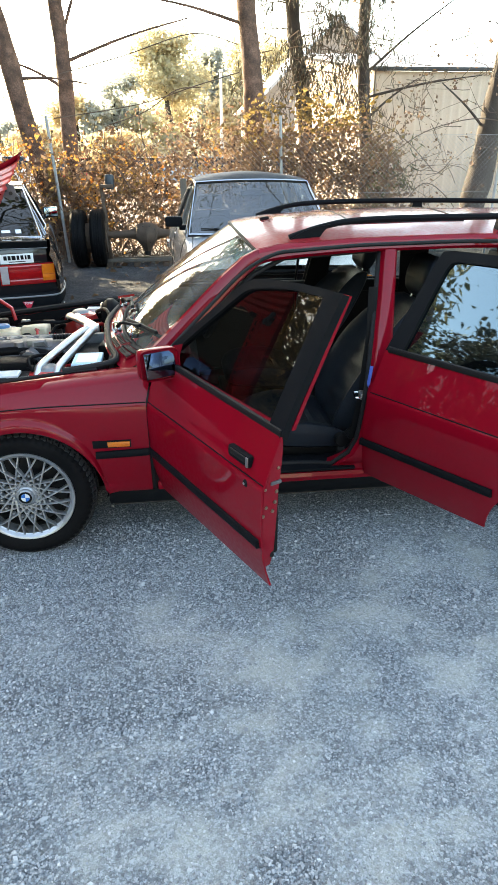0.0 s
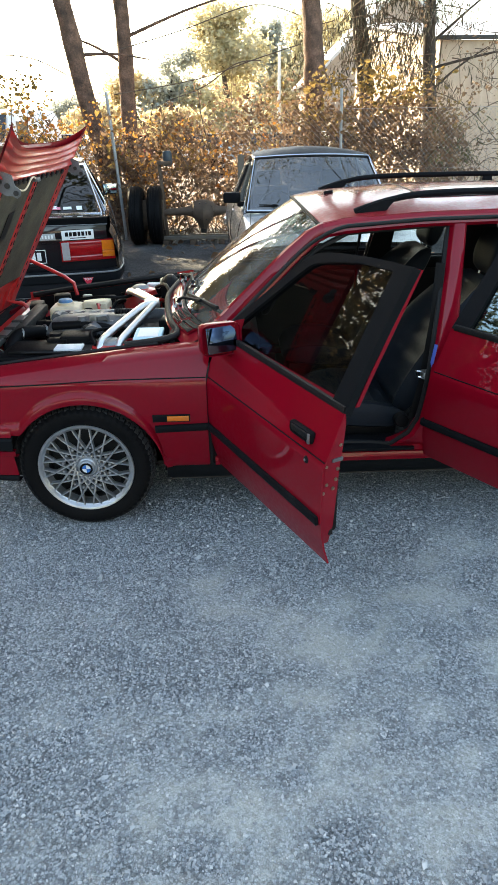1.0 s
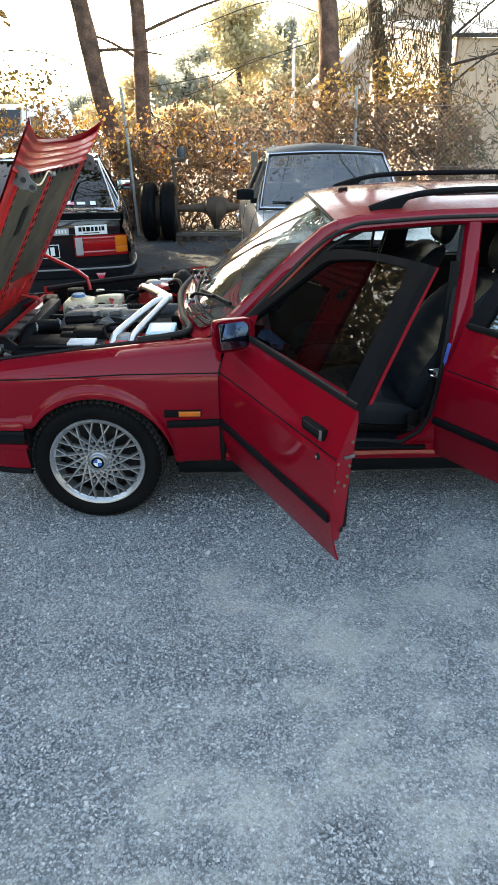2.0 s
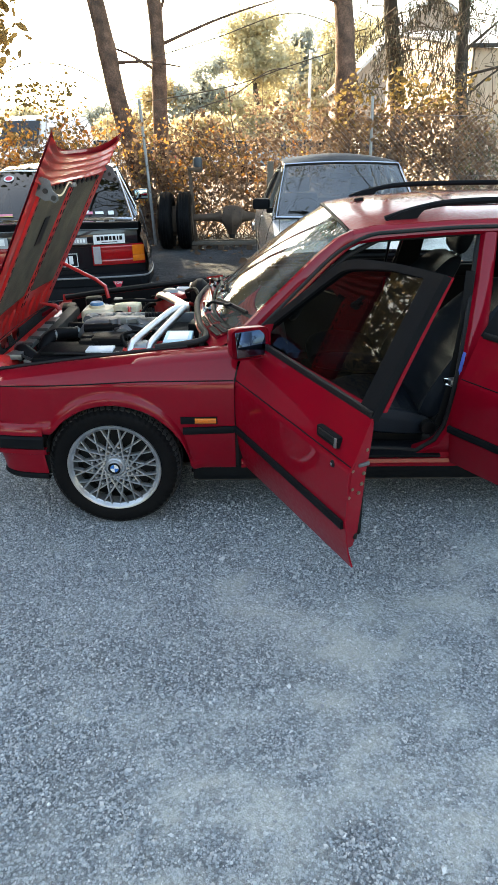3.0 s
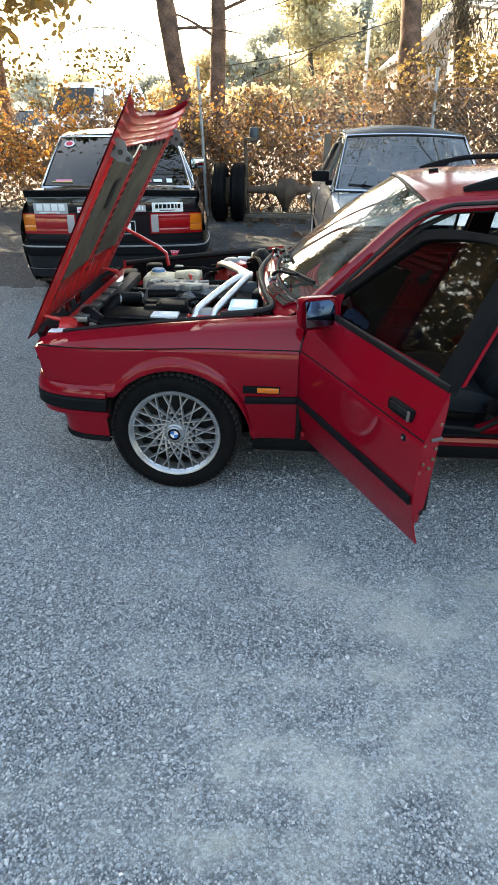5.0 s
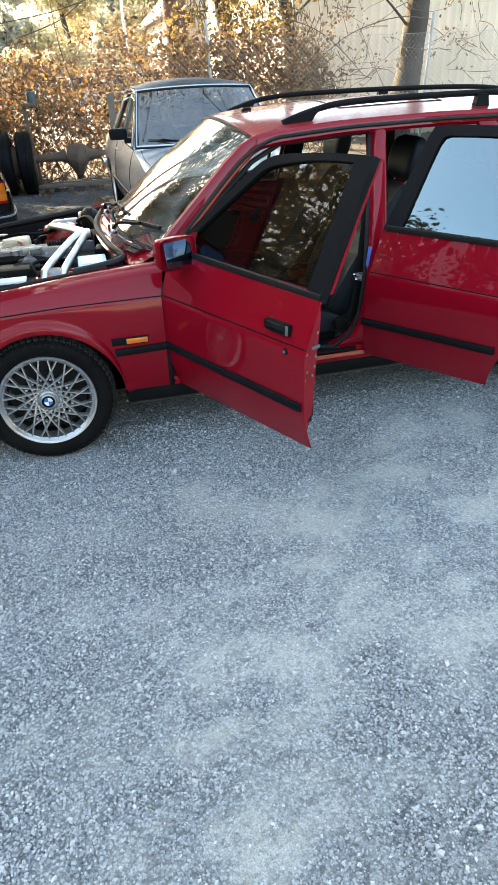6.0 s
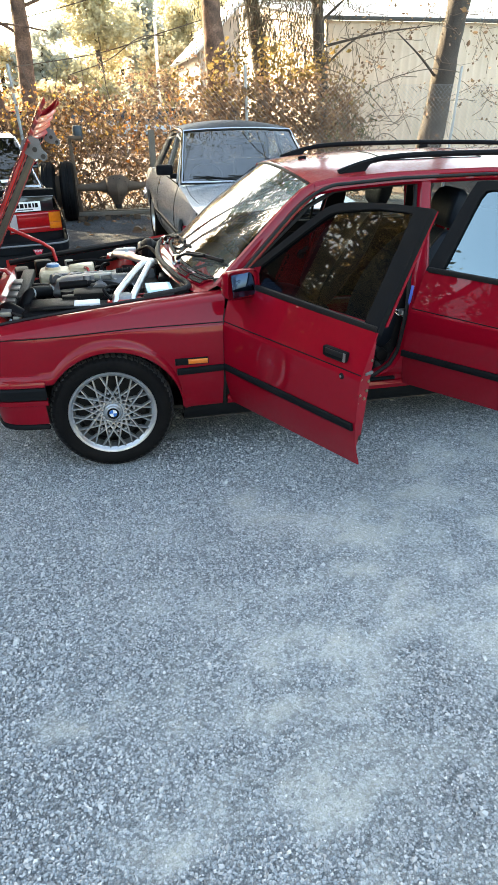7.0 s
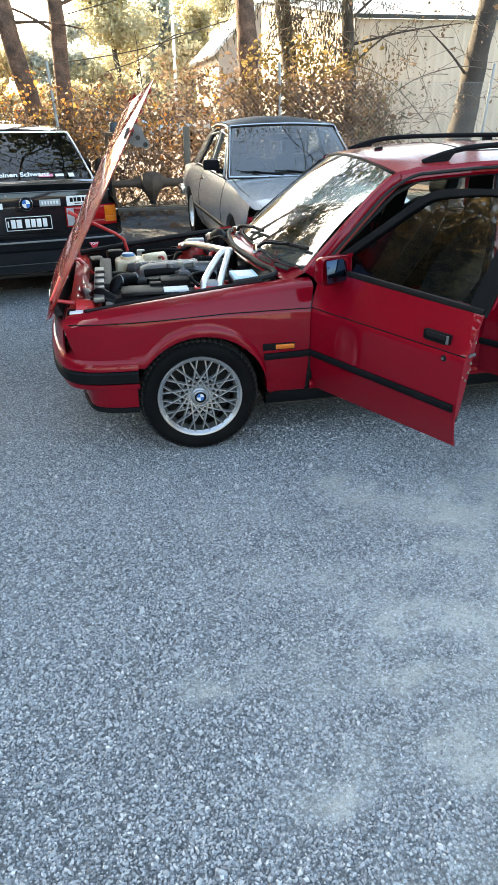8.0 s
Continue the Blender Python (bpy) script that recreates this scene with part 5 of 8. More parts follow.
# dark sheet added over the red inner wing, in place of its shade
part("wing_shade_sheet", sheet([[(x, y, interp(x, CREST) - d) for y, d in ((1.520, 0.012), (1.510, 0.05), (1.500, 0.12), (1.44, 0.17))] for x in steps(-0.52, 0.36, 8)]), DARK, bay, "dark sheet that stands in for shade on the inner wing")
part("fender_seal", bm_tube(smooth_path([(x, 0.143, interp(x, CREST) - 0.002) for x in steps(-0.50, 0.34, 8)], 3), 0.008, 8), RUBBER, bay)
# front cross-member and radiator
part("slam_panel", sheet([[(x, y, z) for x, z in ((-0.60, 0.60), (-0.585, 0.668), (-0.53, 0.676), (-0.50, 0.66), (-0.50, 0.56))] for y in steps(0.16, 1.52, 10)]), RED_IN, bay)
part("lamp_bracket", bm_box((-0.55, 0.27, 0.60), (0.10, 0.16, 0.14), 0.015), RED_IN, bay)
part("slam_rail", bm_box((-0.485, 0.44, 0.690), (0.045, 0.46, 0.026), 0.009, pose(0, 0, 0, 0, 18, 0)), RED_IN, bay, "red pressed rail, brightened as if sunlit")
part("slam_rail", bm_box((-0.555, 0.46, 0.672), (0.022, 0.50, 0.020), 0.006), RED_IN, bay)
for y in (0.34, 0.46, 0.58):
    part("slam_gusset", bm_box((-0.520, y, 0.676), (0.075, 0.022, 0.018), 0.006, pose(0, 0, 0, 0, 8, 6)), RED_IN, bay)
part("lamp_back", bm_turn([(0, 0.050), (0.035, 0.048), (0.060, 0.030), (0.068, 0.0), (0.068, -0.05)], "x", 24, pose(-0.495, 0.265, 0.655)), RED_IN, bay, "rounded red back of the lamp bucket")
part("lamp_bracket", bm_box((-0.565, 0.215, 0.640), (0.05, 0.055, 0.10), 0.01), DARK, bay)
part("label_plate", bm_box((-0.545, 0.185, 0.688), (0.06, 0.075, 0.003), 0.001), WHITE_P, bay)
rad = part("radiator", bm_box((-0.41, 0.80, 0.57), (0.05, 0.62, 0.30), 0.01), DARK, bay)
part("top_tank", bm_box((-0.40, 0.80, 0.715), (0.065, 0.64, 0.05), 0.012), GREASE, rad)
part("mount_rail", bm_box((-0.435, 0.54, 0.730), (0.05, 0.66, 0.025), 0.005), STEEL, rad, "dull steel radiator rail")
for y in (0.36, 0.47, 0.61, 0.74):
    part("clip", bm_box((-0.43, y, 0.742), (0.05, 0.03, 0.016), 0.005), GREASE, rad)
part("upper_hose", bm_tube(smooth_path([(-0.37, 0.38, 0.64), (-0.365, 0.40, 0.71), (-0.34, 0.46, 0.752), (-0.29, 0.53, 0.748), (-0.24, 0.60, 0.72), (-0.22, 0.66, 0.66)], 6), 0.030, 12), DARK, bay, "black radiator hose")
# airbox, meters and boxes along the near side
ab = part("air_box", bm_box((-0.24, 0.30, 0.665), (0.26, 0.20, 0.13), 0.02), DARK, bay, "black air filter box")
part("air_box_lid", bm_box((-0.22, 0.305, 0.738), (0.22, 0.16, 0.022), 0.008), DARK, ab)
part("duct", bm_tube(smooth_path([(-0.37, 0.27, 0.70), (-0.43, 0.30, 0.73), (-0.46, 0.37, 0.70)], 5), 0.035, 12), DARK, ab)
part("air_meter", bm_box((-0.055, 0.42, 0.735), (0.15, 0.13, 0.07), 0.012), DARK, bay)
part("air_meter", bm_box((-0.03, 0.30, 0.705), (0.13, 0.11, 0.06), 0.012), GREASE, bay, "grey air-flow meter")
part("meter_cap", bm_box((-0.065, 0.262, 0.748), (0.12, 0.08, 0.012), 0.004), WHITE_P, bay, "pale cast cap")
part("filler_cap", bm_turn([(0, 0.0), (0.032, 0.0), (0.036, -0.010), (0.036, -0.03), (0, -0.03)], "z", 24, pose(-0.16, 0.45, 0.765)), DARK, bay)
part("filler_cap", bm_turn([(0, 0.0), (0.034, 0.0), (0.038, -0.012), (0.038, -0.03), (0, -0.03)], "z", 24, pose(-0.085, 0.235, 0.745)), DARK, bay)
bm = bmesh.new()
for k in range(9):
    a = k / 8
    p = Vector((0.02, 0.43, 0.715)).lerp(Vector((0.16, 0.50, 0.72)), a)
    revolve(bm, [(0.030, -0.006), (0.040, 0.0), (0.030, 0.006)], "x", 16, Matrix.Translation(p) @ pose(0, 0, 0, 0, 0, 27))
part("intake_boot", bm, DARK, bay, "ribbed intake boot")
# engine: block, cam cover, cast intake with its runners
eng = part("engine_block", bm_box((0.02, 0.85, 0.52), (0.62, 0.34, 0.36), 0.03), GREASE, bay)
part("cam_cover", bm_box((0.02, 0.98, 0.695), (0.60, 0.17, 0.08), 0.03, pose(0, 0, 0, -14, 0, 0)), CAST, eng)
rows = []
for x, w, h in ((-0.24, 0.02, 0.01), (-0.225, 0.085, 0.045), (-0.18, 0.105, 0.060), (-0.05, 0.112, 0.066), (0.10, 0.110, 0.064), (0.22, 0.095, 0.052), (0.25, 0.05, 0.03), (0.255, 0.01, 0.005)):
    rows.append([(x * 0.92 - 0.03 + 0.02 * math.sin(a), 0.635 + w * math.cos(a), 0.735 + h * math.sin(a) * (1.0 if math.sin(a) > 0 else 0.8)) for a in [2 * math.pi * k / 20 for k in range(20)]])
bm = bmesh.new()
grid(bm, rows, closed_v=True)
plenum = part("intake_plenum", bm, CAST, eng, "grey cast intake plenum")
for k in range(6):
    x = -0.20 + 0.078 * k
    part("runner", bm_tube(smooth_path([(x - 0.02, 0.70, 0.765), (x - 0.025, 0.78, 0.760), (x - 0.01, 0.88, 0.72), (x, 0.95, 0.66)], 5), 0.025, 10), CAST, plenum)
part("throttle_body", bm_turn([(0, -0.05), (0.045, -0.05), (0.048, 0.04), (0.03, 0.05)], "y", 20, pose(0.0, 0.52, 0.740)), CAST, plenum)
part("throttle_spring", bm_tube([(0.09, 0.61, 0.815), (0.20, 0.62, 0.813)], 0.012, 8), DARK, plenum)
for k in range(8):
    part("coil", bm_turn([(0.011, -0.003), (0.015, 0), (0.011, 0.003)], "x", 10, pose(0.095 + 0.014 * k, 0.61, 0.815)), RUBBER, plenum)
part("bracket", bm_box((0.02, 0.57, 0.80), (0.09, 0.02, 0.03), 0.004), STEEL, plenum)
part("bracket", bm_tube([(0.0, 0.56, 0.75), (0.01, 0.56, 0.805), (0.055, 0.56, 0.81), (0.07, 0.565, 0.77)], 0.008, 8), STEEL, plenum)
part("sensor", bm_turn([(0, 0.03), (0.02, 0.03), (0.024, 0.0), (0.024, -0.05)], "z", 14, pose(-0.06, 0.56, 0.78)), CAST, plenum)
part("idle_valve", bm_tube([(-0.20, 0.55, 0.765), (-0.06, 0.545, 0.772)], 0.022, 12), DARK, plenum)
part("breather_hose", bm_tube(smooth_path([(-0.06, 0.545, 0.772), (0.04, 0.53, 0.765), (0.11, 0.52, 0.745), (0.14, 0.46, 0.72)], 5), 0.018, 10), DARK, plenum)
# tanks
tank = part("expansion_tank", bm_box((-0.258, 1.11, 0.655), (0.175, 0.16, 0.160), 0.028, seg=3), CREAM, bay, "cream expansion tank with a blue cap")
part("tank_neck", bm_turn([(0.045, 0), (0.045, 0.02), (0, 0.02)], "z", 20, pose(-0.265, 1.11, 0.730)), CREAM, tank)
part("tank_cap", bm_turn([(0, 0.022), (0.032, 0.022), (0.038, 0.016), (0.040, 0.0), (0, 0.0)], "z", 20, pose(-0.265, 1.11, 0.743)), BLUECAP, tank, "blue cap")
part("washer_tank", bm_box((-0.105, 1.18, 0.672), (0.150, 0.15, 0.150), 0.03, seg=3), CREAM, bay, "cream washer tank")
part("tank_hose", bm_tube(smooth_path([(-0.185, 1.10, 0.66), (-0.17, 1.06, 0.68), (-0.15, 1.07, 0.71), (-0.12, 1.12, 0.70)], 6), 0.010, 8), DARK, tank)
part("distributor", bm_turn([(0, 0.05), (0.045, 0.045), (0.052, 0.0), (0.052, -0.06)], "x", 20, pose(-0.32, 0.87, 0.66)), DARK, eng)
# strut towers, brace and the bright twin tubes
for y in (0.30, 1.27):
    tw = part("strut_tower", bm_turn([(0.0, 0.03), (0.05, 0.03), (0.085, 0.018), (0.10, -0.02), (0.105, -0.22)], "z", 28, pose(0.115 if y < 1 else 0.14, y, 0.725 if y < 1 else 0.755)), RED_IN, bay)
    part("top_mount", bm_turn([(0, 0.046), (0.03, 0.046), (0.045, 0.038), (0.05, 0.030)], "z", 20, pose(0.115 if y < 1 else 0.14, y, 0.725 if y < 1 else 0.755)), STEEL, tw)
booster = part("brake_booster", bm_turn([(0, -0.04), (0.09, -0.035), (0.115, 0.0), (0.115, 0.03), (0.09, 0.06)], "x", 32, pose(0.30, 1.28, 0.74)), DARK, bay)
part("fluid_tank", bm_box((0.30, 1.33, 0.80), (0.10, 0.07, 0.045), 0.012), CREAM, booster)
for k, (off, h) in enumerate(((0.0, 0.0), (0.080, -0.004))):
    pts = [(0.070 + off, 0.245, 0.715), (0.072 + off, 0.27, 0.752 + h), (0.090 + off, 0.33, 0.775 + h), (0.205 + off * 0.62, 0.63, 0.818 + h), (0.250 + off * 0.30, 0.73, 0.824 + h), (0.238 + off * 0.30, 0.82, 0.820 + h), (0.120 + off * 0.45, 1.07, 0.806 + h), (0.095 + off * 0.55, 1.15, 0.79), (0.09 + off * 0.55, 1.19, 0.765)]
    part("brace_tube", bm_tube(smooth_path(pts, 6), 0.0175, 14), POLISHED, bay, "bright aluminium brace tube")
part("brace_foot", bm_box((0.11, 0.24, 0.728), (0.20, 0.09, 0.012), 0.004), POLISHED, bay)
part("brace_foot", bm_box((0.12, 1.22, 0.775), (0.11, 0.08, 0.012), 0.004), STEEL, bay)
part("brace_clamp", bm_box((0.262, 0.73, 0.823), (0.075, 0.05, 0.040), 0.008, pose(0, 0, 0, 0, 0, 10)), POLISHED, bay)
bat = part("fuse_box", bm_box((0.285, 0.31, 0.720), (0.135, 0.19, 0.10), 0.012), DARK, bay)
part("fuse_box_lid", bm_box((0.285, 0.31, 0.782), (0.125, 0.18, 0.022), 0.006), PALEBLUE, bat, "pale blue and white fuse box lid")
part("lid_print", bm_box((0.285, 0.31, 0.794), (0.09, 0.13, 0.003), 0.001), WHITE_P, bat)
rnd = random.Random(5)
for k in range(16):
    x, y = rnd.uniform(-0.05, 0.36), rnd.uniform(0.2, 1.3)
    z = 0.68 if y < 0.6 else 0.70
    part("wiring", bm_tube(smooth_path([(x, y, z), (x + rnd.uniform(-0.05, 0.05), y + 0.07, z + 0.045), (x + rnd.uniform(-0.08, 0.08), y + 0.16, z + 0.03), (x + rnd.uniform(-0.1, 0.1), y + 0.24, z - 0.03)], 5), rnd.uniform(0.005, 0.011), 7), DARK if k % 4 else RED_IN, bay)
for k in range(12):
    x, y = rnd.uniform(-0.38, 0.33), rnd.choice((rnd.uniform(0.22, 0.62), rnd.uniform(1.05, 1.38)))
    part("small_unit", bm_box((x, y, rnd.uniform(0.64, 0.70)), (rnd.uniform(0.03, 0.09), rnd.uniform(0.03, 0.08), rnd.uniform(0.05, 0.10)), 0.008, pose(0, 0, 0, 0, 0, rnd.uniform(-30, 30))), (DARK, GREASE, STEEL, DARK)[k % 4], bay)

# ribs on the plenum, coil pack, hose clips and brackets that fill the bay
for k in range(5):
    part("plenum_bolt", bm_turn([(0, 0.008), (0.008, 0.008), (0.009, 0.0)], "z", 8, pose(-0.16 + 0.08 * k, 0.565, 0.776)), STEEL, plenum)
for k in range(9):
    part("radiator_fin", bm_box((-0.432, 0.52 + 0.065 * k, 0.66), (0.006, 0.05, 0.12), 0.001), GREASE, rad)
for x, y, z, sx, sy, sz, mm in ((-0.47, 0.33, 0.70, 0.05, 0.13, 0.05, STEEL), (-0.50, 0.45, 0.69, 0.04, 0.10, 0.06, CAST), (-0.38, 0.235, 0.70, 0.05, 0.04, 0.03, STEEL), (-0.49, 0.24, 0.665, 0.06, 0.09, 0.05, DARK), (-0.52, 0.62, 0.685, 0.03, 0.20, 0.02, RED_IN),
                              (-0.14, 0.375, 0.745, 0.09, 0.05, 0.03, DARK), (-0.30, 0.43, 0.70, 0.07, 0.06, 0.06, DARK), (0.035, 0.365, 0.73, 0.06, 0.05, 0.04, DARK), (0.02, 0.23, 0.725, 0.05, 0.05, 0.03, STEEL), (-0.02, 0.50, 0.765, 0.05, 0.04, 0.03, GREASE),
                              (0.34, 0.62, 0.74, 0.06, 0.12, 0.08, DARK), (0.33, 0.95, 0.75, 0.05, 0.16, 0.07, DARK), (0.30, 1.42, 0.77, 0.10, 0.07, 0.06, STEEL), (0.20, 1.43, 0.76, 0.08, 0.06, 0.03, WHITE_P), (-0.34, 1.36, 0.69, 0.10, 0.08, 0.10, DARK), (-0.45, 1.20, 0.69, 0.08, 0.14, 0.08, DARK)):
    part("bracket", bm_box((x, y, z), (sx, sy, sz), min(sx, sy, sz) * 0.22, pose(0, 0, 0, 0, 0, rnd.uniform(-14, 14))), mm, bay)
for pts, r, mm in (([(0.05, 0.28, 0.75), (0.02, 0.36, 0.785), (0.10, 0.46, 0.775), (0.20, 0.50, 0.75)], 0.008, DARK),
                   ([(-0.18, 1.12, 0.76), (-0.06, 1.08, 0.78), (0.06, 1.10, 0.77), (0.12, 1.18, 0.77)], 0.009, DARK), ([(0.24, 1.20, 0.80), (0.30, 1.10, 0.835), (0.34, 0.96, 0.81)], 0.010, DARK), ([(-0.50, 0.30, 0.70), (-0.44, 0.24, 0.735), (-0.36, 0.20, 0.72)], 0.007, RUBBER), ([(-0.30, 0.24, 0.735), (-0.18, 0.21, 0.745), (0.0, 0.20, 0.74)], 0.006, RUBBER)):
    part("hose", bm_tube(smooth_path(pts, 6), r, 8), mm, bay)
for x, y, z in ((-0.335, 0.47, 0.752), (-0.255, 0.58, 0.735), (0.15, 0.495, 0.745)):
    part("hose_clip", bm_turn([(0.031, -0.006), (0.034, 0.0), (0.031, 0.006)], "x", 16, pose(x, y, z, 0, 20, 40)), STEEL, bay)

# cowl with air slots, wipers
def cowl_point(f, v):
    a = Vector((0.345 + 0.125 * abs(v) ** 2.6, YC + 0.705 * v, 0.822 - 0.014 * v * v))
    return a.lerp(screen_base(v * 1.0) + Vector((-0.004, 0, 0.0)), f) + Vector((0, 0, 0.010 * math.sin(math.pi * f)))


part("cowl", sheet([[cowl_point(f, v) for f in (-0.25, 0, 0.1, 0.3, 0.5, 0.7, 0.9, 1.0)] for v in steps(-1.05, 1.05, 32)]), RED, car)
for a, b in ((-0.955, -0.80), (-0.765, -0.56), (0.56, 0.765), (0.80, 0.955)):
    vent = part("air_grille", sheet([[cowl_point(f, v) + Vector((0, 0, 0.007)) for f in steps(0.10, 0.90, 6)] for v in steps(a, b, 8)], 0.003), RED, car, "red slotted air grille")
    for i in range(8):
        v = a + (b - a) * (i + 0.5) / 8
        for fa, fb in ((0.12, 0.34), (0.40, 0.62), (0.68, 0.88)):
            part("slot", sheet([[cowl_point(f, v + d) + Vector((0, 0, 0.0155)) for f in (fa, fb)] for d in (-0.0085, 0.0085)], 0.002), RUBBER, vent)
part("washer_nozzle", bm_turn([(0, 0.016), (0.010, 0.014), (0.014, 0.0), (0.014, -0.01)], "z", 14, Matrix.Translation(cowl_point(0.45, -0.785))), PLASTIC, car)
for v0, v1, fl in ((-0.42, -0.93, 0.12), (0.40, -0.20, 0.10)):
    a = cowl_point(0.6, v0) + Vector((0, 0, 0.02))
    def on(v, f):
        return screen_base(v).lerp(screen_top(v), f) + Vector((-0.03, 0, 0.034))
    w = part("wiper", bm_tube(smooth_path([a, a.lerp(on((v0 + v1) / 2, fl * 0.7), 0.5) + Vector((-0.01, 0, 0.02)), on((v0 + v1) / 2, fl * 0.8), on((v0 * 0.35 + v1 * 0.65), fl)], 4), 0.0105, 8, 0.7), PLASTIC, car)
    part("wiper_blade", bm_tube([on(v0 * 0.95 + v1 * 0.05, fl * 0.65) + Vector((0.008, 0, -0.01)), on((v0 + v1) / 2, fl) + Vector((0.006, 0, -0.008)), on(v1, fl * 1.25) + Vector((0.008, 0, -0.01))], 0.0095, 6), RUBBER, w)
    part("wiper_pivot", bm_turn([(0, 0.03), (0.018, 0.026), (0.022, 0), (0.022, -0.02)], "z", 14, Matrix.Translation(a)), CHROME, w)

# ---------- its cabin ----------
part("cabin_floor", sheet([[(x, y, 0.235 + 0.11 * math.exp(-((y - YC) / 0.13) ** 2)) for y in steps(0.19, 2 * YC - 0.19, 14)] for x in steps(0.45, 3.3, 8)], 0.02), CARPET, car)
part("bulkhead", bm_box((0.47, YC, 0.50), (0.03, 1.36, 0.56), 0.01), CARPET, car)
part("headliner", sheet([[(x, y, roof_z(x, y) - 0.035) for y in steps(0.27, 2 * YC - 0.27, 8)] for x in steps(1.10, 3.1, 8)]), HEADLINER, car)
rows = []
for x, z in ((0.52, 0.60), (0.50, 0.80), (0.56, 0.838), (0.66, 0.848), (0.74, 0.835), (0.775, 0.79), (0.77, 0.72), (0.72, 0.60), (0.66, 0.52)):
    rows.append([(x, y, z + 0.012 * math.exp(-((y - 1.25) / 0.2) ** 4)) for y in steps(0.17, 2 * YC - 0.17, 12)])
dash = part("dashboard", sheet(rows), TRIM_IN, car, "black dashboard")
part("instrument_hood", bm_box((0.72, 1.25, 0.862), (0.14, 0.36, 0.05), 0.02), TRIM_IN, dash)
for y in (0.68, 0.77):
    part("air_vent", bm_box((0.778, y, 0.79), (0.01, 0.075, 0.045), 0.008), PLASTIC, dash)
sw = bm_turn([(0.178, -0.012), (0.190, -0.016), (0.202, 0.0), (0.190, 0.016), (0.178, 0.012)], "x", 40, pose(0.93, 1.25, 0.80, 0, 24, 0), closed=True)
wheel_s = part("steering_wheel", sw, LEATHER, car)
part("steering_boss", bm_box((0.91, 1.25, 0.79), (0.05, 0.30, 0.07), 0.02, pose(0, 0, 0, 0, 24, 0)), TRIM_IN, wheel_s)
part("rear_view_mirror", bm_box((1.02, 0.84, 1.215), (0.03, 0.23, 0.06), 0.012), PLASTIC, car)


def seat(y, x=0.0):
    """A bucket seat: cushion, backrest with side bolsters and pleats, headrest."""
    def padded(path, half, deep, bolster, pleats):
        rows = []
        n = len(path) - 1
        for i, (px, pz, nx, nz) in enumerate(path):
            f = i / n
            end = math.sin(math.pi * min(max(f, 0.0008), 0.9992)) ** 0.35
            ring = []
            for k in range(28):
                a = 2 * math.pi * k / 28
                c, q = math.cos(a), math.sin(a)
                g = math.copysign(abs(c) ** 0.55, c)
                h = math.copysign(abs(q) ** 0.6, q) * deep * (0.12 + 0.88 * end)
                if q > 0:
                    h += bolster * end * max(abs(g) - 0.45, 0) / 0.55 * (1 if abs(g) < 0.96 else 0.6)
                    if abs(g) < 0.45:
                        h -= pleats * (0.5 + 0.5 * math.cos(f * 50))
                ring.append((px + nx * h, y + half(f) * g * (0.62 + 0.38 * end), pz + nz * h))
            rows.append(ring)
        bm = bmesh.new()
        vs = grid(bm, rows, closed_v=True)
        bm.faces.new(vs[0][::-1])
        bm.faces.new(vs[-1])
        return bm
    path = [(x + 1.04 + 0.48 * f, 0.405 - 0.045 * f + 0.012 * math.sin(f * 3.1), 0.08, 1.0) for f in steps(0, 1, 22)]
    s = part("front_seat", padded(path, lambda f: 0.255, 0.055, 0.055, 0.010), LEATHER, car, "black leather bucket seat")
    path = [(x + 1.475 + 0.34 * f + 0.05 * f * f, 0.40 + 0.59 * f, -0.89, 0.46) for f in steps(0, 1, 26)]
    part("backrest", padded(path, lambda f: 0.262 - 0.06 * max(f - 0.6, 0) / 0.4, 0.050, 0.085, 0.010), LEATHER, s, "black leather backrest")
    path = [(x + 1.87 + 0.05 * f, 1.000 + 0.19 * f, -0.95, 0.3) for f in steps(0, 1, 10)]
    part("headrest", padded(path, lambda f: 0.135, 0.045, 0.015, 0.0), LEATHER, s)
    for d in (-0.06, 0.06):
        part("headrest_post", bm_tube([(x + 1.85, y + d, 0.96), (x + 1.88, y + d, 1.04)], 0.006, 8), CHROME, s)
    part("seat_base", bm_box((x + 1.27, y, 0.335), (0.40, 0.42, 0.07), 0.02), TRIM_IN, s)
    part("seat_rail", bm_box((x + 1.27, y, 0.285), (0.5, 0.36, 0.05), 0.015), GREASE, s)
    part("recliner_knob", bm_turn([(0, -0.02), (0.03, -0.018), (0.034, 0.0), (0.034, 0.015)], "y", 20, pose(x + 1.47, y - 0.262, 0.40)), TRIM_IN, s)


seat(0.415, -0.05)
seat(1.265, -0.08)
rs = part("rear_bench", bm_box((2.25, YC, 0.42), (0.50, 1.25, 0.16), 0.05), LEATHER, car, "black rear bench")
part("bench_back", bm_box((2.55, YC, 0.70), (0.14, 1.25, 0.52), 0.05, pose(0, 0, 0, 0, 16, 0)), LEATHER, rs)
for y in (0.48, 1.20):
    part("headrest", bm_box((2.62, y, 1.02), (0.08, 0.24, 0.13), 0.035, pose(0, 0, 0, 0, 12, 0), 3), LEATHER, rs)
part("belt", bm_tube([(1.52, 0.16, 1.10), (1.515, 0.135, 0.9), (1.49, 0.12, 0.6), (1.46, 0.12, 0.42)], 0.018, 6, 0.15), TRIM_IN, car, "black seat belt")


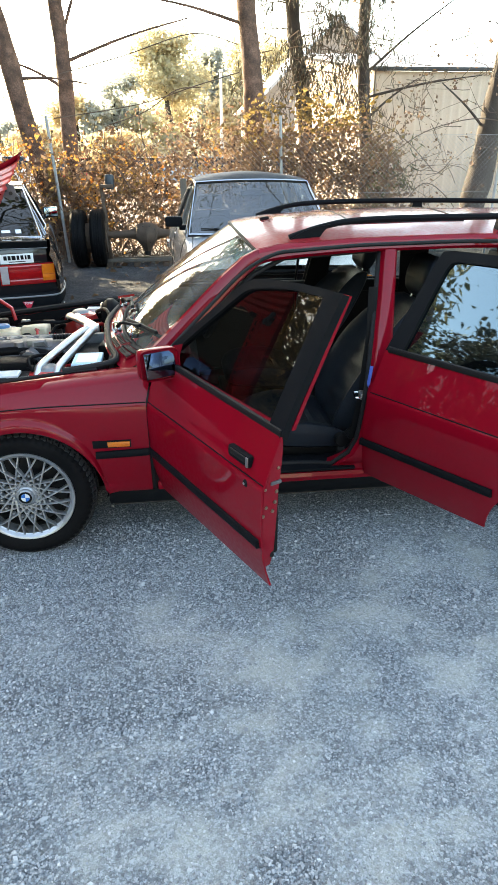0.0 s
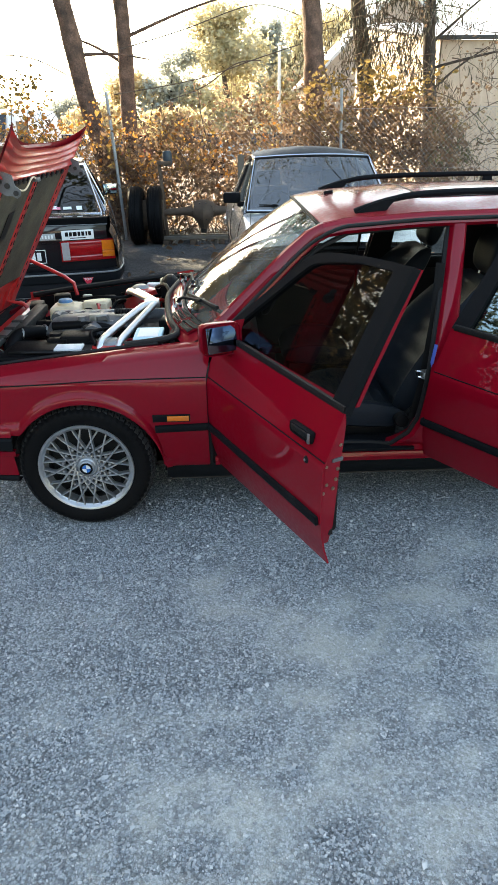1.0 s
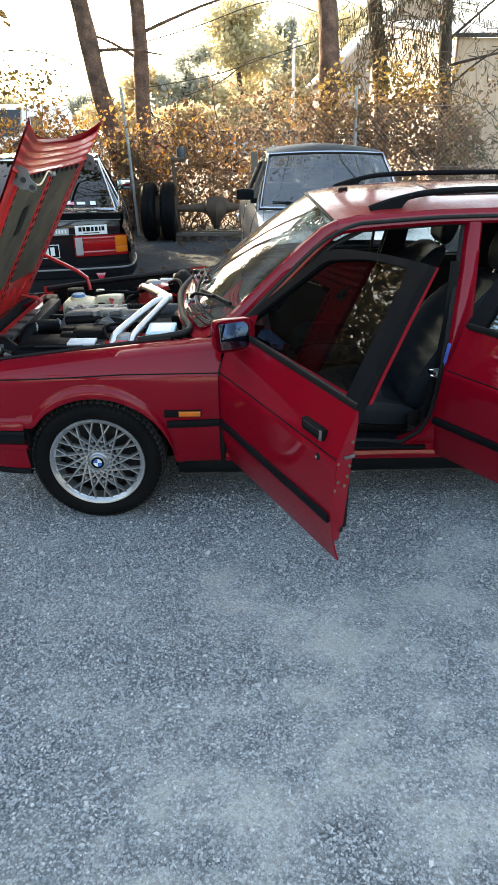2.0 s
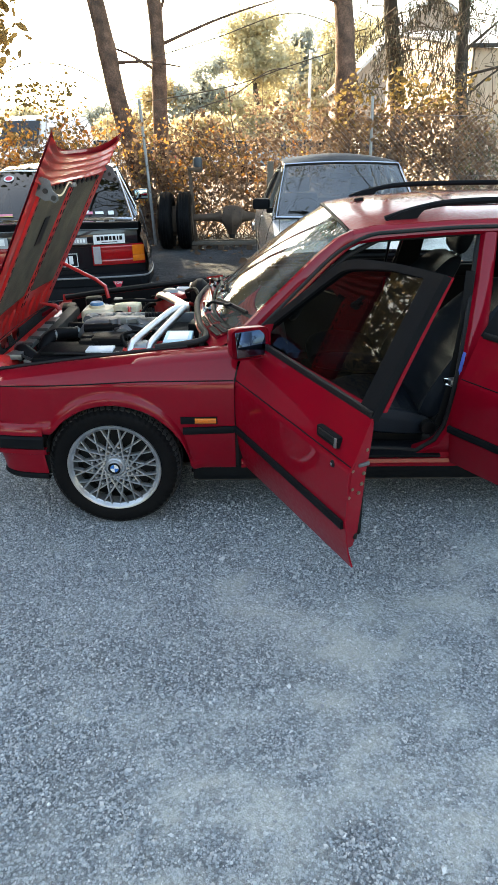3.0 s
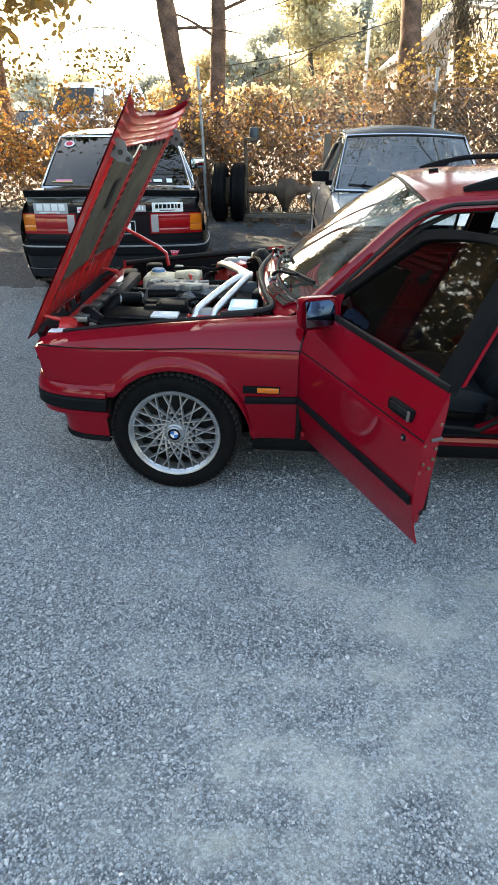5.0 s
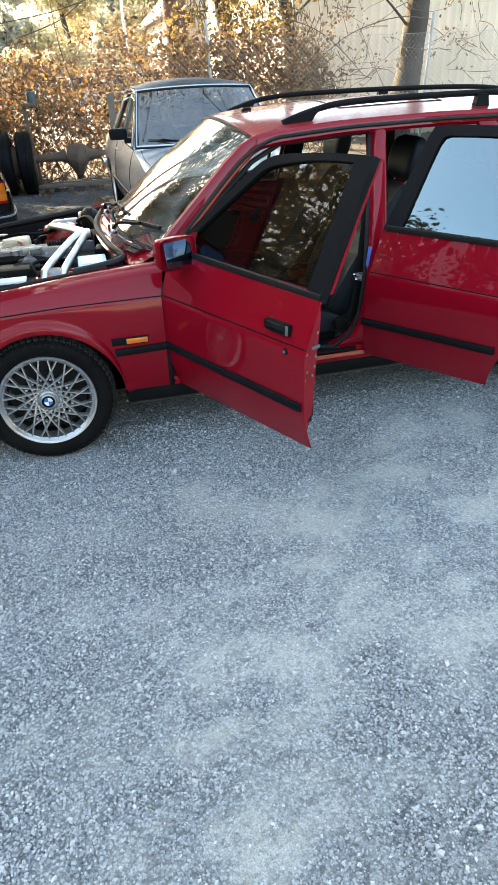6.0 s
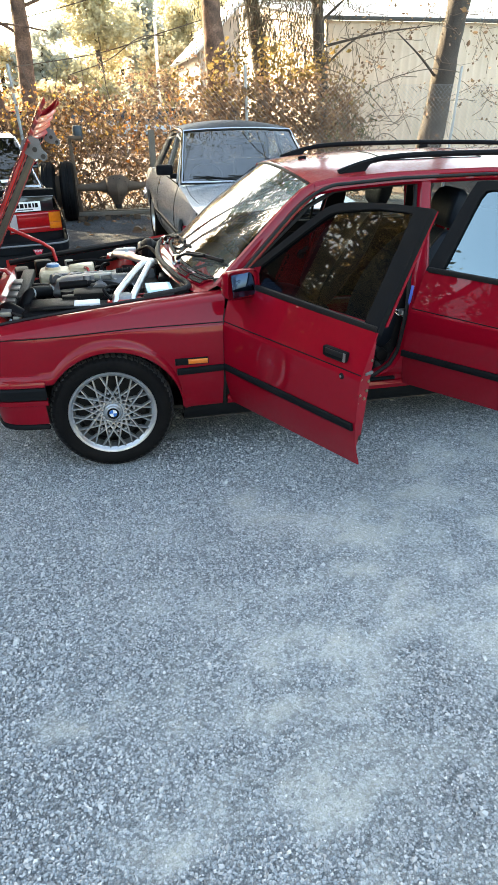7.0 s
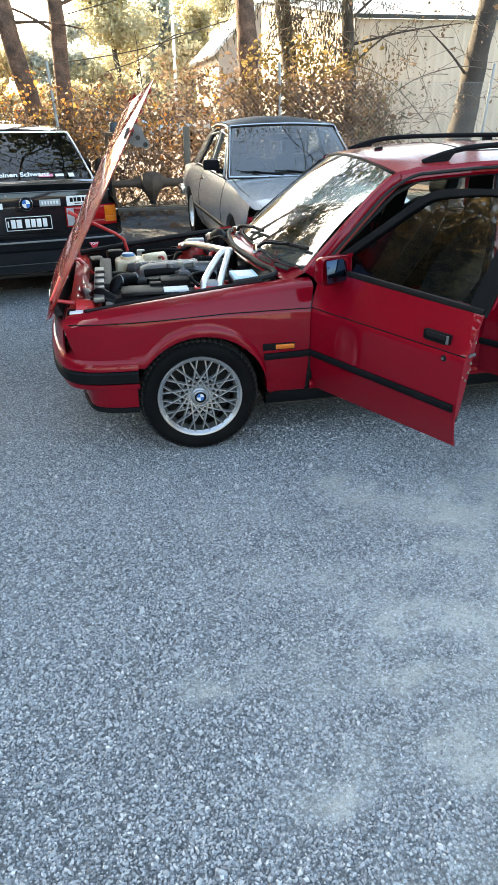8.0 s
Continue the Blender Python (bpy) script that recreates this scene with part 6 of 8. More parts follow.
# ---------- helpers for the parked cars ----------
def plain_wheel(parent, x, y, r, rim, side, tyre_w=0.19):
    """A wheel whose outer face looks along side (+1 or -1) of local y."""
    m = pose(x, y, r, 0, 0, 180 if side > 0 else 0)
    wheel = part("wheel", bm_turn([(rim * 0.96, 0.02), (rim * 0.88, 0.05), (rim * 0.84, 0.10), (rim * 0.9, 0.17)], seg=40), POLISHED, parent, m=m)
    part("tyre", bm_turn([(rim * 0.95, 0.02), (rim * 1.02, 0.004), (rim * 1.12, -0.004), (r * 0.94, 0.0), (r * 0.985, 0.018), (r, 0.035), (r, tyre_w - 0.03), (r * 0.95, tyre_w), (rim, tyre_w)], seg=56), TYRE, wheel)
    part("rim_lip", bm_turn([(rim * 0.93, 0.04), (rim * 0.95, 0.012), (rim * 1.0, 0.002), (rim * 1.02, 0.008), (rim * 1.0, 0.018)], seg=56), POLISHED, wheel)
    part("inner_dish", bm_turn([(0.02, 0.12), (rim * 0.85, 0.12), (rim * 0.86, 0.15)], seg=28), GREASE, wheel)
    part("hub", bm_turn([(0, 0.025), (0.03, 0.025), (0.055, 0.035), (0.07, 0.06), (0.06, 0.11)], seg=28), ALLOY, wheel)
    bm = bmesh.new()
    box(bm, (0, 0.062, rim * 0.53), (0.022, 0.035, rim * 0.80), 0.006)
    first = part("spoke", bm, ALLOY, wheel)
    for k in range(12):
        ob = first if k == 0 else new("spoke", first.data)
        ob.parent = wheel
        ob.matrix_basis = pose(0, 0, 0, 0, 30 * k, 0)
    return wheel


def flank(xs, arches, sill, top, y_of, s):
    """One side of a body: rows from the sill (or wheel arch) up to the shoulder. s: +1 left, -1 right."""
    rows = []
    for x in xs:
        zb = sill
        for cx, cz, r in arches:
            d = r * r - (x - cx) ** 2
            if d > 0:
                zb = max(zb, cz + math.sqrt(d))
        zt = top(x)
        row = [(x, s * (y_of(x, zb) - 0.05), zb + 0.004)]
        for f in (0, 0.03, 0.08, 0.18, 0.32, 0.46, 0.60, 0.72, 0.84, 0.93, 1.0):
            z = zb + (zt - zb) * f
            row.append((x, s * y_of(x, z), z))
        rows.append(row)
    return rows


def deck(xs, y_edge, z_edge, crown, n=14):
    return [[(x, y_edge(x) * v, z_edge(x) + crown(x) * (1 - v * v)) for v in steps(-1, 1, n)] for x in xs]


def arch_xs(a, b, arches, n=10):
    xs = set(steps(a, b, n * 3))
    for cx, cz, r in arches:
        xs |= {cx - r * math.cos(t) * 0.9995 for t in steps(0, math.pi, 22)}
    return sorted(x for x in xs if a <= x <= b)


def pane_on(pts, m, inset, parent, name, label=""):
    bm = bmesh.new()
    bm.faces.new([bm.verts.new(Vector(p)) for p in pts])
    ob = part(name, bm, m, parent, label)
    ob.visible_shadow = False
    return ob


def lettering(text, size, m, material, parent, name="lettering"):
    """Raised letters of the built-in font as a mesh part."""
    cu = bpy.data.curves.new(name, "FONT")
    cu.body, cu.size, cu.extrude, cu.offset = text, size, 0.0006, size * 0.025
    cu.align_x, cu.align_y = "CENTER", "CENTER"
    tmp = bpy.data.objects.new("tmp", cu)
    me = bpy.data.meshes.new_from_object(tmp)
    bpy.data.objects.remove(tmp)
    me.materials.clear()
    me.materials.append(material)
    ob = new(name, me)
    ob.parent = parent
    ob.matrix_basis = m
    return ob


# ---------- the black saloon, seen from behind ----------
saloon = thing("saloon_car", pose(-1.170, 3.832, 0.016, 0, 0, 99.8), "black saloon car with stickered boot and dark rear window", "car")
B_ARCH = [(0.0, 0.28, 0.33), (2.57, 0.28, 0.33)]


def b_side(x, z):
    y = interp(z, [(0.22, 0.735), (0.32, 0.775), (0.48, 0.808), (0.66, 0.812), (0.70, 0.80), (0.80, 0.775), (0.88, 0.735), (0.93, 0.70)])
    if x < -0.45:
        y -= 0.16 * (-0.45 - x) ** 1.6
    if x > 3.0:
        y -= 0.25 * (x - 3.0) ** 2
    return y


B_TOP = [(-0.90, 0.845), (-0.6, 0.875), (-0.3, 0.895), (0.3, 0.89), (2.0, 0.86), (2.6, 0.78), (3.32, 0.70)]
for s in (1, -1):
    part("flank", sheet(flank(arch_xs(-0.88, 3.3, B_ARCH), B_ARCH, 0.24, lambda x: interp(x, B_TOP), b_side, s)), BLACK_PAINT, saloon)
    plain_wheel(saloon, 0.0, s * 0.79, 0.292, 0.20, s)
    plain_wheel(saloon, 2.57, s * 0.79, 0.292, 0.20, s)
    part("rocker_trim", bm_box((1.28, s * 0.72, 0.215), (1.9, 0.06, 0.07), 0.02), PLASTIC, saloon)
    # upper side: pillars and window surround with a bright trim
    def up(x, z):
        return s * (0.70 - 0.43 * (z - 0.90))
    part("c_pillar", sheet([[(xa + (xb - xa) * f, up(0, z) - s * 0.006 * math.sin(math.pi * f), z) for f in steps(0, 1, 5)] for xa, xb, z in ((-0.30, 0.08, 0.885), (-0.18, 0.20, 0.98), (0.0, 0.30, 1.12), (0.16, 0.42, 1.25), (0.28, 0.60, 1.318))], 0.03), BLACK_PAINT, saloon)
    part("a_pillar", sheet([[(xa + 0.07 * f, up(0, z), z) for f in steps(0, 1, 2)] for xa, z in ((1.98, 0.89), (1.80, 1.05), (1.62, 1.20), (1.50, 1.31))], 0.03), BLACK_PAINT, saloon)
    part("b_pillar", sheet([[(xa + 0.09 * f, up(0, z), z) for f in steps(0, 1, 2)] for xa, z in ((0.98, 0.89), (1.0, 1.1), (1.02, 1.31))], 0.03), PLASTIC, saloon)
    for q in ([(0.14, 0.90), (0.34, 1.25), (0.46, 1.30), (0.98, 1.315), (0.97, 0.90)], [(1.08, 0.90), (1.10, 1.315), (1.48, 1.30), (1.93, 0.90)]):
        g = pane_on([(x, up(x, z) - s * 0.012, z) for x, z in q], TINT_D, 0, saloon, "side_window")
        part("window_trim", bm_tube([(x, up(x, z) + s * 0.002, z) for x, z in q + q[:1]], 0.009, 6), CHROME, g)
    # door mirror
    mir = part("door_mirror", bm_box((1.74, s * 0.775, 0.985), (0.075, 0.17, 0.115), 0.022, seg=3), BLACK_PAINT, saloon)
    part("mirror_glass", bm_box((1.700, s * 0.78, 0.985), (0.006, 0.15, 0.095), 0.003), MIRROR_PALE, mir)
    part("mirror_arm", bm_box((1.75, s * 0.69, 0.935), (0.06, 0.10, 0.04), 0.012), BLACK_PAINT, mir)

rows = deck([0.27, 0.30, 0.36] + steps(0.5, 1.5, 8), lambda x: 0.535, lambda x: interp(x, [(0.27, 1.310), (0.36, 1.325), (0.9, 1.345), (1.5, 1.310)]), lambda x: 0.035)
part("roof", sheet(rows, 0.015), BLACK_PAINT, saloon)
part("bonnet", sheet(deck(steps(2.05, 3.3, 8), lambda x: b_side(x, interp(x, B_TOP)), lambda x: interp(x, B_TOP), lambda x: 0.03)), BLACK_PAINT, saloon)
part("windscreen", sheet([[(2.04 - 0.53 * f, (0.66 - 0.12 * f) * v, 0.89 + 0.42 * f) for v in steps(-1, 1, 6)] for f in steps(0, 1, 4)]), TINT, saloon).visible_shadow = False


def rear_glass(f, v):
    """f from base to top, v across."""
    return Vector((-0.285 + 0.555 * f - 0.05 * (1 - v * v) * (1 - 0.4 * f), (0.665 - 0.125 * f) * v, 0.925 + 0.385 * f + 0.012 * math.sin(math.pi * f) + 0.008 * (1 - v * v)))


rw = part("rear_window", sheet([[rear_glass(f, v) for v in steps(-0.97, 0.97, 14)] for f in steps(0.03, 0.97, 8)]), TINT_D, saloon, "dark rear window with stickers")
rw.visible_shadow = False
loop = [rear_glass(0, v) for v in steps(-1, 1, 12)] + [rear_glass(f, 1) for f in steps(0.1, 0.9, 8)] + [rear_glass(1, v) for v in steps(1, -1, 12)] + [rear_glass(f, -1) for f in steps(0.9, 0, 9)]
part("window_trim", bm_tube(loop, 0.011, 8), CHROME, rw, "bright trim round the rear window")
# cabin inside, dark
part("parcel_shelf", bm_box((0.02, 0, 0.90), (0.50, 1.26, 0.03), 0.01), TRIM_IN, saloon)
for y in (0.36, -0.36):
    st = part("seat_back", bm_box((0.95, y, 0.85), (0.16, 0.46, 0.60), 0.06, pose(0, 0, 0, 0, -14, 0)), TRIM_IN, saloon)
    part("headrest", bm_box((0.86, y, 1.20), (0.10, 0.26, 0.15), 0.04), TRIM_IN, st)
part("cabin_floor", bm_box((1.0, 0, 0.30), (2.2, 1.3, 0.05), 0.01), CARPET, saloon)

# boot lid with its lip spoiler
def tail_x(y):
    return -0.905 + 0.075 * (abs(y) / 0.74) ** 2.5


part("boot_lid", sheet([[(tail_x(y) + d, y, z + 0.012 * (1 - (y / 0.7) ** 2)) for y in steps(-0.69, 0.69, 18)] for d, z in ((0.004, 0.79), (0.0, 0.80), (0.004, 0.86), (0.012, 0.895), (0.03, 0.905), (0.15, 0.918), (0.35, 0.925), (0.56, 0.930), (0.62, 0.915))]), BLACK_PAINT, saloon)
sp = [[(tail_x(y) + d, y * 1.0, z + 0.012 * (1 - (y / 0.7) ** 2)) for y in steps(-0.705, 0.705, 18)] for d, z in ((0.005, 0.900), (-0.028, 0.935), (-0.035, 0.955), (-0.01, 0.962), (0.08, 0.935), (0.12, 0.915))]
part("boot_spoiler", sheet(sp), PLASTIC, saloon, "black lip spoiler")
part("spoiler_edge", bm_tube([(tail_x(y) + 0.001, y, 0.898 + 0.012 * (1 - (y / 0.7) ** 2)) for y in steps(-0.70, 0.70, 18)], 0.004, 6), STEEL, saloon)
part("tail_panel", sheet([[(tail_x(y) + d, y, z) for y in steps(-0.745, 0.745, 18)] for d, z in ((0.02, 0.52), (0.012, 0.60), (0.014, 0.79))]), BLACK_PAINT, saloon)
recess = part("plate_recess", sheet([[(tail_x(y) + 0.006 + 0.03 * (1 if 0.60 < z < 0.77 else 0), y, z) for y in steps(-0.30, 0.30, 8)] for z in (0.585, 0.605, 0.615, 0.76, 0.772)]), DARK, saloon)
plate = part("number_plate", bm_box((-0.918, 0.0, 0.672), (0.008, 0.372, 0.112), 0.003), DARK, saloon, "black number plate with white bars")
rim_ = bmesh.new()
for c, d in (((0, 0.051), (0.36, 0.005)), ((0, -0.051), (0.36, 0.005)), ((0.180, 0), (0.005, 0.107)), ((-0.180, 0), (0.005, 0.107))):
    box(rim_, (-0.9232, c[0], 0.672 + c[1]), (0.002, d[0], d[1]))
part("plate_border", rim_, WHITE_P, plate)
for k, (y, w) in enumerate(((0.125, 0.036), (0.078, 0.040), (0.012, 0.036), (-0.034, 0.036), (-0.080, 0.036), (-0.128, 0.034))):
    part("plate_bar", bm_box((-0.9232, y, 0.672), (0.002, w, 0.066), 0.0005), WHITE_P, plate)
part("plate_bar", bm_box((-0.9232, 0.164, 0.672), (0.002, 0.010, 0.045), 0.0005), WHITE_P, plate)
# tail lamps: clear, red and amber fields behind one ribbed lens
for s in (1, -1):
    lamp = part("tail_light", sheet([[(tail_x(y) - 0.006, y, z) for y in steps(s * 0.305, s * 0.742, 8)] for z in (0.618, 0.625, 0.775, 0.782)], 0.012), REDLENS, saloon, "red and amber tail light")
    fields = ((0.315, 0.375, 0.630, 0.772, CLEARLENS), (0.379, 0.637, 0.630, 0.660, REDLENS), (0.379, 0.637, 0.662, 0.742, REDLENS), (0.379, 0.637, 0.744, 0.772, REDLENS), (0.640, 0.738, 0.640, 0.690, AMBER), (0.640, 0.738, 0.692, 0.772, AMBER))
    for a, b, za, zb, mm in fields:
        part("lens", sheet([[(tail_x(y) - 0.012 - 0.003 * math.sin(math.pi * (z - za) / (zb - za)), y, z) for y in steps(s * a, s * b, 6)] for z in steps(za, zb, 4)], 0.004), mm, lamp)
# bumper wrapping round, with its lower skirt
def bump(profile):
    pts = [(-0.30, 0.80), (-0.55, 0.80), (-0.80, 0.775), (-0.91, 0.735), (-0.955, 0.64), (-0.975, 0.40), (-0.98, 0.0)]
    pts = pts + [(x, -y) for x, y in pts[-2::-1]]
    rows = []
    for x, y in [(p.x, p.y) for p in smooth_path([(a, b, 0) for a, b in pts], 4)]:
        n = Vector((min(x + 0.45, 0), y * 0.35)).normalized()
        rows.append([(x + n.x * o, y + n.y * o, z) for o, z in profile])
    return sheet(rows)


part("rear_bumper", bump([(-0.06, 0.548), (0.0, 0.545), (0.012, 0.53), (0.014, 0.47), (0.004, 0.455), (-0.01, 0.452)]), PLASTIC, saloon, "black bumper")
part("bumper_trim", bump([(0.010, 0.540), (0.017, 0.535), (0.017, 0.528), (0.010, 0.524)]), STEEL, saloon)
part("rear_skirt", bump([(-0.01, 0.452), (-0.02, 0.40), (-0.03, 0.33), (-0.045, 0.275), (-0.08, 0.268)]), BLACK_PAINT, saloon)
part("skirt_line", bump([(-0.016, 0.352), (-0.010, 0.349), (-0.016, 0.345)]), STEEL, saloon)
# stickers and badge
def sticker(y, z, w, h, paper, ink, bars, label):
    turn = math.degrees(math.atan2(tail_x(y - 0.02) - tail_x(y + 0.02), 0.04))
    p = part("sticker", bm_box((tail_x(y) - 0.004, y, z), (0.003, w, h), 0.001, pose(0, 0, 0, 0, 0, turn)), paper, saloon, label)
    for by, bz, bw, bh in bars:
        part("sticker_bar", bm_box((tail_x(y) - 0.0062 - by * w * math.sin(radians(turn)), y + by * w, z + bz * h), (0.002, bw * w, bh * h), 0.0005, pose(0, 0, 0, 0, 0, turn)), ink, p)


sticker(-0.455, 0.828, 0.260, 0.075, WHITE_P, DARK, [(0.34, 0.1, 0.10, 0.45), (0.22, 0.1, 0.09, 0.45), (0.09, 0.1, 0.12, 0.45), (-0.04, 0.1, 0.08, 0.45), (-0.16, 0.1, 0.09, 0.45), (-0.27, 0.1, 0.05, 0.45), (-0.37, 0.1, 0.09, 0.45), (0.0, -0.32, 0.5, 0.08)], "white sticker with plain dark bars")
sticker(-0.19, 0.822, 0.170, 0.052, GREY_P, WHITE_P, [(0.36, 0, 0.08, 0.5), (0.22, 0, 0.07, 0.5), (0.08, 0, 0.06, 0.5), (-0.06, 0, 0.08, 0.5), (-0.20, 0, 0.08, 0.5), (-0.35, 0, 0.08, 0.5)], "grey sticker with plain pale bars")
sticker(0.50, 0.820, 0.285, 0.085, GREY_P, WHITE_P, [(0.33, 0.1, 0.17, 0.6), (0.11, 0.1, 0.17, 0.6), (-0.11, 0.1, 0.17, 0.6), (-0.32, 0.1, 0.17, 0.6), (0.05, -0.38, 0.6, 0.10)], "grey sticker with broad white bars")
sticker(0.235, 0.812, 0.10, 0.045, WHITE_P, PINK_P, [(0.1, 0, 0.6, 0.4)], "small white and pink sticker")
roundel(saloon, Matrix.Translation((-0.911, 0.0, 0.822)) @ pose(0, 0, 0, 0, 0, -90), 0.050)
part("boot_lock", bm_turn([(0, -0.006), (0.012, -0.005), (0.016, 0), (0.016, 0.008)], "x", 16, pose(-0.905, -0.015, 0.785)), STEEL, saloon)
part("boot_emblem", bm_turn([(0, -0.004), (0.010, -0.003), (0.013, 0)], "x", 14, pose(-0.915, 0.15, 0.885)), STEEL, saloon)
# red tow triangle on the bumper
bm = bmesh.new()
prism(bm, [(-0.042, 0.036), (0.042, 0.036), (0.0, -0.044)], 0.003, lambda u, v, w: (-0.999 - w, -0.50 + u, 0.462 + v))
tow = part("tow_marker", bm, REDPRINT, saloon, "red triangle marked TOW")
lettering("TOW", 0.026, Matrix.Translation((-1.0035, -0.50, 0.486)) @ Matrix(((0, 0, -1, 0), (-1, 0, 0, 0), (0, 1, 0, 0), (0, 0, 0, 1))), WHITE_P, tow)


def on_glass(f, v, lift=0.006):
    p = rear_glass(f, v)
    du = (rear_glass(f, v - 0.02) - p).normalized()
    dv = (rear_glass(f + 0.02, v) - p).normalized()
    n = du.cross(dv).normalized()
    return Matrix.Translation(p + n * lift) @ Matrix((du, dv, n)).transposed().to_4x4()


lettering("einen Schwanz", 0.074, on_glass(0.125, -0.09), WHITE_P, saloon, "window_lettering")
for f, v, w, h, mm in ((0.10, -0.37, 0.13, 0.035, PINK_P), (0.10, -0.56, 0.075, 0.034, WHITE_P), (0.10, -0.72, 0.05, 0.05, WHITE_P), (0.10, 0.72, 0.15, 0.03, PINK_P), (0.08, 0.74, 0.19, 0.012, YELLOW_P)):
    part("window_sticker", bm_box((0, 0, 0), (w, h, 0.0015), 0.0005), mm, saloon, m=on_glass(f, v))
part("window_sticker", bm_turn([(0, 0.0008), (0.046, 0.0008), (0.048, 0)], "z", 24), WHITE_P, saloon, "round white and red sticker", m=on_glass(0.83, 0.80))
part("window_sticker", bm_turn([(0, 0.0024), (0.030, 0.0024), (0.032, 0)], "z", 24), REDPRINT, saloon, m=on_glass(0.83, 0.80, 0.007))

# ---------- the silver two-door with a black roof, nose towards the yard ----------
coupe = thing("coupe_car", pose(1.575, 3.456, 0.018, 0, 0, -87.9), "dusty silver two-door car with black vinyl roof", "car")
S_ARCH = [(0.0, 0.29, 0.325), (-2.563, 0.29, 0.325)]


def s_side(x, z):
    y = interp(z, [(0.20, 0.70), (0.28, 0.745), (0.42, 0.785), (0.58, 0.800), (0.62, 0.795), (0.70, 0.782), (0.80, 0.755), (0.86, 0.725), (0.90, 0.695)])
    if x > 0.3:
        y -= 0.22 * (x - 0.3) ** 2
    if x < -2.8:
        y -= 0.16 * (-2.8 - x) ** 2
    return y


S_TOP = [(-3.40, 0.80), (-2.9, 0.85), (-2.2, 0.875), (-0.6, 0.860), (0.0, 0.820), (0.5, 0.765), (0.70, 0.735)]


def belt(x, z):
    return 0.715 - 0.36 * (z - 0.87)


for s in (1, -1):
    part("flank", sheet(flank(arch_xs(-3.38, 0.70, S_ARCH), S_ARCH, 0.21, lambda x: interp(x, S_TOP), s_side, s)), SILVER, coupe)
    for x in (0.0, -2.563):
        plain_wheel(coupe, x, s * 0.775, 0.30, 0.195, s)
    part("side_moulding", sheet([[(x, s * (s_side(x, z) + o), z) for o, z in ((0.0, 0.415), (0.012, 0.42), (0.014, 0.435), (0.012, 0.45), (0.0, 0.455))] for x in steps(-2.20, -0.36, 10)]), RUBBER, coupe)
    part("shut_line", bm_tube([(-0.52, s * (s_side(-0.5, z) + 0.001), z) for z in steps(0.24, 0.86, 8)], 0.004, 6), RUBBER, coupe)
    part("shut_line", bm_tube([(-1.80, s * (s_side(-1.8, z) + 0.001), z) for z in steps(0.24, 0.87, 8)], 0.004, 6), RUBBER, coupe)
    part("door_handle", bm_box((-1.62, s * (s_side(-1.6, 0.78) + 0.012), 0.785), (0.14, 0.02, 0.026), 0.006), CHROME, coupe)
    for q in ([(-0.70, 0.875), (-1.06, 1.245), (-1.38, 1.275), (-1.42, 0.885)], [(-1.53, 0.885), (-1.48, 1.275), (-1.90, 1.235), (-2.28, 0.90)]):
        g = pane_on([(x, s * (belt(x, z) - 0.012), z) for x, z in q], GLASS, 0, coupe, "side_window")
        part("window_trim", bm_tube([(x, s * (belt(x, z) + 0.002), z) for x, z in q + q[:1]], 0.011, 6), STEEL, g)
    part("a_pillar", sheet([[(xa - d, s * (belt(0, z) + o), z) for d, o in ((-0.015, -0.03), (0.0, 0.004), (0.045, 0.004), (0.06, -0.02))] for xa, z in ((-0.56, 0.87), (-0.72, 1.02), (-0.88, 1.16), (-1.01, 1.275), (-1.06, 1.31))]), SILVER, coupe)
    part("b_pillar", sheet([[(xa - d, s * (belt(0, z) + o), z) for d, o in ((0.0, -0.02), (0.005, 0.004), (0.10, 0.004), (0.105, -0.02))] for xa, z in ((-1.42, 0.87), (-1.41, 1.1), (-1.385, 1.30))]), SILVER, coupe)
    part("c_pillar", sheet([[(xa + (xb - xa) * f, s * (belt(0, z) + 0.002), z) for f in steps(0, 1, 4)] for xa, xb, z in ((-2.25, -2.62, 0.885), (-2.12, -2.46, 1.0), (-1.95, -2.28, 1.15), (-1.86, -2.05, 1.26), (-1.7, -1.9, 1.30))], 0.03), VINYL, coupe)
    part("roof_edge", bm_tube([(-0.54, s * 0.715, 0.872), (-0.80, s * 0.642, 1.09), (-1.02, s * 0.580, 1.312), (-1.3, s * 0.570, 1.342), (-1.7, s * 0.568, 1.338), (-1.95, s * 0.575, 1.30)], 0.012, 8), CHROME, coupe)
    mir = part("door_mirror", bm_box((-0.80, s * 0.820, 0.985), (0.085, 0.17, 0.10), 0.028, pose(0, 0, 0, 0, 0, s * 8), 3), PLASTIC, coupe, "black door mirror")
    part("mirror_arm", bm_box((-0.80, s * 0.73, 0.925), (0.06, 0.08, 0.05), 0.015), PLASTIC, mir)
    part("front_indicator", bm_box((0.690, s * 0.715, 0.625), (0.05, 0.06, 0.085), 0.01), AMBER, coupe, "amber corner lens")

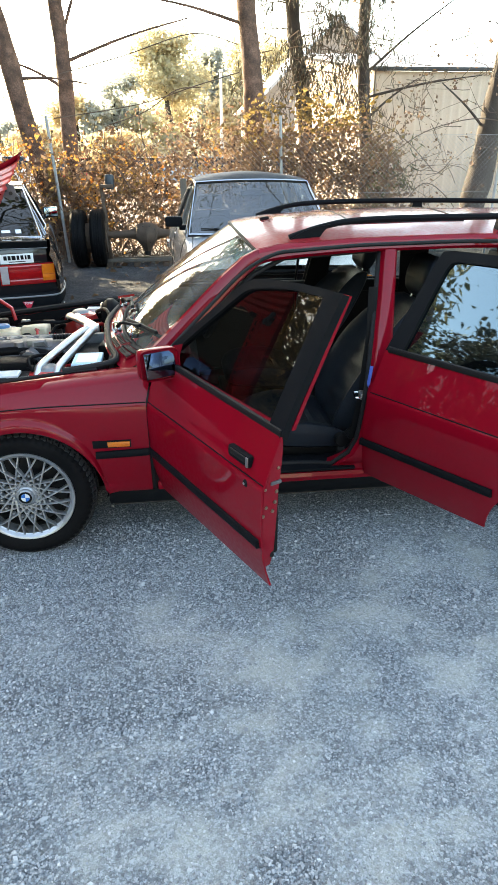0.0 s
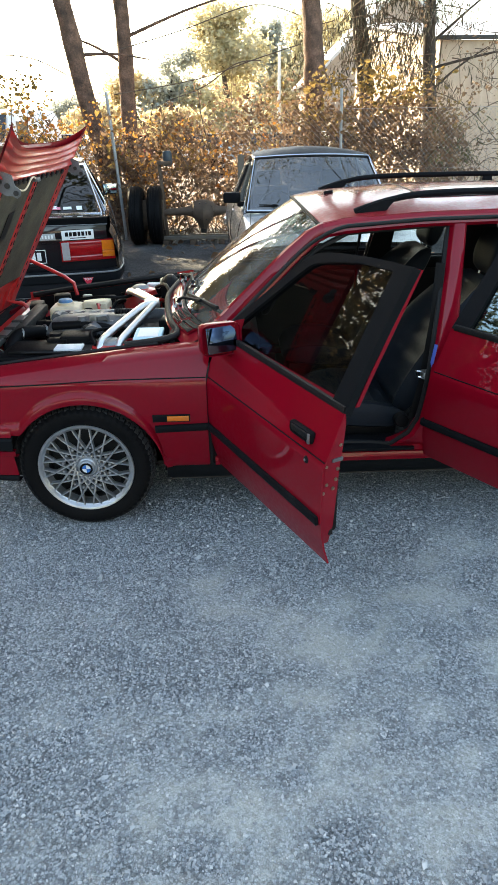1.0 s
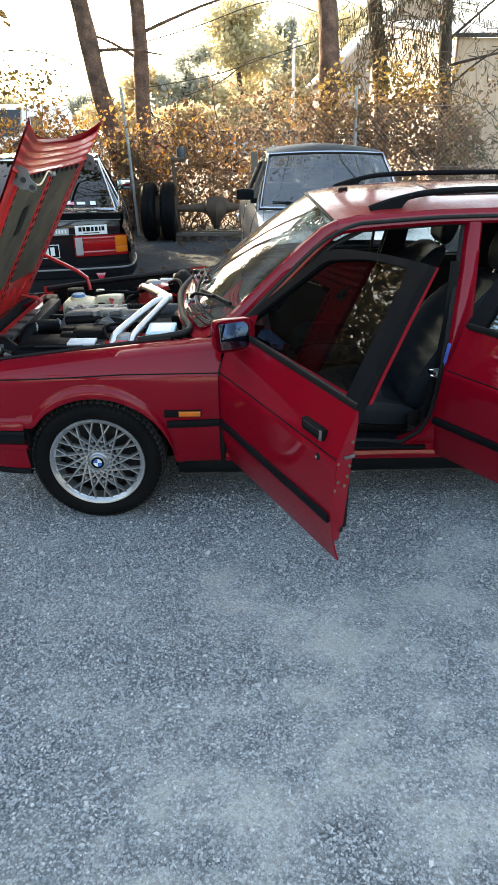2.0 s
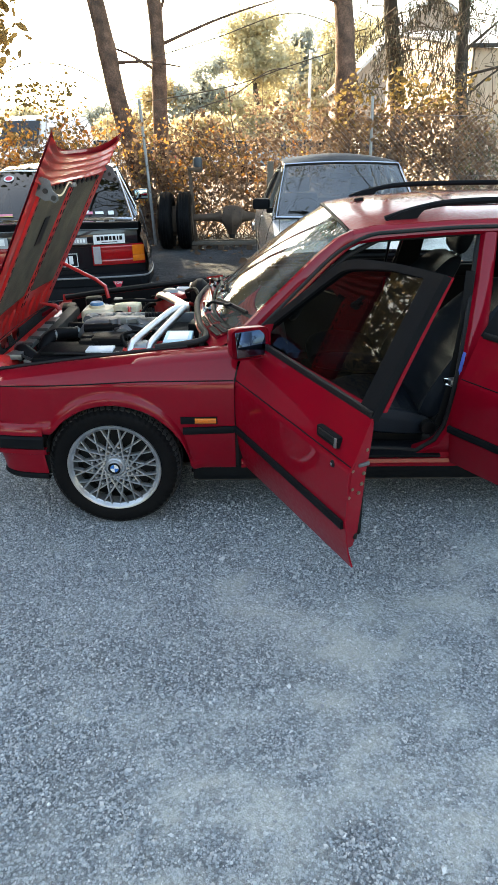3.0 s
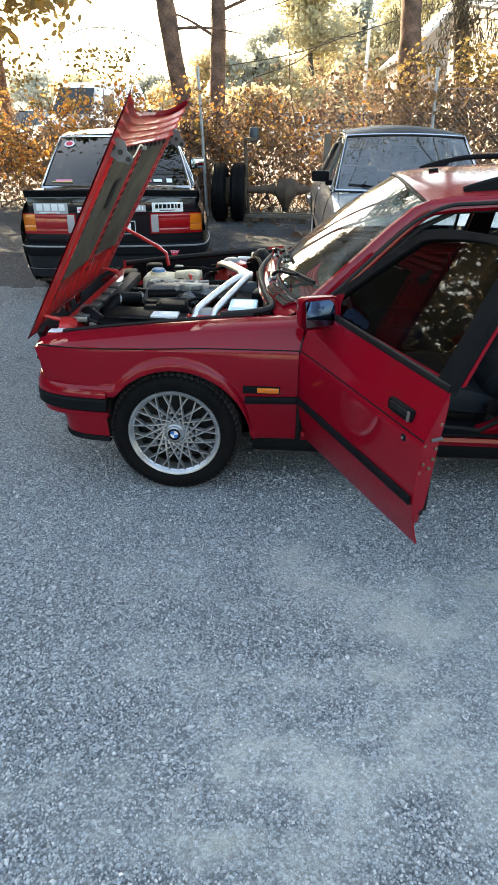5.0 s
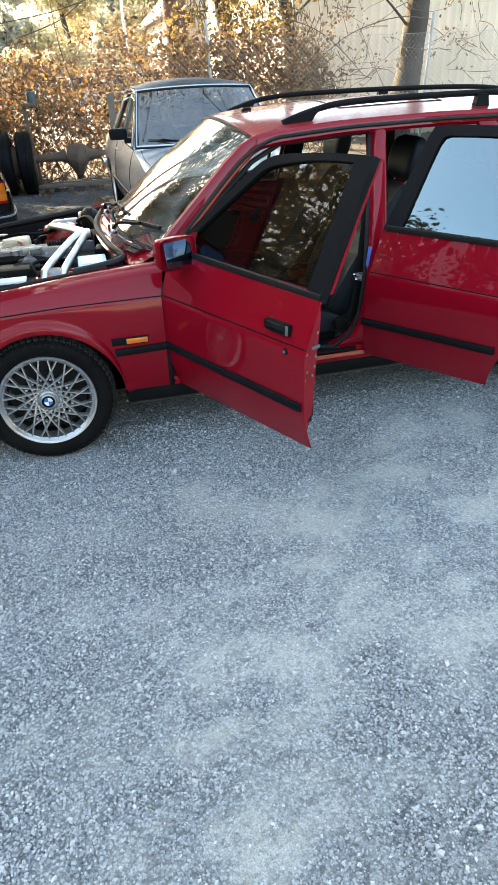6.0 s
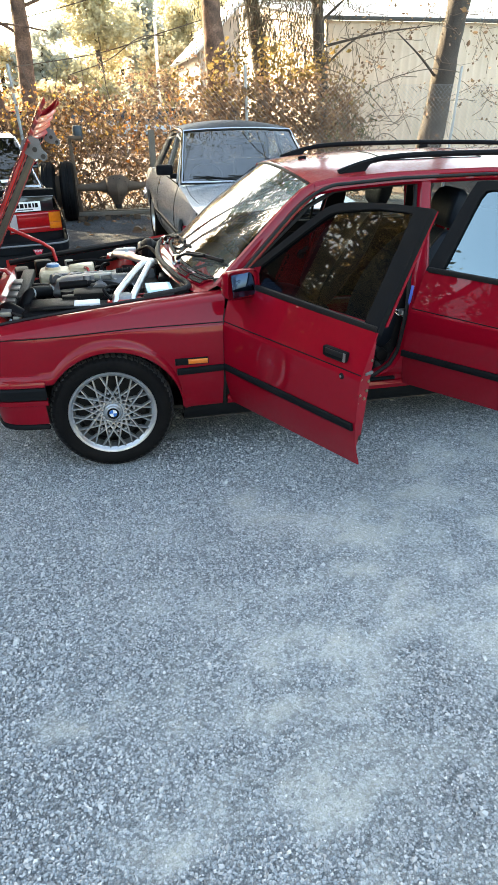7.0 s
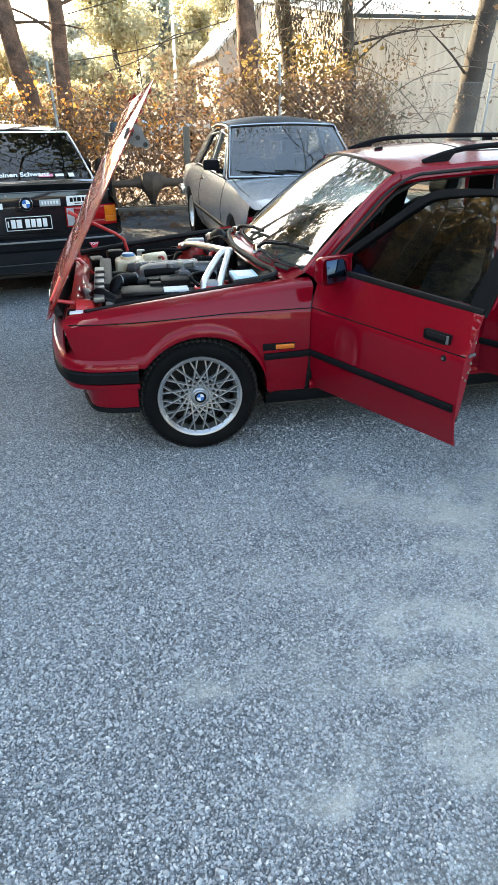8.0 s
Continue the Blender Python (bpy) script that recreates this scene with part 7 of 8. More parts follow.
part("bonnet", sheet(deck(steps(-0.56, 0.70, 12), lambda x: s_side(x, interp(x, S_TOP)), lambda x: interp(x, S_TOP), lambda x: 0.032 + 0.0 * x)), SILVER, coupe)
part("bonnet_gap", bm_tube([(-0.50, 0.66, 0.866), (0.0, 0.70, 0.828), (0.68, 0.66, 0.745)], 0.003, 6), RUBBER, coupe)
part("bonnet_gap", bm_tube([(-0.50, -0.66, 0.866), (0.0, -0.70, 0.828), (0.68, -0.66, 0.745)], 0.003, 6), RUBBER, coupe)
part("nose", sheet([[(x, y, z) for y in steps(-0.70, 0.70, 12)] for x, z in ((0.70, 0.735), (0.725, 0.72), (0.715, 0.70), (0.68, 0.69), (0.66, 0.55), (0.70, 0.50))]), DARK, coupe)
part("front_bumper", bm_box((0.78, 0, 0.47), (0.14, 1.56, 0.13), 0.03), PLASTIC, coupe)
part("rear_bumper", bm_box((-3.45, 0, 0.50), (0.16, 1.58, 0.11), 0.03), CHROME, coupe)
for s in (1, -1):
    part("bumper_end", bm_box((-3.22, s * 0.80, 0.50), (0.42, 0.06, 0.10), 0.02), CHROME, coupe)
part("boot", sheet(deck(steps(-3.38, -2.5, 8), lambda x: s_side(x, interp(x, S_TOP)), lambda x: interp(x, S_TOP), lambda x: 0.03)), SILVER, coupe)
part("tail_panel", sheet([[(x, y, z) for y in steps(-0.70, 0.70, 8)] for x, z in ((-3.38, 0.80), (-3.42, 0.76), (-3.42, 0.45), (-3.36, 0.28))]), SILVER, coupe)
roof = deck([-1.00, -1.02, -1.06, -1.12] + steps(-1.2, -1.9, 6) + [-1.98, -2.03], lambda x: interp(x, [(-2.03, 0.555), (-1.3, 0.575), (-1.0, 0.572)]), lambda x: interp(x, [(-2.03, 1.315), (-1.9, 1.345), (-1.5, 1.365), (-1.12, 1.355), (-1.02, 1.334), (-1.0, 1.322)]), lambda x: interp(x, [(-2.03, 0.040), (-1.85, 0.060), (-1.2, 0.060), (-1.0, 0.030)]))
part("roof", sheet(roof, 0.02), VINYL, coupe, "black vinyl roof")


def ws(f, v):
    return Vector((-0.52 - 0.49 * f + 0.07 * (1 - v * v), (0.695 - 0.122 * f) * v, 0.880 + 0.445 * f + 0.012 * math.sin(math.pi * f) + 0.022 * (1 - v * v) * f))


w_ = part("windscreen", sheet([[ws(f, v) for v in steps(-0.97, 0.97, 12)] for f in steps(0.03, 0.97, 8)]), SCREEN_D, coupe, "dusty windscreen mirroring trees")
w_.visible_shadow = False
loop = [ws(0, v) for v in steps(-1, 1, 10)] + [ws(f, 1) for f in steps(0.1, 0.9, 6)] + [ws(1, v) for v in steps(1, -1, 10)] + [ws(f, -1) for f in steps(0.9, 0, 7)]
part("windscreen_seal", bm_tube(loop, 0.013, 8), RUBBER, w_)
part("windscreen_trim", bm_tube([p + Vector((0.004, 0, 0.010)) for p in loop], 0.010, 6), CHROME, w_)
part("rear_window", sheet([[(-2.02 - 0.52 * f, (0.53 + 0.10 * f) * v, 1.285 - 0.40 * f) for v in steps(-1, 1, 6)] for f in steps(0, 1, 3)]), GLASS, coupe).visible_shadow = False
for y0, y1 in ((0.30, -0.20), (-0.15, -0.52)):
    a = Vector((-0.44, y0, 0.905))
    wp = part("wiper", bm_tube([a, ws(0.06, (y0 * 0.5 + y1 * 0.5) / 0.68) + Vector((0.02, 0, 0.012)), ws(0.10, (y0 * 0.2 + y1 * 0.8) / 0.68) + Vector((0.02, 0, 0.012))], 0.007, 6), PLASTIC, coupe)
    part("wiper_blade", bm_tube([ws(0.05, y0 * 0.8 / 0.68) + Vector((0.012, 0, 0.006)), ws(0.11, y1 * 1.1 / 0.68) + Vector((0.012, 0, 0.006))], 0.006, 6), RUBBER, wp)
for k in range(14):
    part("air_slot", bm_box((-0.40, -0.30 + 0.035 * k, 0.895), (0.02, 0.018, 0.004), 0.001), RUBBER, coupe)
part("dashboard", bm_box((-0.72, 0, 0.80), (0.36, 1.26, 0.16), 0.05), TRIM_IN, coupe)
part("steering_wheel", bm_turn([(0.175, -0.010), (0.188, -0.013), (0.20, 0), (0.188, 0.013), (0.175, 0.01)], "x", 32, pose(-1.02, -0.36, 0.86, 0, 22, 0), closed=True), LEATHER, coupe)
part("rear_view_mirror", bm_box((-1.03, 0.0, 1.225), (0.03, 0.22, 0.06), 0.012), PLASTIC, coupe)
for y in (0.36, -0.36):
    st = part("front_seat", bm_box((-1.40, y, 0.42), (0.50, 0.48, 0.16), 0.05), TRIM_IN, coupe)
    part("backrest", bm_box((-1.68, y, 0.74), (0.14, 0.46, 0.56), 0.05, pose(0, 0, 0, 0, -16, 0)), TRIM_IN, st)
    part("headrest", bm_box((-1.76, y, 1.10), (0.09, 0.28, 0.16), 0.04), TRIM_IN, st)
part("rear_bench", bm_box((-2.35, 0, 0.62), (0.16, 1.2, 0.60), 0.05), TRIM_IN, coupe)
part("cabin_floor", bm_box((-1.4, 0, 0.27), (2.3, 1.34, 0.05), 0.01), CARPET, coupe)



part("underbody", bm_box((-1.35, 0, 0.21), (3.9, 1.40, 0.03), 0.01), GREASE, coupe)
part("underbody", bm_box((1.2, 0, 0.21), (3.9, 1.40, 0.03), 0.01), GREASE, saloon)
# ---------- plants ----------
def leaf_material(name, colours, trans=0.45, rough=0.6):
    """Leaves whose colour differs from leaf to leaf."""
    m, t, b, out = nodes_of(name)
    n, l = t.nodes, t.links
    geo = n.new("ShaderNodeNewGeometry")
    ramp = n.new("ShaderNodeValToRGB")
    e = ramp.color_ramp.elements
    e[0].color = (*colours[0], 1)
    e[1].color = (*colours[-1], 1)
    for i, c in enumerate(colours[1:-1]):
        e.new((i + 1) / (len(colours) - 1)).color = (*c, 1)
    l.new(geo.outputs["Random Per Island"], ramp.inputs[0])
    l.new(ramp.outputs[0], b.inputs["Base Color"])
    b.inputs["Roughness"].default_value = rough
    tr = n.new("ShaderNodeBsdfTranslucent")
    l.new(ramp.outputs[0], tr.inputs[0])
    mix = n.new("ShaderNodeMixShader")
    mix.inputs[0].default_value = trans
    l.new(b.outputs[0], mix.inputs[1])
    l.new(tr.outputs[0], mix.inputs[2])
    l.new(mix.outputs[0], out.inputs["Surface"])
    return m


ORANGE = leaf_material("autumn_orange_leaves", [(0.36, 0.12, 0.03), (0.54, 0.25, 0.06), (0.62, 0.40, 0.12), (0.42, 0.21, 0.08), (0.58, 0.30, 0.06)], 0.52)
BROWN = leaf_material("autumn_brown_leaves", [(0.14, 0.085, 0.06), (0.20, 0.128, 0.085), (0.26, 0.168, 0.108), (0.18, 0.115, 0.078), (0.23, 0.155, 0.105), (0.28, 0.175, 0.095)], 0.42)
YGREEN = leaf_material("yellow_green_leaves", [(0.19, 0.13, 0.05), (0.27, 0.19, 0.075), (0.17, 0.125, 0.055), (0.29, 0.185, 0.06)], 0.55)
STRAW = leaf_material("dry_straw", [(0.42, 0.32, 0.16), (0.60, 0.47, 0.25), (0.34, 0.25, 0.12), (0.66, 0.53, 0.30)], 0.7)
OLIVE = leaf_material("olive_leaves", [(0.05, 0.06, 0.025), (0.10, 0.11, 0.05), (0.16, 0.15, 0.07)], 0.35)
NEEDLE = leaf_material("dark_needles", [(0.04, 0.042, 0.03), (0.08, 0.072, 0.05), (0.12, 0.095, 0.07)], 0.25)
# distant leaves are paled: the haze of distance is in their colour
FARLEAF = leaf_material("hazed_gum_leaves", [(0.52, 0.47, 0.31), (0.61, 0.54, 0.35), (0.47, 0.43, 0.30)], 0.55)
FARDARK = leaf_material("hazed_pine_leaves", [(0.38, 0.40, 0.36), (0.48, 0.49, 0.43), (0.43, 0.44, 0.40)], 0.5)
FARGOLD = leaf_material("hazed_golden_leaves", [(0.62, 0.50, 0.30), (0.66, 0.55, 0.35), (0.58, 0.46, 0.27)], 0.45)
BARK = mat("rough_bark", (0.165, 0.095, 0.068), 0.95, 0, 0.7, 9, 46, bump=1.0, bscale=26, dirt=(0.035, 0.024, 0.02), dirt_amount=0.8)
BARK2 = mat("grey_bark", (0.066, 0.052, 0.044), 0.95, 0, 0.4, 5, 50, bump=0.8, bscale=34, dirt=(0.05, 0.042, 0.036), dirt_amount=0.6)
TWIG = mat("twigs", (0.13, 0.092, 0.07), 0.9, 0, 0.4, 6, 50)


def leaves(name, material, points, size, rng, parent=None, label="", droop=0.0, slim=0.55, fold=0.35):
    """Folded leaves at the points, turned at random; one mesh of many."""
    pts = np.asarray(points, float)
    n = len(pts)
    a = rng.normal(size=(n, 3))
    a[:, 2] = a[:, 2] * 0.7 - droop
    a /= np.linalg.norm(a, axis=1, keepdims=True)
    b = np.cross(a, rng.normal(size=(n, 3)))
    b /= np.linalg.norm(b, axis=1, keepdims=True)
    c = np.cross(a, b)
    s = (size * rng.lognormal(0, 0.3, n))[:, None]
    v = np.stack([pts, pts + a * s * 0.35 + b * s * slim * 0.5 + c * s * fold * 0.3, pts + a * s * 0.7 + b * s * slim * 0.42 + c * s * fold * 0.25, pts + a * s,
                  pts + a * s * 0.7 - b * s * slim * 0.42 + c * s * fold * 0.25, pts + a * s * 0.35 - b * s * slim * 0.5 + c * s * fold * 0.3], 1).reshape(-1, 3)
    k = np.arange(n)[:, None] * 6
    f = np.concatenate([k + (0, 1, 2), k + (0, 2, 3), k + (0, 3, 4), k + (0, 4, 5)])
    me = bpy.data.meshes.new(name)
    me.from_pydata(v.tolist(), [], f.tolist())
    me.materials.append(material)
    ob = new(name, me)
    if parent is not None:
        ob.parent = parent
    if label:
        ob["label"] = label
    ob["kind"] = "stuff"
    return ob


def clumps(rng, centres, n, spread):
    """n points about each centre."""
    out = []
    for c in centres:
        out.append(np.asarray(c) + rng.normal(size=(n, 3)) * spread)
    return np.concatenate(out)


def build_hedge():
    rng = np.random.default_rng(21)
    hedge = thing("hedge", pose(0, 8.8, 0.02), "overgrown autumn vine hedge on a wire fence", "hedge", kind="stuff")
    inv = Matrix.Translation((0, -8.8, -0.02))
    def top(x):
        return 2.05 + 0.16 * math.sin(x * 1.7) + 0.10 * math.sin(x * 4.1 + 1) - 0.18 / (1 + math.exp((x + 1.6) * 4))
    groups = {"o": [], "b": [], "y": []}
    for _ in range(1750):
        x = rng.uniform(-12.5, 4.7)
        thin = 1.0 if x < 3.4 else max(0.0, 1 - (x - 3.4) / 1.3)
        if rng.random() > thin:
            continue
        z = rng.uniform(0.10, 1) ** 0.75 * top(x) * rng.uniform(0.85, 1.06)
        y = 8.75 + rng.normal() * 0.24
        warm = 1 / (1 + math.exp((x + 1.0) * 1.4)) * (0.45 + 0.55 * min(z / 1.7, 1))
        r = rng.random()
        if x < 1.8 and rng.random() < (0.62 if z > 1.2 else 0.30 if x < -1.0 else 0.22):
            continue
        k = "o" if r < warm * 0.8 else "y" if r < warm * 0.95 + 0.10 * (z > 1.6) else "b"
        groups[k].append((x, y - 8.8, z - 0.02))
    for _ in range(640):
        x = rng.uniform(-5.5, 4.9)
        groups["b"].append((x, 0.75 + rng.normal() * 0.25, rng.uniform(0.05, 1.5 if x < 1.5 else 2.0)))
    for x0, z0, n in ((2.8, 2.05, 10), (3.4, 2.15, 14), (3.0, 2.3, 5), (2.5, 1.75, 6), (-2.6, 2.15, 10), (-4.2, 2.2, 12), (-4.1, 2.9, 9), (-4.6, 3.5, 10), (-4.0, 3.9, 7)):
        for _ in range(n):
            groups["y"].append((x0 + rng.normal() * 0.30, rng.normal() * 0.15, z0 + rng.normal() * 0.16))
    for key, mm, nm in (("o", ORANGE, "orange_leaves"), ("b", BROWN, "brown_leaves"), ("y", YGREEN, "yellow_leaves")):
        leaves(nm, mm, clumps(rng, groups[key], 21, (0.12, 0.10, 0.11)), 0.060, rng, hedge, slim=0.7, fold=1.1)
    bm = bmesh.new()
    for _ in range(800):
        x = rng.uniform(-7, 4.6)
        y, z = rng.normal() * 0.18, 0.02
        p = [Vector((x, y, z if rng.random() < 0.5 else rng.uniform(0.2, 1.3)))]
        d = Vector((rng.normal() * 0.5, rng.normal() * 0.15, rng.uniform(0.4, 1)))
        for _k in range(5):
            d = d + Vector((rng.normal() * 0.45, rng.normal() * 0.2, rng.normal() * 0.3 + 0.05))
            p.append(p[-1] + d.normalized() * rng.uniform(0.14, 0.34))
        r = rng.uniform(0.004, 0.011)
        tube(bm, p, [r * (1 - 0.13 * i) for i in range(6)], 4, caps=False)
    part("twigs", bm, TWIG, hedge)["kind"] = "stuff"
    # long arching shoots above the hedge
    bm = bmesh.new()
    shoots = [[(-1.0, 0, 2.1), (0.3, 0.1, 2.30), (1.2, 0.0, 2.55), (1.9, 0.1, 2.75)], [(-3.6, 0, 2.3), (-2.9, 0.05, 2.62), (-2.2, 0, 2.60), (-1.7, 0, 2.38)], [(-0.9, 0.5, 2.75), (0.1, 0.5, 3.0), (1.2, 0.4, 3.30), (1.9, 0.3, 3.15)],
              [(-0.2, 0, 2.0), (0.4, 0.1, 2.2), (0.9, 0.1, 2.5), (1.3, 0.2, 2.55)], [(3.3, 0.1, 2.0), (3.9, 0.0, 2.1), (4.6, 0.1, 1.85), (5.2, 0, 1.3)], [(4.4, 0.2, 1.5), (5.0, 0.1, 1.9), (5.8, 0.1, 2.1), (6.4, 0, 2.05)], [(4.7, 0.3, 0.6), (5.1, 0.2, 1.1), (5.5, 0.1, 0.9), (5.9, 0.0, 0.4)]]
    for s in shoots:
        tube(bm, smooth_path(s, 5), 0.008, 5, caps=False)
    part("shoots", bm, TWIG, hedge)["kind"] = "stuff"


build_hedge()


def build_side_hedge():
    """The overgrown boundary that closes the yard on the nose side of the cars."""
    rng = np.random.default_rng(22)
    h = thing("hedge", pose(-9.0, 1.0, 0.0), "overgrown dry hedge along the yard's end", "hedge", kind="stuff")
    def tall(y):
        return 3.2 + 0.5 * math.sin(y * 2.3) + 4.2 / (1 + math.exp(-(y - 0.2) * 6.0))
    pts = []
    while len(pts) < 3000:
        y, f = rng.uniform(-9, 8), rng.random() ** 0.85
        pts.append((rng.normal() * 0.5, y, 0.1 + tall(y) * f))
    pts.sort(key=lambda p: p[2] + rng.normal() * 1.3)
    # dark leaves and an unseen core, added to keep sky out of the mirrored hedge
    leaves("dark_leaves", OLIVE, clumps(rng, [(a - 0.7, b, c) for a, b, c in pts[::3] if c < 3.5 or b < 2.5], 20, (0.2, 0.3, 0.26)), 0.12, rng, h, slim=0.5)
    rows = [[(-1.5 + 0.5 * noise.noise((y * 1.3, f * 4, 2.2)), y, min(tall(y), 3.3 if y > 2.4 else 9) * f * (0.92 + 0.10 * noise.noise((y * 2.1, f, 5)))) for f in steps(0, 1, 12)] for y in steps(-9.5, 8.5, 60)]
    part("sky_blocking_core", sheet(rows, 0.5), TWIG, h)["kind"] = "stuff"
    leaves("straw_leaves", STRAW, clumps(rng, [q for q in pts[500:] if q[1] > 2.2 or rng.random() < 0.5], 15, (0.2, 0.24, 0.2)), 0.27, rng, h, slim=0.22)
    bm = bmesh.new()
    for _ in range(380):
        p = [Vector((rng.normal() * 0.4, rng.uniform(-9, 8), rng.uniform(0, 3.6)))]
        for _k in range(4):
            p.append(p[-1] + Vector((rng.normal() * 0.12, rng.normal() * 0.25, rng.uniform(-0.02, 0.3))))
        tube(bm, p, [0.011 - 0.002 * i for i in range(5)], 4, caps=False)
    part("twigs", bm, TWIG, h)["kind"] = "stuff"


build_side_hedge()


def limb(bm, a, d, length, r, rng, depth, ends):
    """A crooked limb that forks; notes its ends."""
    pts = [Vector(a)]
    d = Vector(d).normalized()
    for _ in range(4):
        d = (d + Vector(rng.normal(size=3)) * 0.18).normalized()
        pts.append(pts[-1] + d * length / 4)
    tube(bm, pts, [r * (1 - 0.16 * i) for i in range(5)], 6, caps=False)
    ends.append(pts[-1])
    ends.append(pts[2])
    if depth:
        for _ in range(2):
            limb(bm, pts[rng.integers(2, 5)], d + Vector(rng.normal(size=3)) * 0.7, length * 0.62, r * 0.5, rng, depth - 1, ends)


def tree(low, high, r, crown_z, spread, height, seed, material, bark, n_clump, leaf, label, bare=()):
    """A tapered trunk through two points, limbs and a crown that begins above crown_z."""
    rng = np.random.default_rng(seed)
    low, high = Vector(low), Vector(high)
    d = (high - low) / (high.z - low.z)
    base = low - d * (low.z - 0.0)
    t = thing("tree", Matrix.Translation(base), label, "tree")
    bm = bmesh.new()
    pts, rs = [], []
    for k in range(15):
        z = height * k / 14
        pts.append(d * z + Vector((0.03 * math.sin(z * 1.9 + seed), 0.03 * math.cos(z * 1.3), 0)))
        rs.append(r * (1.28 if k == 0 else 1.08 if k == 1 else 1.0) * (1 - 0.6 * max(z - 1.5, 0) / height))
    vs = tube(bm, smooth_path(pts, 3), [rs[min(i // 3, 14)] * (1 + 0.05 * rng.normal()) for i in range(43)], 14)
    for ring in vs:
        for v in ring:
            v.co += Vector(rng.normal(size=3)) * r * 0.045
    part("trunk", bm, bark, t)
    bm, ends = bmesh.new(), []
    z = crown_z
    while z < height * 0.97:
        a = rng.uniform(0, 6.28)
        limb(bm, d * z, (math.cos(a), math.sin(a), 0.35), spread * rng.uniform(0.6, 1.0), r * 0.32, rng, 1, ends)
        z += height * 0.045
    for z0, dx, dy, dz, ln in bare:
        tube(bm, smooth_path([d * z0, d * z0 + Vector((dx, dy, dz)) * ln * 0.5 + Vector((0, 0, 0.05)), d * z0 + Vector((dx, dy, dz)) * ln], 5), [0.030 - 0.0022 * i for i in range(11)], 5, caps=False)
    part("branchwork", bm, bark, t)["kind"] = "stuff"
    if n_clump:
        ends = [e for e in ends if e.z > crown_z - 0.2]
        p = clumps(rng, [tuple(e) for e in ends], n_clump, (0.42, 0.42, 0.36))
        p = p[p[:, 2] > crown_z - 0.35]
        leaves("crown", material, p, leaf, rng, t)
    return t


# the row behind the fence; their crowns stand above the view
tree((-1.538, 9.4, 2.244), (-1.776, 9.4, 3.399), 0.150, 4.8, 2.9, 11.0, 1, OLIVE, BARK, 34, 0.22, "tall leaning tree with rough brown bark", ((2.7, 0.9, 0.0, -0.05, 1.3),))
tree((-0.90, 9.7, 2.24), (-0.91, 9.7, 3.09), 0.128, 4.9, 2.8, 10.5, 2, OLIVE, BARK, 34, 0.22, "tall straight tree with rough brown bark", ((2.95, 0.95, 0.0, 0.30, 2.2), (3.2, 0.35, 0.1, 0.8, 1.8), (2.6, -0.8, 0, 0.35, 1.2)))
tree((2.19, 9.6, 2.25), (2.15, 9.6, 3.06), 0.172, 5.2, 2.6, 11.0, 3, OLIVE, BARK, 36, 0.22, "thick tree with rough brown bark", ((3.5, -0.95, 0, 0.2, 2.0),))
tree((3.40, 11.5, 2.6), (3.30, 11.5, 3.4), 0.150, 5.4, 1.7, 9.0, 4, NEEDLE, BARK2, 60, 0.16, "dark she-oak behind the fence")
tree((4.74, 11.4, 1.4), (4.60, 11.4, 3.4), 0.125, 5.4, 1.6, 9.0, 5, NEEDLE, BARK2, 60, 0.16, "slim she-oak behind the fence", ((2.2, 0.7, 0, 0.5, 1.5), (3.0, 0.8, 0, 0.6, 2.2), (2.6, 0.9, -0.2, 0.15, 2.4)))
tree((6.47, 9.8, 1.1), (6.72, 9.8, 3.0), 0.215, 5.2, 1.7, 9.0, 6, OLIVE, BARK2, 60, 0.16, "leaning tree beside the shed", ((1.9, -0.7, -0.2, 0.5, 1.6),))
# added, mostly out of view, to keep the sun off the cars and yard
for k, (x, y, low, leaf, dens) in enumerate(((-5.9, 10.3, 2.7, YGREEN, 180), (-7.9, 10.7, 5.2, YGREEN, 330), (-9.7, 10.3, 3.6, OLIVE, 200))):
    tree((x, y, 1), (x + 0.1, y, 3), 0.16, low, 2.6, 10.5 + (k % 3), 20 + k, leaf, BARK, dens, 0.15 if x > -6 else 0.27, "tall leafy tree added behind the fence for shade")

# out of view, added to take sun patches off the ground by the axle
tree((-7.3, 16.0, 1), (-7.3, 16.0, 3), 0.14, 5.3, 2.0, 9.8, 31, YGREEN, BARK, 110, 0.16, "unseen yellowing tree added to shade the ground")


def build_overhang():
    """Limbs of the row that reach out over the parked cars, high above them."""
    rng = np.random.default_rng(17)
    t = thing("overhanging_branches", pose(1.2, 7.5, 6.0), "leafy limbs hanging high over the parked cars", "branches", kind="stuff")
    bm, ends = bmesh.new(), []
    for x in (-1.8, -0.2, 1.0, 2.4, 3.8):
        limb(bm, (x, 1.9, 0.2), (rng.normal() * 0.3, -1.0, 0.25), 4.6, 0.06, rng, 2, ends)
    part("limbs", bm, BARK2, t)["kind"] = "stuff"
    leaves("leaf_sprays", OLIVE, clumps(rng, [tuple(e) for e in ends], 130, (0.42, 0.42, 0.34)), 0.06, rng, t, slim=0.35)


build_overhang()


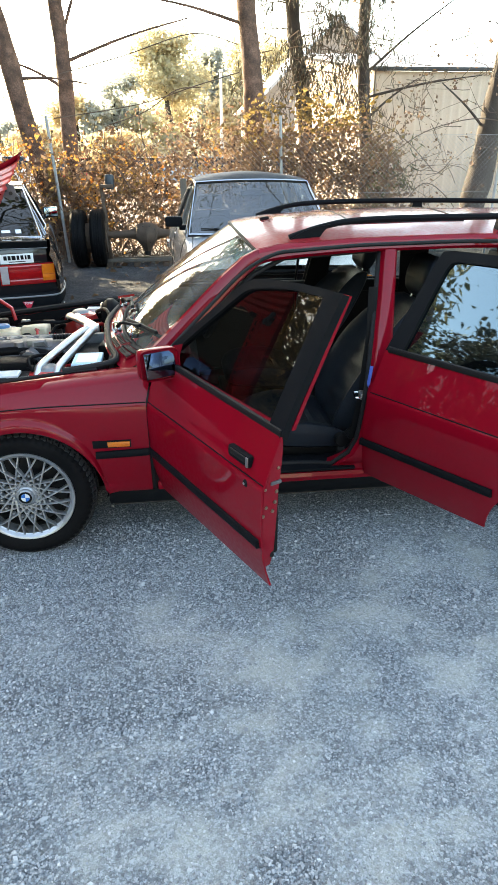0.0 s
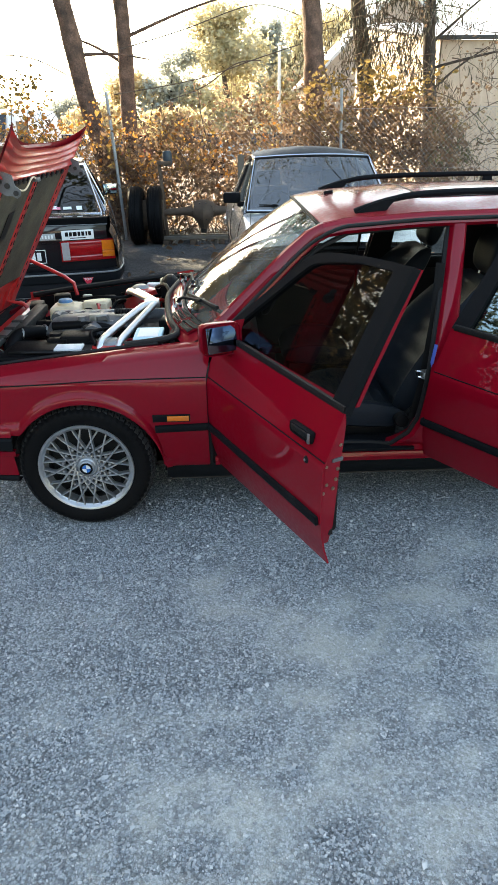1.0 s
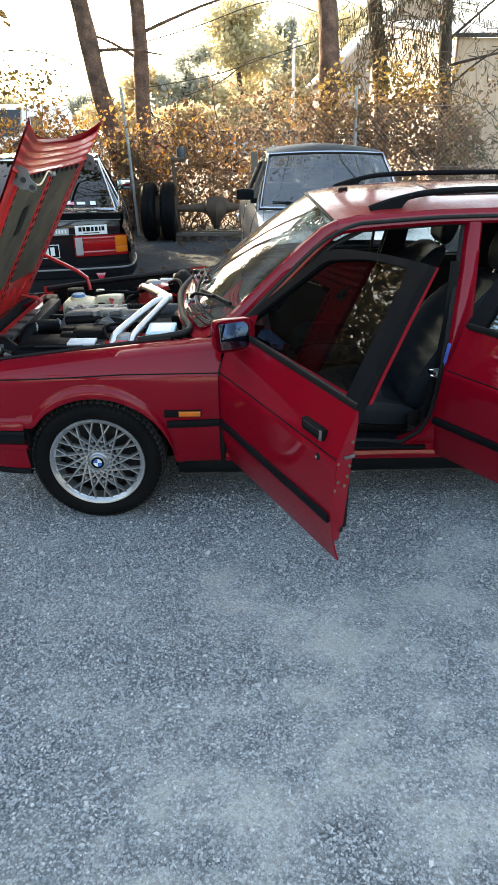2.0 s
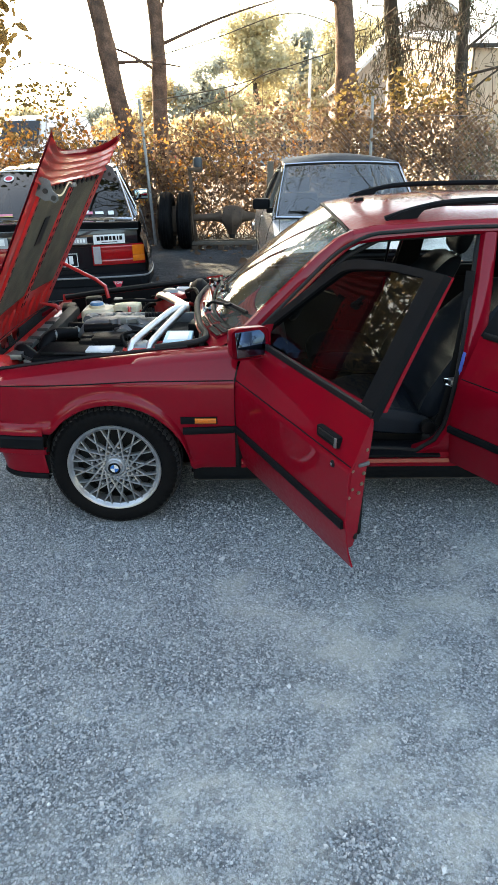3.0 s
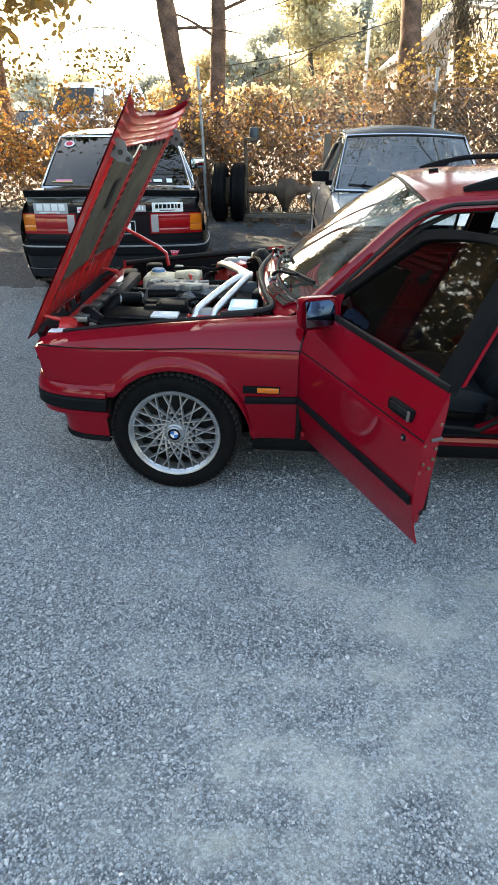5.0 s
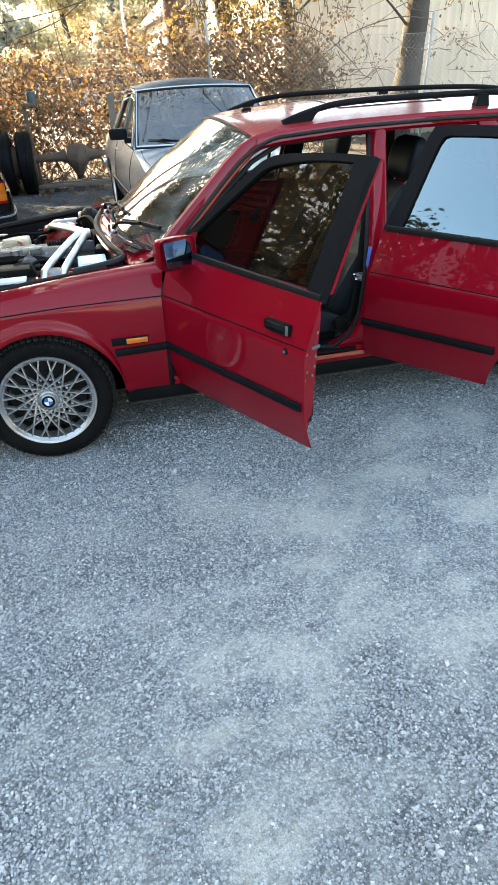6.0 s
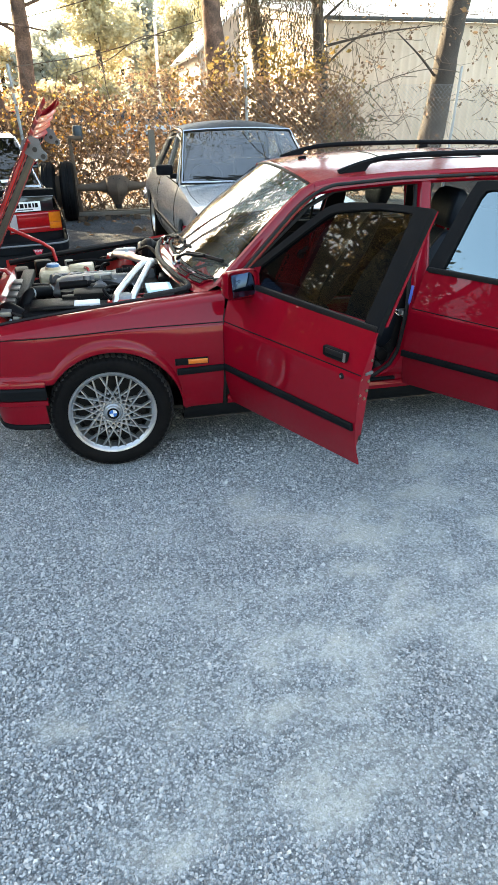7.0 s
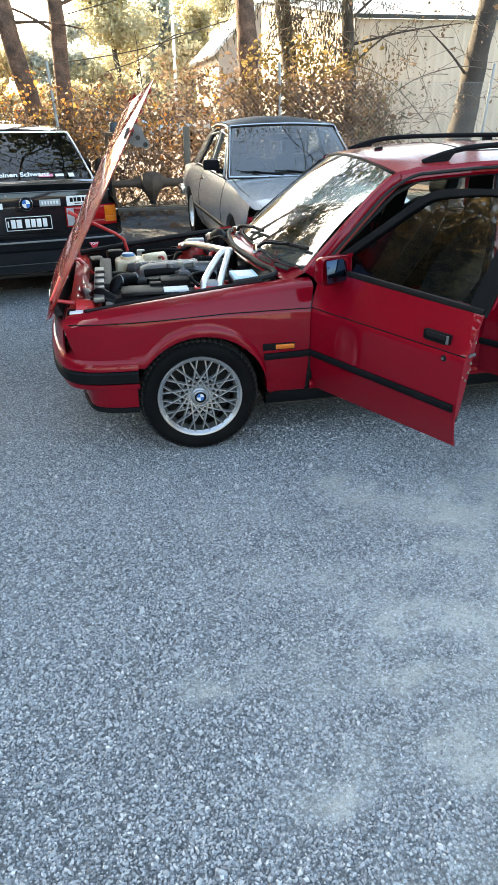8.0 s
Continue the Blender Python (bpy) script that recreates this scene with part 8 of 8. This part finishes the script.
def build_needles():
    """Drooping dark sprays of the she-oaks, and thin bare twigs before the shed."""
    rng = np.random.default_rng(8)
    t = thing("she_oak_branches", pose(3.4, 11.0, 3.0), "drooping dark she-oak sprays above the fence", "branches", kind="stuff")
    bm, tips = bmesh.new(), []
    for _ in range(100):
        x, z = rng.uniform(-0.8, 1.5), rng.uniform(-0.65, 1.5)
        a = Vector((x, rng.normal() * 0.3, z))
        d = Vector((rng.normal() * 0.6, rng.normal() * 0.3, rng.uniform(-0.2, 0.3)))
        pts = [a]
        for _k in range(5):
            d += Vector((rng.normal() * 0.12, rng.normal() * 0.1, -0.12))
            pts.append(pts[-1] + d.normalized() * 0.15)
        tube(bm, pts, [0.010 - 0.0015 * i for i in range(6)], 4, caps=False)
        tips += [tuple(p) for p in pts[1:]]
    part("twigs", bm, TWIG, t)["kind"] = "stuff"
    leaves("needle_sprays", NEEDLE, clumps(rng, tips, 12, (0.07, 0.07, 0.10)), 0.11, rng, t, droop=3.0, slim=0.035)
    t2 = thing("bare_branches", pose(5.4, 9.3, 1.8), "thin bare branches with a few dry leaves", "branches", kind="stuff")
    bm, tips = bmesh.new(), []
    for _ in range(130):
        p = [Vector((rng.uniform(-1.6, 2.6), rng.normal() * 0.35, rng.uniform(-1.4, 1.6)))]
        d = Vector((rng.normal(), rng.normal() * 0.3, rng.normal() * 0.7 + 0.1))
        for _k in range(5):
            d += Vector((rng.normal() * 0.5, rng.normal() * 0.2, rng.normal() * 0.4))
            p.append(p[-1] + d.normalized() * rng.uniform(0.10, 0.24))
        tube(bm, p, [0.0065 - 0.0009 * i for i in range(6)], 4, caps=False)
        tips += [tuple(q) for q in p[2:] if rng.random() < 0.35]
    part("twigs", bm, TWIG, t2)["kind"] = "stuff"
    leaves("dry_leaves", BROWN, clumps(rng, tips, 4, (0.06, 0.06, 0.07)), 0.05, rng, t2, slim=0.7)
    leaves("dark_sprays", OLIVE, clumps(rng, [(-0.85 + rng.normal() * 0.18, rng.normal() * 0.2, -0.55 + rng.normal() * 0.35) for _ in range(40)], 22, (0.08, 0.08, 0.10)), 0.11, rng, t2, droop=1.0, slim=0.12)


build_needles()

# ---------- fence ----------
GALV = mat("galvanised_steel", (0.34, 0.36, 0.38), 0.5, 0.6, 0.2, 9, 90)
fence = thing("chain_link_fence", pose(0, 8.35, 0.02), "galvanised chain-link fence with round posts", "fence")
for x, lean in ((-8.0, 0.02), (-4.5, -0.03), (-1.0, 0.05), (2.50, 0.03), (6.12, -0.04), (9.6, 0.0)):
    part("post", bm_tube([(x + lean, 0, 0), (x, 0, 1.2), (x - lean, 0, 2.12)], 0.024, 10), GALV, fence)
bm = bmesh.new()
h, pitch = 1.85, 0.075
x = 2.2
while x < 9.6:
    for s in (1, -1):
        a = Vector((x, 0.012 * s, 0.05))
        b = Vector((x + s * (h - 0.05), 0.012 * s, h))
        tube(bm, [a, b], 0.0017, 3, caps=False)
    x += pitch
for z in (0.06, 1.0, h):
    tube(bm, [(2.2, 0, z), (9.6, 0, z)], 0.0022, 4, caps=False)
part("wire_mesh", bm, GALV, fence)["kind"] = "stuff"

# ---------- the beige shed and what stands beyond ----------
SHEET = mat("beige_steel_sheet", (0.66, 0.53, 0.42), 0.6, 0.0, 0.10, 1.2, 30, dirt=(0.34, 0.27, 0.19), dirt_amount=0.45)
PALE = mat("pale_roof_sheet", (0.44, 0.46, 0.48), 0.45, 0.3, 0.08, 1.5, 30)
DGREY = mat("dark_gutter", (0.05, 0.05, 0.052), 0.5, 0.2, 0.2, 3, 30)
shed = thing("shed", pose(5.17, 12.5, 0.0), "beige ribbed steel shed with dark gutter", "shed")


def ribbed(length, height, pitch=0.20):
    rows = []
    x = 0.0
    while x < length:
        for dx, dy in ((0.0, 0.0), (0.10, 0.0), (0.116, -0.005), (0.164, -0.005), (0.180, 0.0)):
            rows.append([(x + dx, dy, 0.0), (x + dx, dy, height)])
        x += pitch
    return sheet(rows)


for k in range(4):
    part("wall_panel", ribbed(2.95, 3.18 + 0.0 * k), SHEET, shed, m=pose(3.0 * k, 0.0, 0.0))
part("side_wall", sheet([[(0.02, y, 0), (0.02, y, 3.2 + 0.14 * y)] for y in steps(0, 9, 6)], 0.04), SHEET, shed)
part("back_wall", bm_box((6.0, 9.0, 1.9), (12.0, 0.06, 3.8)), SHEET, shed)
part("end_wall", bm_box((12.0, 4.5, 1.7), (0.06, 9.0, 3.4)), SHEET, shed)
part("roof", sheet([[(x, y, 3.26 + 0.15 * y + 0.02 * math.sin(x * 20)) for y in (-0.12, 3, 6, 9.1)] for x in steps(-0.15, 12.1, 60)], 0.03), PALE, shed, "pale steel roof")
part("gutter", bm_box((6.0, -0.10, 3.215), (12.2, 0.10, 0.075), 0.015), DGREY, shed)
# a white gabled house and the bright yard behind the hedge
WEATHER = mat("white_boards", (0.29, 0.25, 0.215), 0.6, 0, 0.06, 1, 20)
house = thing("gabled_house", pose(9.0, 30.0, 0.0), "white gabled house far behind the hedge", "house")
bm = bmesh.new()
prism(bm, [(-3.9, 0), (3.1, 0), (3.1, 3.9), (-0.4, 7.0), (-3.9, 3.9)], 8.0, lambda u, v, w: (u, w, v))
part("wall", bm, WEATHER, house)
part("roof", sheet([[(u, y, v) for u, v in ((-4.3, 3.6), (-0.4, 7.15), (3.5, 3.6))] for y in (-0.4, 8.4)], 0.12), PALE, house)
for u in (-3.2, -0.6):
    w = part("window", bm_box((u, -0.02, 1.9), (1.1, 0.06, 1.2), 0.01), WEATHER, house)
    part("pane", bm_box((u, -0.06, 1.9), (0.95, 0.02, 1.05)), TINT_D, w)

POLE = mat("pale_pole", (0.62, 0.62, 0.60), 0.6, 0.2, 0.1, 4, 40)
pole = thing("street_lamp", pose(4.15, 40.0, 0.0), "pale lamp pole in the distance", "lamp")
part("pole", bm_tube([(0, 0, 0), (0, 0, 5.9)], [0.11, 0.08], 10), POLE, pole)
part("lamp_head", bm_box((0.0, -0.2, 5.95), (0.18, 0.6, 0.12), 0.03), POLE, pole)


def parked(x, y, turn, paint, tall, label):
    c = thing("parked_car", pose(x, y, 0.02, 0, 0, turn), label, "car", group="cars in the far yard")
    rows = []
    for px, zt, zm in ((-2.1, 0.75, 0.5), (-2.0, 0.92, 0.5), (-0.9, 1.0, 0.5), (0.9, 1.02, 0.5), (2.0, 0.95, 0.5), (2.1, 0.75, 0.5)):
        rows.append([(px, s * w, z) for s, w, z in ((-1, 0.75, 0.3), (-1, 0.86, zm), (-1, 0.82, zt - 0.05), (-1, 0.6, zt), (1, 0.6, zt), (1, 0.82, zt - 0.05), (1, 0.86, zm), (1, 0.75, 0.3))])
    part("body", sheet(rows, 0.02), paint, c)
    rows = [[(px, s * w, z) for s, w, z in ((-1, 0.78, 0.98), (-1, 0.62, zt), (1, 0.62, zt), (1, 0.78, 0.98))] for px, zt in ((-1.75, 1.0), (-1.2, tall), (0.2, tall + 0.02), (1.0, 1.02))]
    part("cabin", sheet(rows, 0.01), TINT_D, c)
    part("roof", sheet([[(px, v * 0.63, tall + 0.03) for v in (-1, 0, 1)] for px in (-1.25, -0.5, 0.25)], 0.03), paint, c)
    for px in (-1.3, 1.3):
        for s in (1, -1):
            part("wheel", bm_turn([(0, 0), (0.2, 0), (0.31, 0.02), (0.31, 0.17), (0.2, 0.19)], seg=20, m=pose(px, s * 0.80, 0.31, 0, 0, 180 if s > 0 else 0)), TYRE, c)
    return c


def van(x, y, turn, paint, label):
    c = thing("parked_van", pose(x, y, 0.02, 0, 0, turn), label, "van", group="cars in the far yard")
    rows = [[(px, s * w, z) for s, w, z in ((-1, 0.85, 0.35), (-1, 0.92, 0.7), (-1, 0.90, zt - 0.25), (-1, 0.74, zt), (1, 0.74, zt), (1, 0.90, zt - 0.25), (1, 0.92, 0.7), (1, 0.85, 0.35))] for px, zt in ((-2.45, 1.0), (-2.35, 1.2), (-1.75, 1.35), (-1.15, 2.2), (-0.9, 2.32), (2.2, 2.34), (2.3, 2.2), (2.32, 0.8))]
    part("body", sheet(rows, 0.02), paint, c)
    part("windscreen", sheet([[(px, v * w, z) for v in (-1, 0, 1)] for px, z, w in ((-1.80, 1.38, 0.76), (-1.22, 2.16, 0.66))], 0.01), TINT_D, c)
    for s in (1, -1):
        part("side_window", sheet([[(px, s * 0.915, z) for z in (1.3, 1.95)] for px in (-1.1, -0.3)], 0.01), TINT_D, c)
        for px in (-1.6, 1.5):
            part("wheel", bm_turn([(0, 0), (0.2, 0), (0.32, 0.02), (0.32, 0.17), (0.2, 0.19)], seg=20, m=pose(px, s * 0.88, 0.32, 0, 0, 180 if s > 0 else 0)), TYRE, c)


WHITEC = mat("white_car_paint", (0.75, 0.76, 0.77), 0.3, 0, 0.05, 2, 30, coat=0.8)
REDC = mat("faded_red_paint", (0.5, 0.05, 0.05), 0.35, 0, 0.1, 2, 30, coat=0.8)
BLUEC = mat("pale_blue_paint", (0.30, 0.45, 0.58), 0.35, 0, 0.1, 2, 30, coat=0.8)
for x, y, a, p, tall, lab in ((-10.2, 25, 80, WHITEC, 1.45, "white car parked in the bright far yard"), (-3.0, 27, 92, REDC, 1.42, "red car parked in the bright far yard"), (0.0, 26, 88, WHITEC, 1.45, "white car parked in the bright far yard"), (2.6, 27, 85, BLUEC, 1.44, "pale blue car parked in the bright far yard"),
                              (5.2, 25, 95, WHITEC, 1.46, "white car parked in the bright far yard"), (1.4, 32, 5, BLUEC, 1.44, "pale blue car parked in the bright far yard"), (5.0, 33, 8, WHITEC, 1.5, "white car parked in the bright far yard"), (-6.5, 33, -4, WHITEC, 1.5, "white car parked in the bright far yard"), (-12.5, 26, 85, BLUEC, 1.5, "pale blue car parked in the bright far yard")):
    parked(x, y, a, p, tall, lab)
van(-6.9, 23, 78, WHITEC, "white van parked in the bright far yard")


def far_tree(x, y, h, w, material, seed, label, leaf=0.24, dens=230):
    rng = np.random.default_rng(seed)
    t = thing("far_tree", pose(x, y, 0), label, "tree")
    part("trunk", bm_tube(smooth_path([(0, 0, 0), (0.2, 0, h * 0.3), (-0.1, 0, h * 0.6), (0.1, 0, h * 0.85)], 4), [0.32 * (1 - 0.065 * i) for i in range(13)], 8), BARK2, t)
    c = []
    for _ in range(26):
        a, r, z = rng.uniform(0, 6.28), w * math.sqrt(rng.random()), rng.uniform(0.22, 1)
        r *= math.sin(min(z + 0.15, 1) * 2.6) * 0.9 + 0.25
        c.append((math.cos(a) * r, math.sin(a) * r * 0.6, h * z))
    leaves("crown", material, clumps(rng, c, dens, (w * 0.16, w * 0.16, h * 0.055)), leaf, rng, t, slim=0.6)


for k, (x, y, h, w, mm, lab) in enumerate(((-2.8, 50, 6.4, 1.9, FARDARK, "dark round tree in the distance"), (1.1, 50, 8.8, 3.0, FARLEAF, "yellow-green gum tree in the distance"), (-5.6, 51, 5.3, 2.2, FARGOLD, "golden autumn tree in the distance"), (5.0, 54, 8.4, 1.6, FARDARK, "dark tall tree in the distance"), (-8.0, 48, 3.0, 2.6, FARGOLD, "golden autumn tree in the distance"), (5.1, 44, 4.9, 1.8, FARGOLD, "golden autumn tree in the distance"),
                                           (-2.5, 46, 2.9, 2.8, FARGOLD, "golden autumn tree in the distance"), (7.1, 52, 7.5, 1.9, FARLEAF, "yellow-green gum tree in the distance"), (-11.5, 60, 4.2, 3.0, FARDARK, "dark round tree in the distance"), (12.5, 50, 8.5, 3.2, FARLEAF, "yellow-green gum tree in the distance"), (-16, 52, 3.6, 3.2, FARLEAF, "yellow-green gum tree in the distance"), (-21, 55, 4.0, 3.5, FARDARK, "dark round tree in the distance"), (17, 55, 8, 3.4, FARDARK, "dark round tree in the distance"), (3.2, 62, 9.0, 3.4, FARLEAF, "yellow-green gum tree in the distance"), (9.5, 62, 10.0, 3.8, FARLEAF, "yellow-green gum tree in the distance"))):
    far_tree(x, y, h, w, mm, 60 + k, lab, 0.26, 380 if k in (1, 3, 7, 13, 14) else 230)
# a low wooded ridge closes the distance, its haze put into the colour
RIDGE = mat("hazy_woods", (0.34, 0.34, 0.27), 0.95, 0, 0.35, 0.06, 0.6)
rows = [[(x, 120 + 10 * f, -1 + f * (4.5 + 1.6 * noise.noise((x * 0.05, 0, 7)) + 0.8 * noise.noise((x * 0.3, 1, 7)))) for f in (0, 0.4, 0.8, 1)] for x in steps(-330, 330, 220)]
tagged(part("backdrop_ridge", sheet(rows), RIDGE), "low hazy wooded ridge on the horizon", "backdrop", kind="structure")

# ---------- old truck axle with its wheels ----------
RUST = mat("rusty_steel", (0.105, 0.072, 0.052), 0.8, 0.3, 0.4, 8, 80, bump=0.4, bscale=120, dirt=(0.15, 0.10, 0.07), dirt_amount=0.5)
BLUEGREY = mat("blue_grey_enamel", (0.035, 0.048, 0.06), 0.5, 0.1, 0.2, 8, 80)
WOOD = mat("grey_timber", (0.13, 0.11, 0.09), 0.85, 0, 0.3, 5, 70, bump=0.4, bscale=60)
axle = thing("truck_axle", pose(0, 7.92, 0.02), "rusty truck axle with two black tyres", "axle")
for x in (-0.80, -0.51):
    m = pose(x, 0, 0.42)
    ty = part("tyre", bm_turn([(0.22, 0.03), (0.30, 0.0), (0.38, 0.012), (0.412, 0.04), (0.420, 0.05), (0.413, 0.08), (0.413, 0.088), (0.421, 0.092), (0.421, 0.125), (0.413, 0.13), (0.413, 0.138), (0.420, 0.142), (0.412, 0.19), (0.38, 0.218), (0.30, 0.23), (0.22, 0.20)], "x", 64), TYRE, axle, m=m)
part("wheel_drum", bm_turn([(0, -0.02), (0.20, -0.02), (0.22, 0.02), (0.22, 0.52), (0, 0.52)], "x", 28, pose(-0.79, 0, 0.42)), RUST, axle)
part("axle_tube", bm_tube([(-0.28, 0, 0.46), (-0.05, 0, 0.465), (0.08, 0, 0.47), (0.20, 0, 0.475)], [0.052, 0.056, 0.066, 0.105], 14), RUST, axle)
part("axle_tube", bm_tube([(0.46, 0, 0.475), (0.58, 0, 0.47), (0.72, 0, 0.47), (1.45, 0, 0.47)], [0.105, 0.066, 0.056, 0.05], 14), RUST, axle)
bm = bmesh.new()
rows = []
for z, w, d in ((0.635, 0.03, 0.03), (0.625, 0.09, 0.07), (0.60, 0.145, 0.11), (0.55, 0.185, 0.15), (0.49, 0.20, 0.17), (0.43, 0.185, 0.175), (0.37, 0.145, 0.16), (0.31, 0.10, 0.12), (0.26, 0.075, 0.09), (0.215, 0.062, 0.07)):
    row = []
    for k in range(32):
        a = 2 * math.pi * k / 32
        rib = 1.07 if k % 4 == 0 else 1.0
        row.append((0.33 + w * math.cos(a) * rib, d * math.sin(a) * rib, z))
    rows.append(row)
vs = grid(bm, rows, closed_v=True)
bm.faces.new(vs[0])
bm.faces.new(vs[-1][::-1])
diff = part("differential", bm, RUST, axle, "ribbed rusty differential housing")
part("pinion", bm_turn([(0.0, -0.05), (0.045, -0.05), (0.052, -0.02), (0.056, 0.03)], "z", 16, pose(0.33, 0, 0.20)), GREASE, diff)
for k in range(10):
    a = 2 * math.pi * k / 10
    part("cover_bolt", bm_turn([(0, -0.008), (0.009, -0.007), (0.010, 0.004)], "y", 8, pose(0.33 + 0.155 * math.cos(a), -0.155 + 0.05 * abs(math.cos(a)), 0.475 + 0.125 * math.sin(a))), GREASE, diff)
part("upright", bm_box((-0.27, 0.02, 0.58), (0.052, 0.04, 1.16), 0.008, pose(0, 0, 0, 0, -3, 0)), RUST, axle)
mo = part("winch_motor", bm_turn([(0, -0.10), (0.055, -0.10), (0.07, -0.07), (0.07, 0.07), (0.055, 0.10), (0, 0.10)], "z", 20, pose(-0.17, 0, 1.22)), BLUEGREY, axle, "blue-grey motor")
part("motor_clamp", bm_box((-0.22, 0, 1.16), (0.20, 0.16, 0.05), 0.01), RUST, mo)
part("base_rail", bm_box((0.28, -0.16, 0.10), (1.25, 0.05, 0.05), 0.008), WOOD, axle)
part("base_rail", bm_box((0.28, 0.16, 0.08), (1.25, 0.05, 0.05), 0.008), WOOD, axle)
for x in (-0.26, 0.15, 0.60):
    part("base_foot", bm_box((x, 0, 0.03), (0.09, 0.42, 0.07), 0.008), RUST, axle)
part("fence_stake", bm_box((0.93, 0.20, 0.62), (0.10, 0.06, 1.25), 0.01), WOOD, axle)
# fallen leaves on the darker ground
rng = np.random.default_rng(4)
pts = [(x, y, ground_z(x, y) + 0.012) for x, y in zip(rng.uniform(-2.6, 2.2, 130), 3.0 + 5.6 * rng.random(130) ** 0.6)]
fl = leaves("fallen_leaves", BROWN, pts, 0.085, rng, slim=0.8)
tagged(fl, "brown fallen leaves scattered on the darker ground", "leaves", kind="stuff")

# ---------- behind the viewer, as the glass mirrors it ----------
DROOF = mat("dark_roof_sheet", (0.06, 0.065, 0.075), 0.5, 0.2, 0.15, 1, 20)
BRICKISH = mat("plaster_wall", (0.36, 0.33, 0.30), 0.8, 0, 0.12, 0.8, 20)
shop = thing("workshop", pose(6.0, -15.0, 0.0), "low workshop with dark gabled roof across the drive", "building")
bm = bmesh.new()
prism(bm, [(-7, 0), (7, 0), (7, 2.7), (0, 4.3), (-7, 2.7)], 8.0, lambda u, v, w: (u, -w, v))
part("wall", bm, BRICKISH, shop)
part("roof", sheet([[(u, y, v) for u, v in ((-7.5, 2.62), (0, 4.42), (7.5, 2.62))] for y in (0.5, -8.5)], 0.1), DROOF, shop)
part("roller_door", bm_box((0, 0.03, 1.3), (3.2, 0.08, 2.6), 0.01), DGREY, shop)
for k, (x, y, h) in enumerate(((-21.5, 5.2, 9.0), (-23.5, 0.5, 11.6), (-22.8, -3.0, 10.5), (-24, -11, 8.5), (-9, -17, 8), (-4.5, -19, 9), (13, -16, 8), (16, -12, 9), (-1, -24, 10), (22, -18, 9), (-16, -14, 9))):
    far_tree(x, y, h, 2.6, NEEDLE if k % 2 else OLIVE, 90 + k, "dark tree across the drive", 0.28, 110)
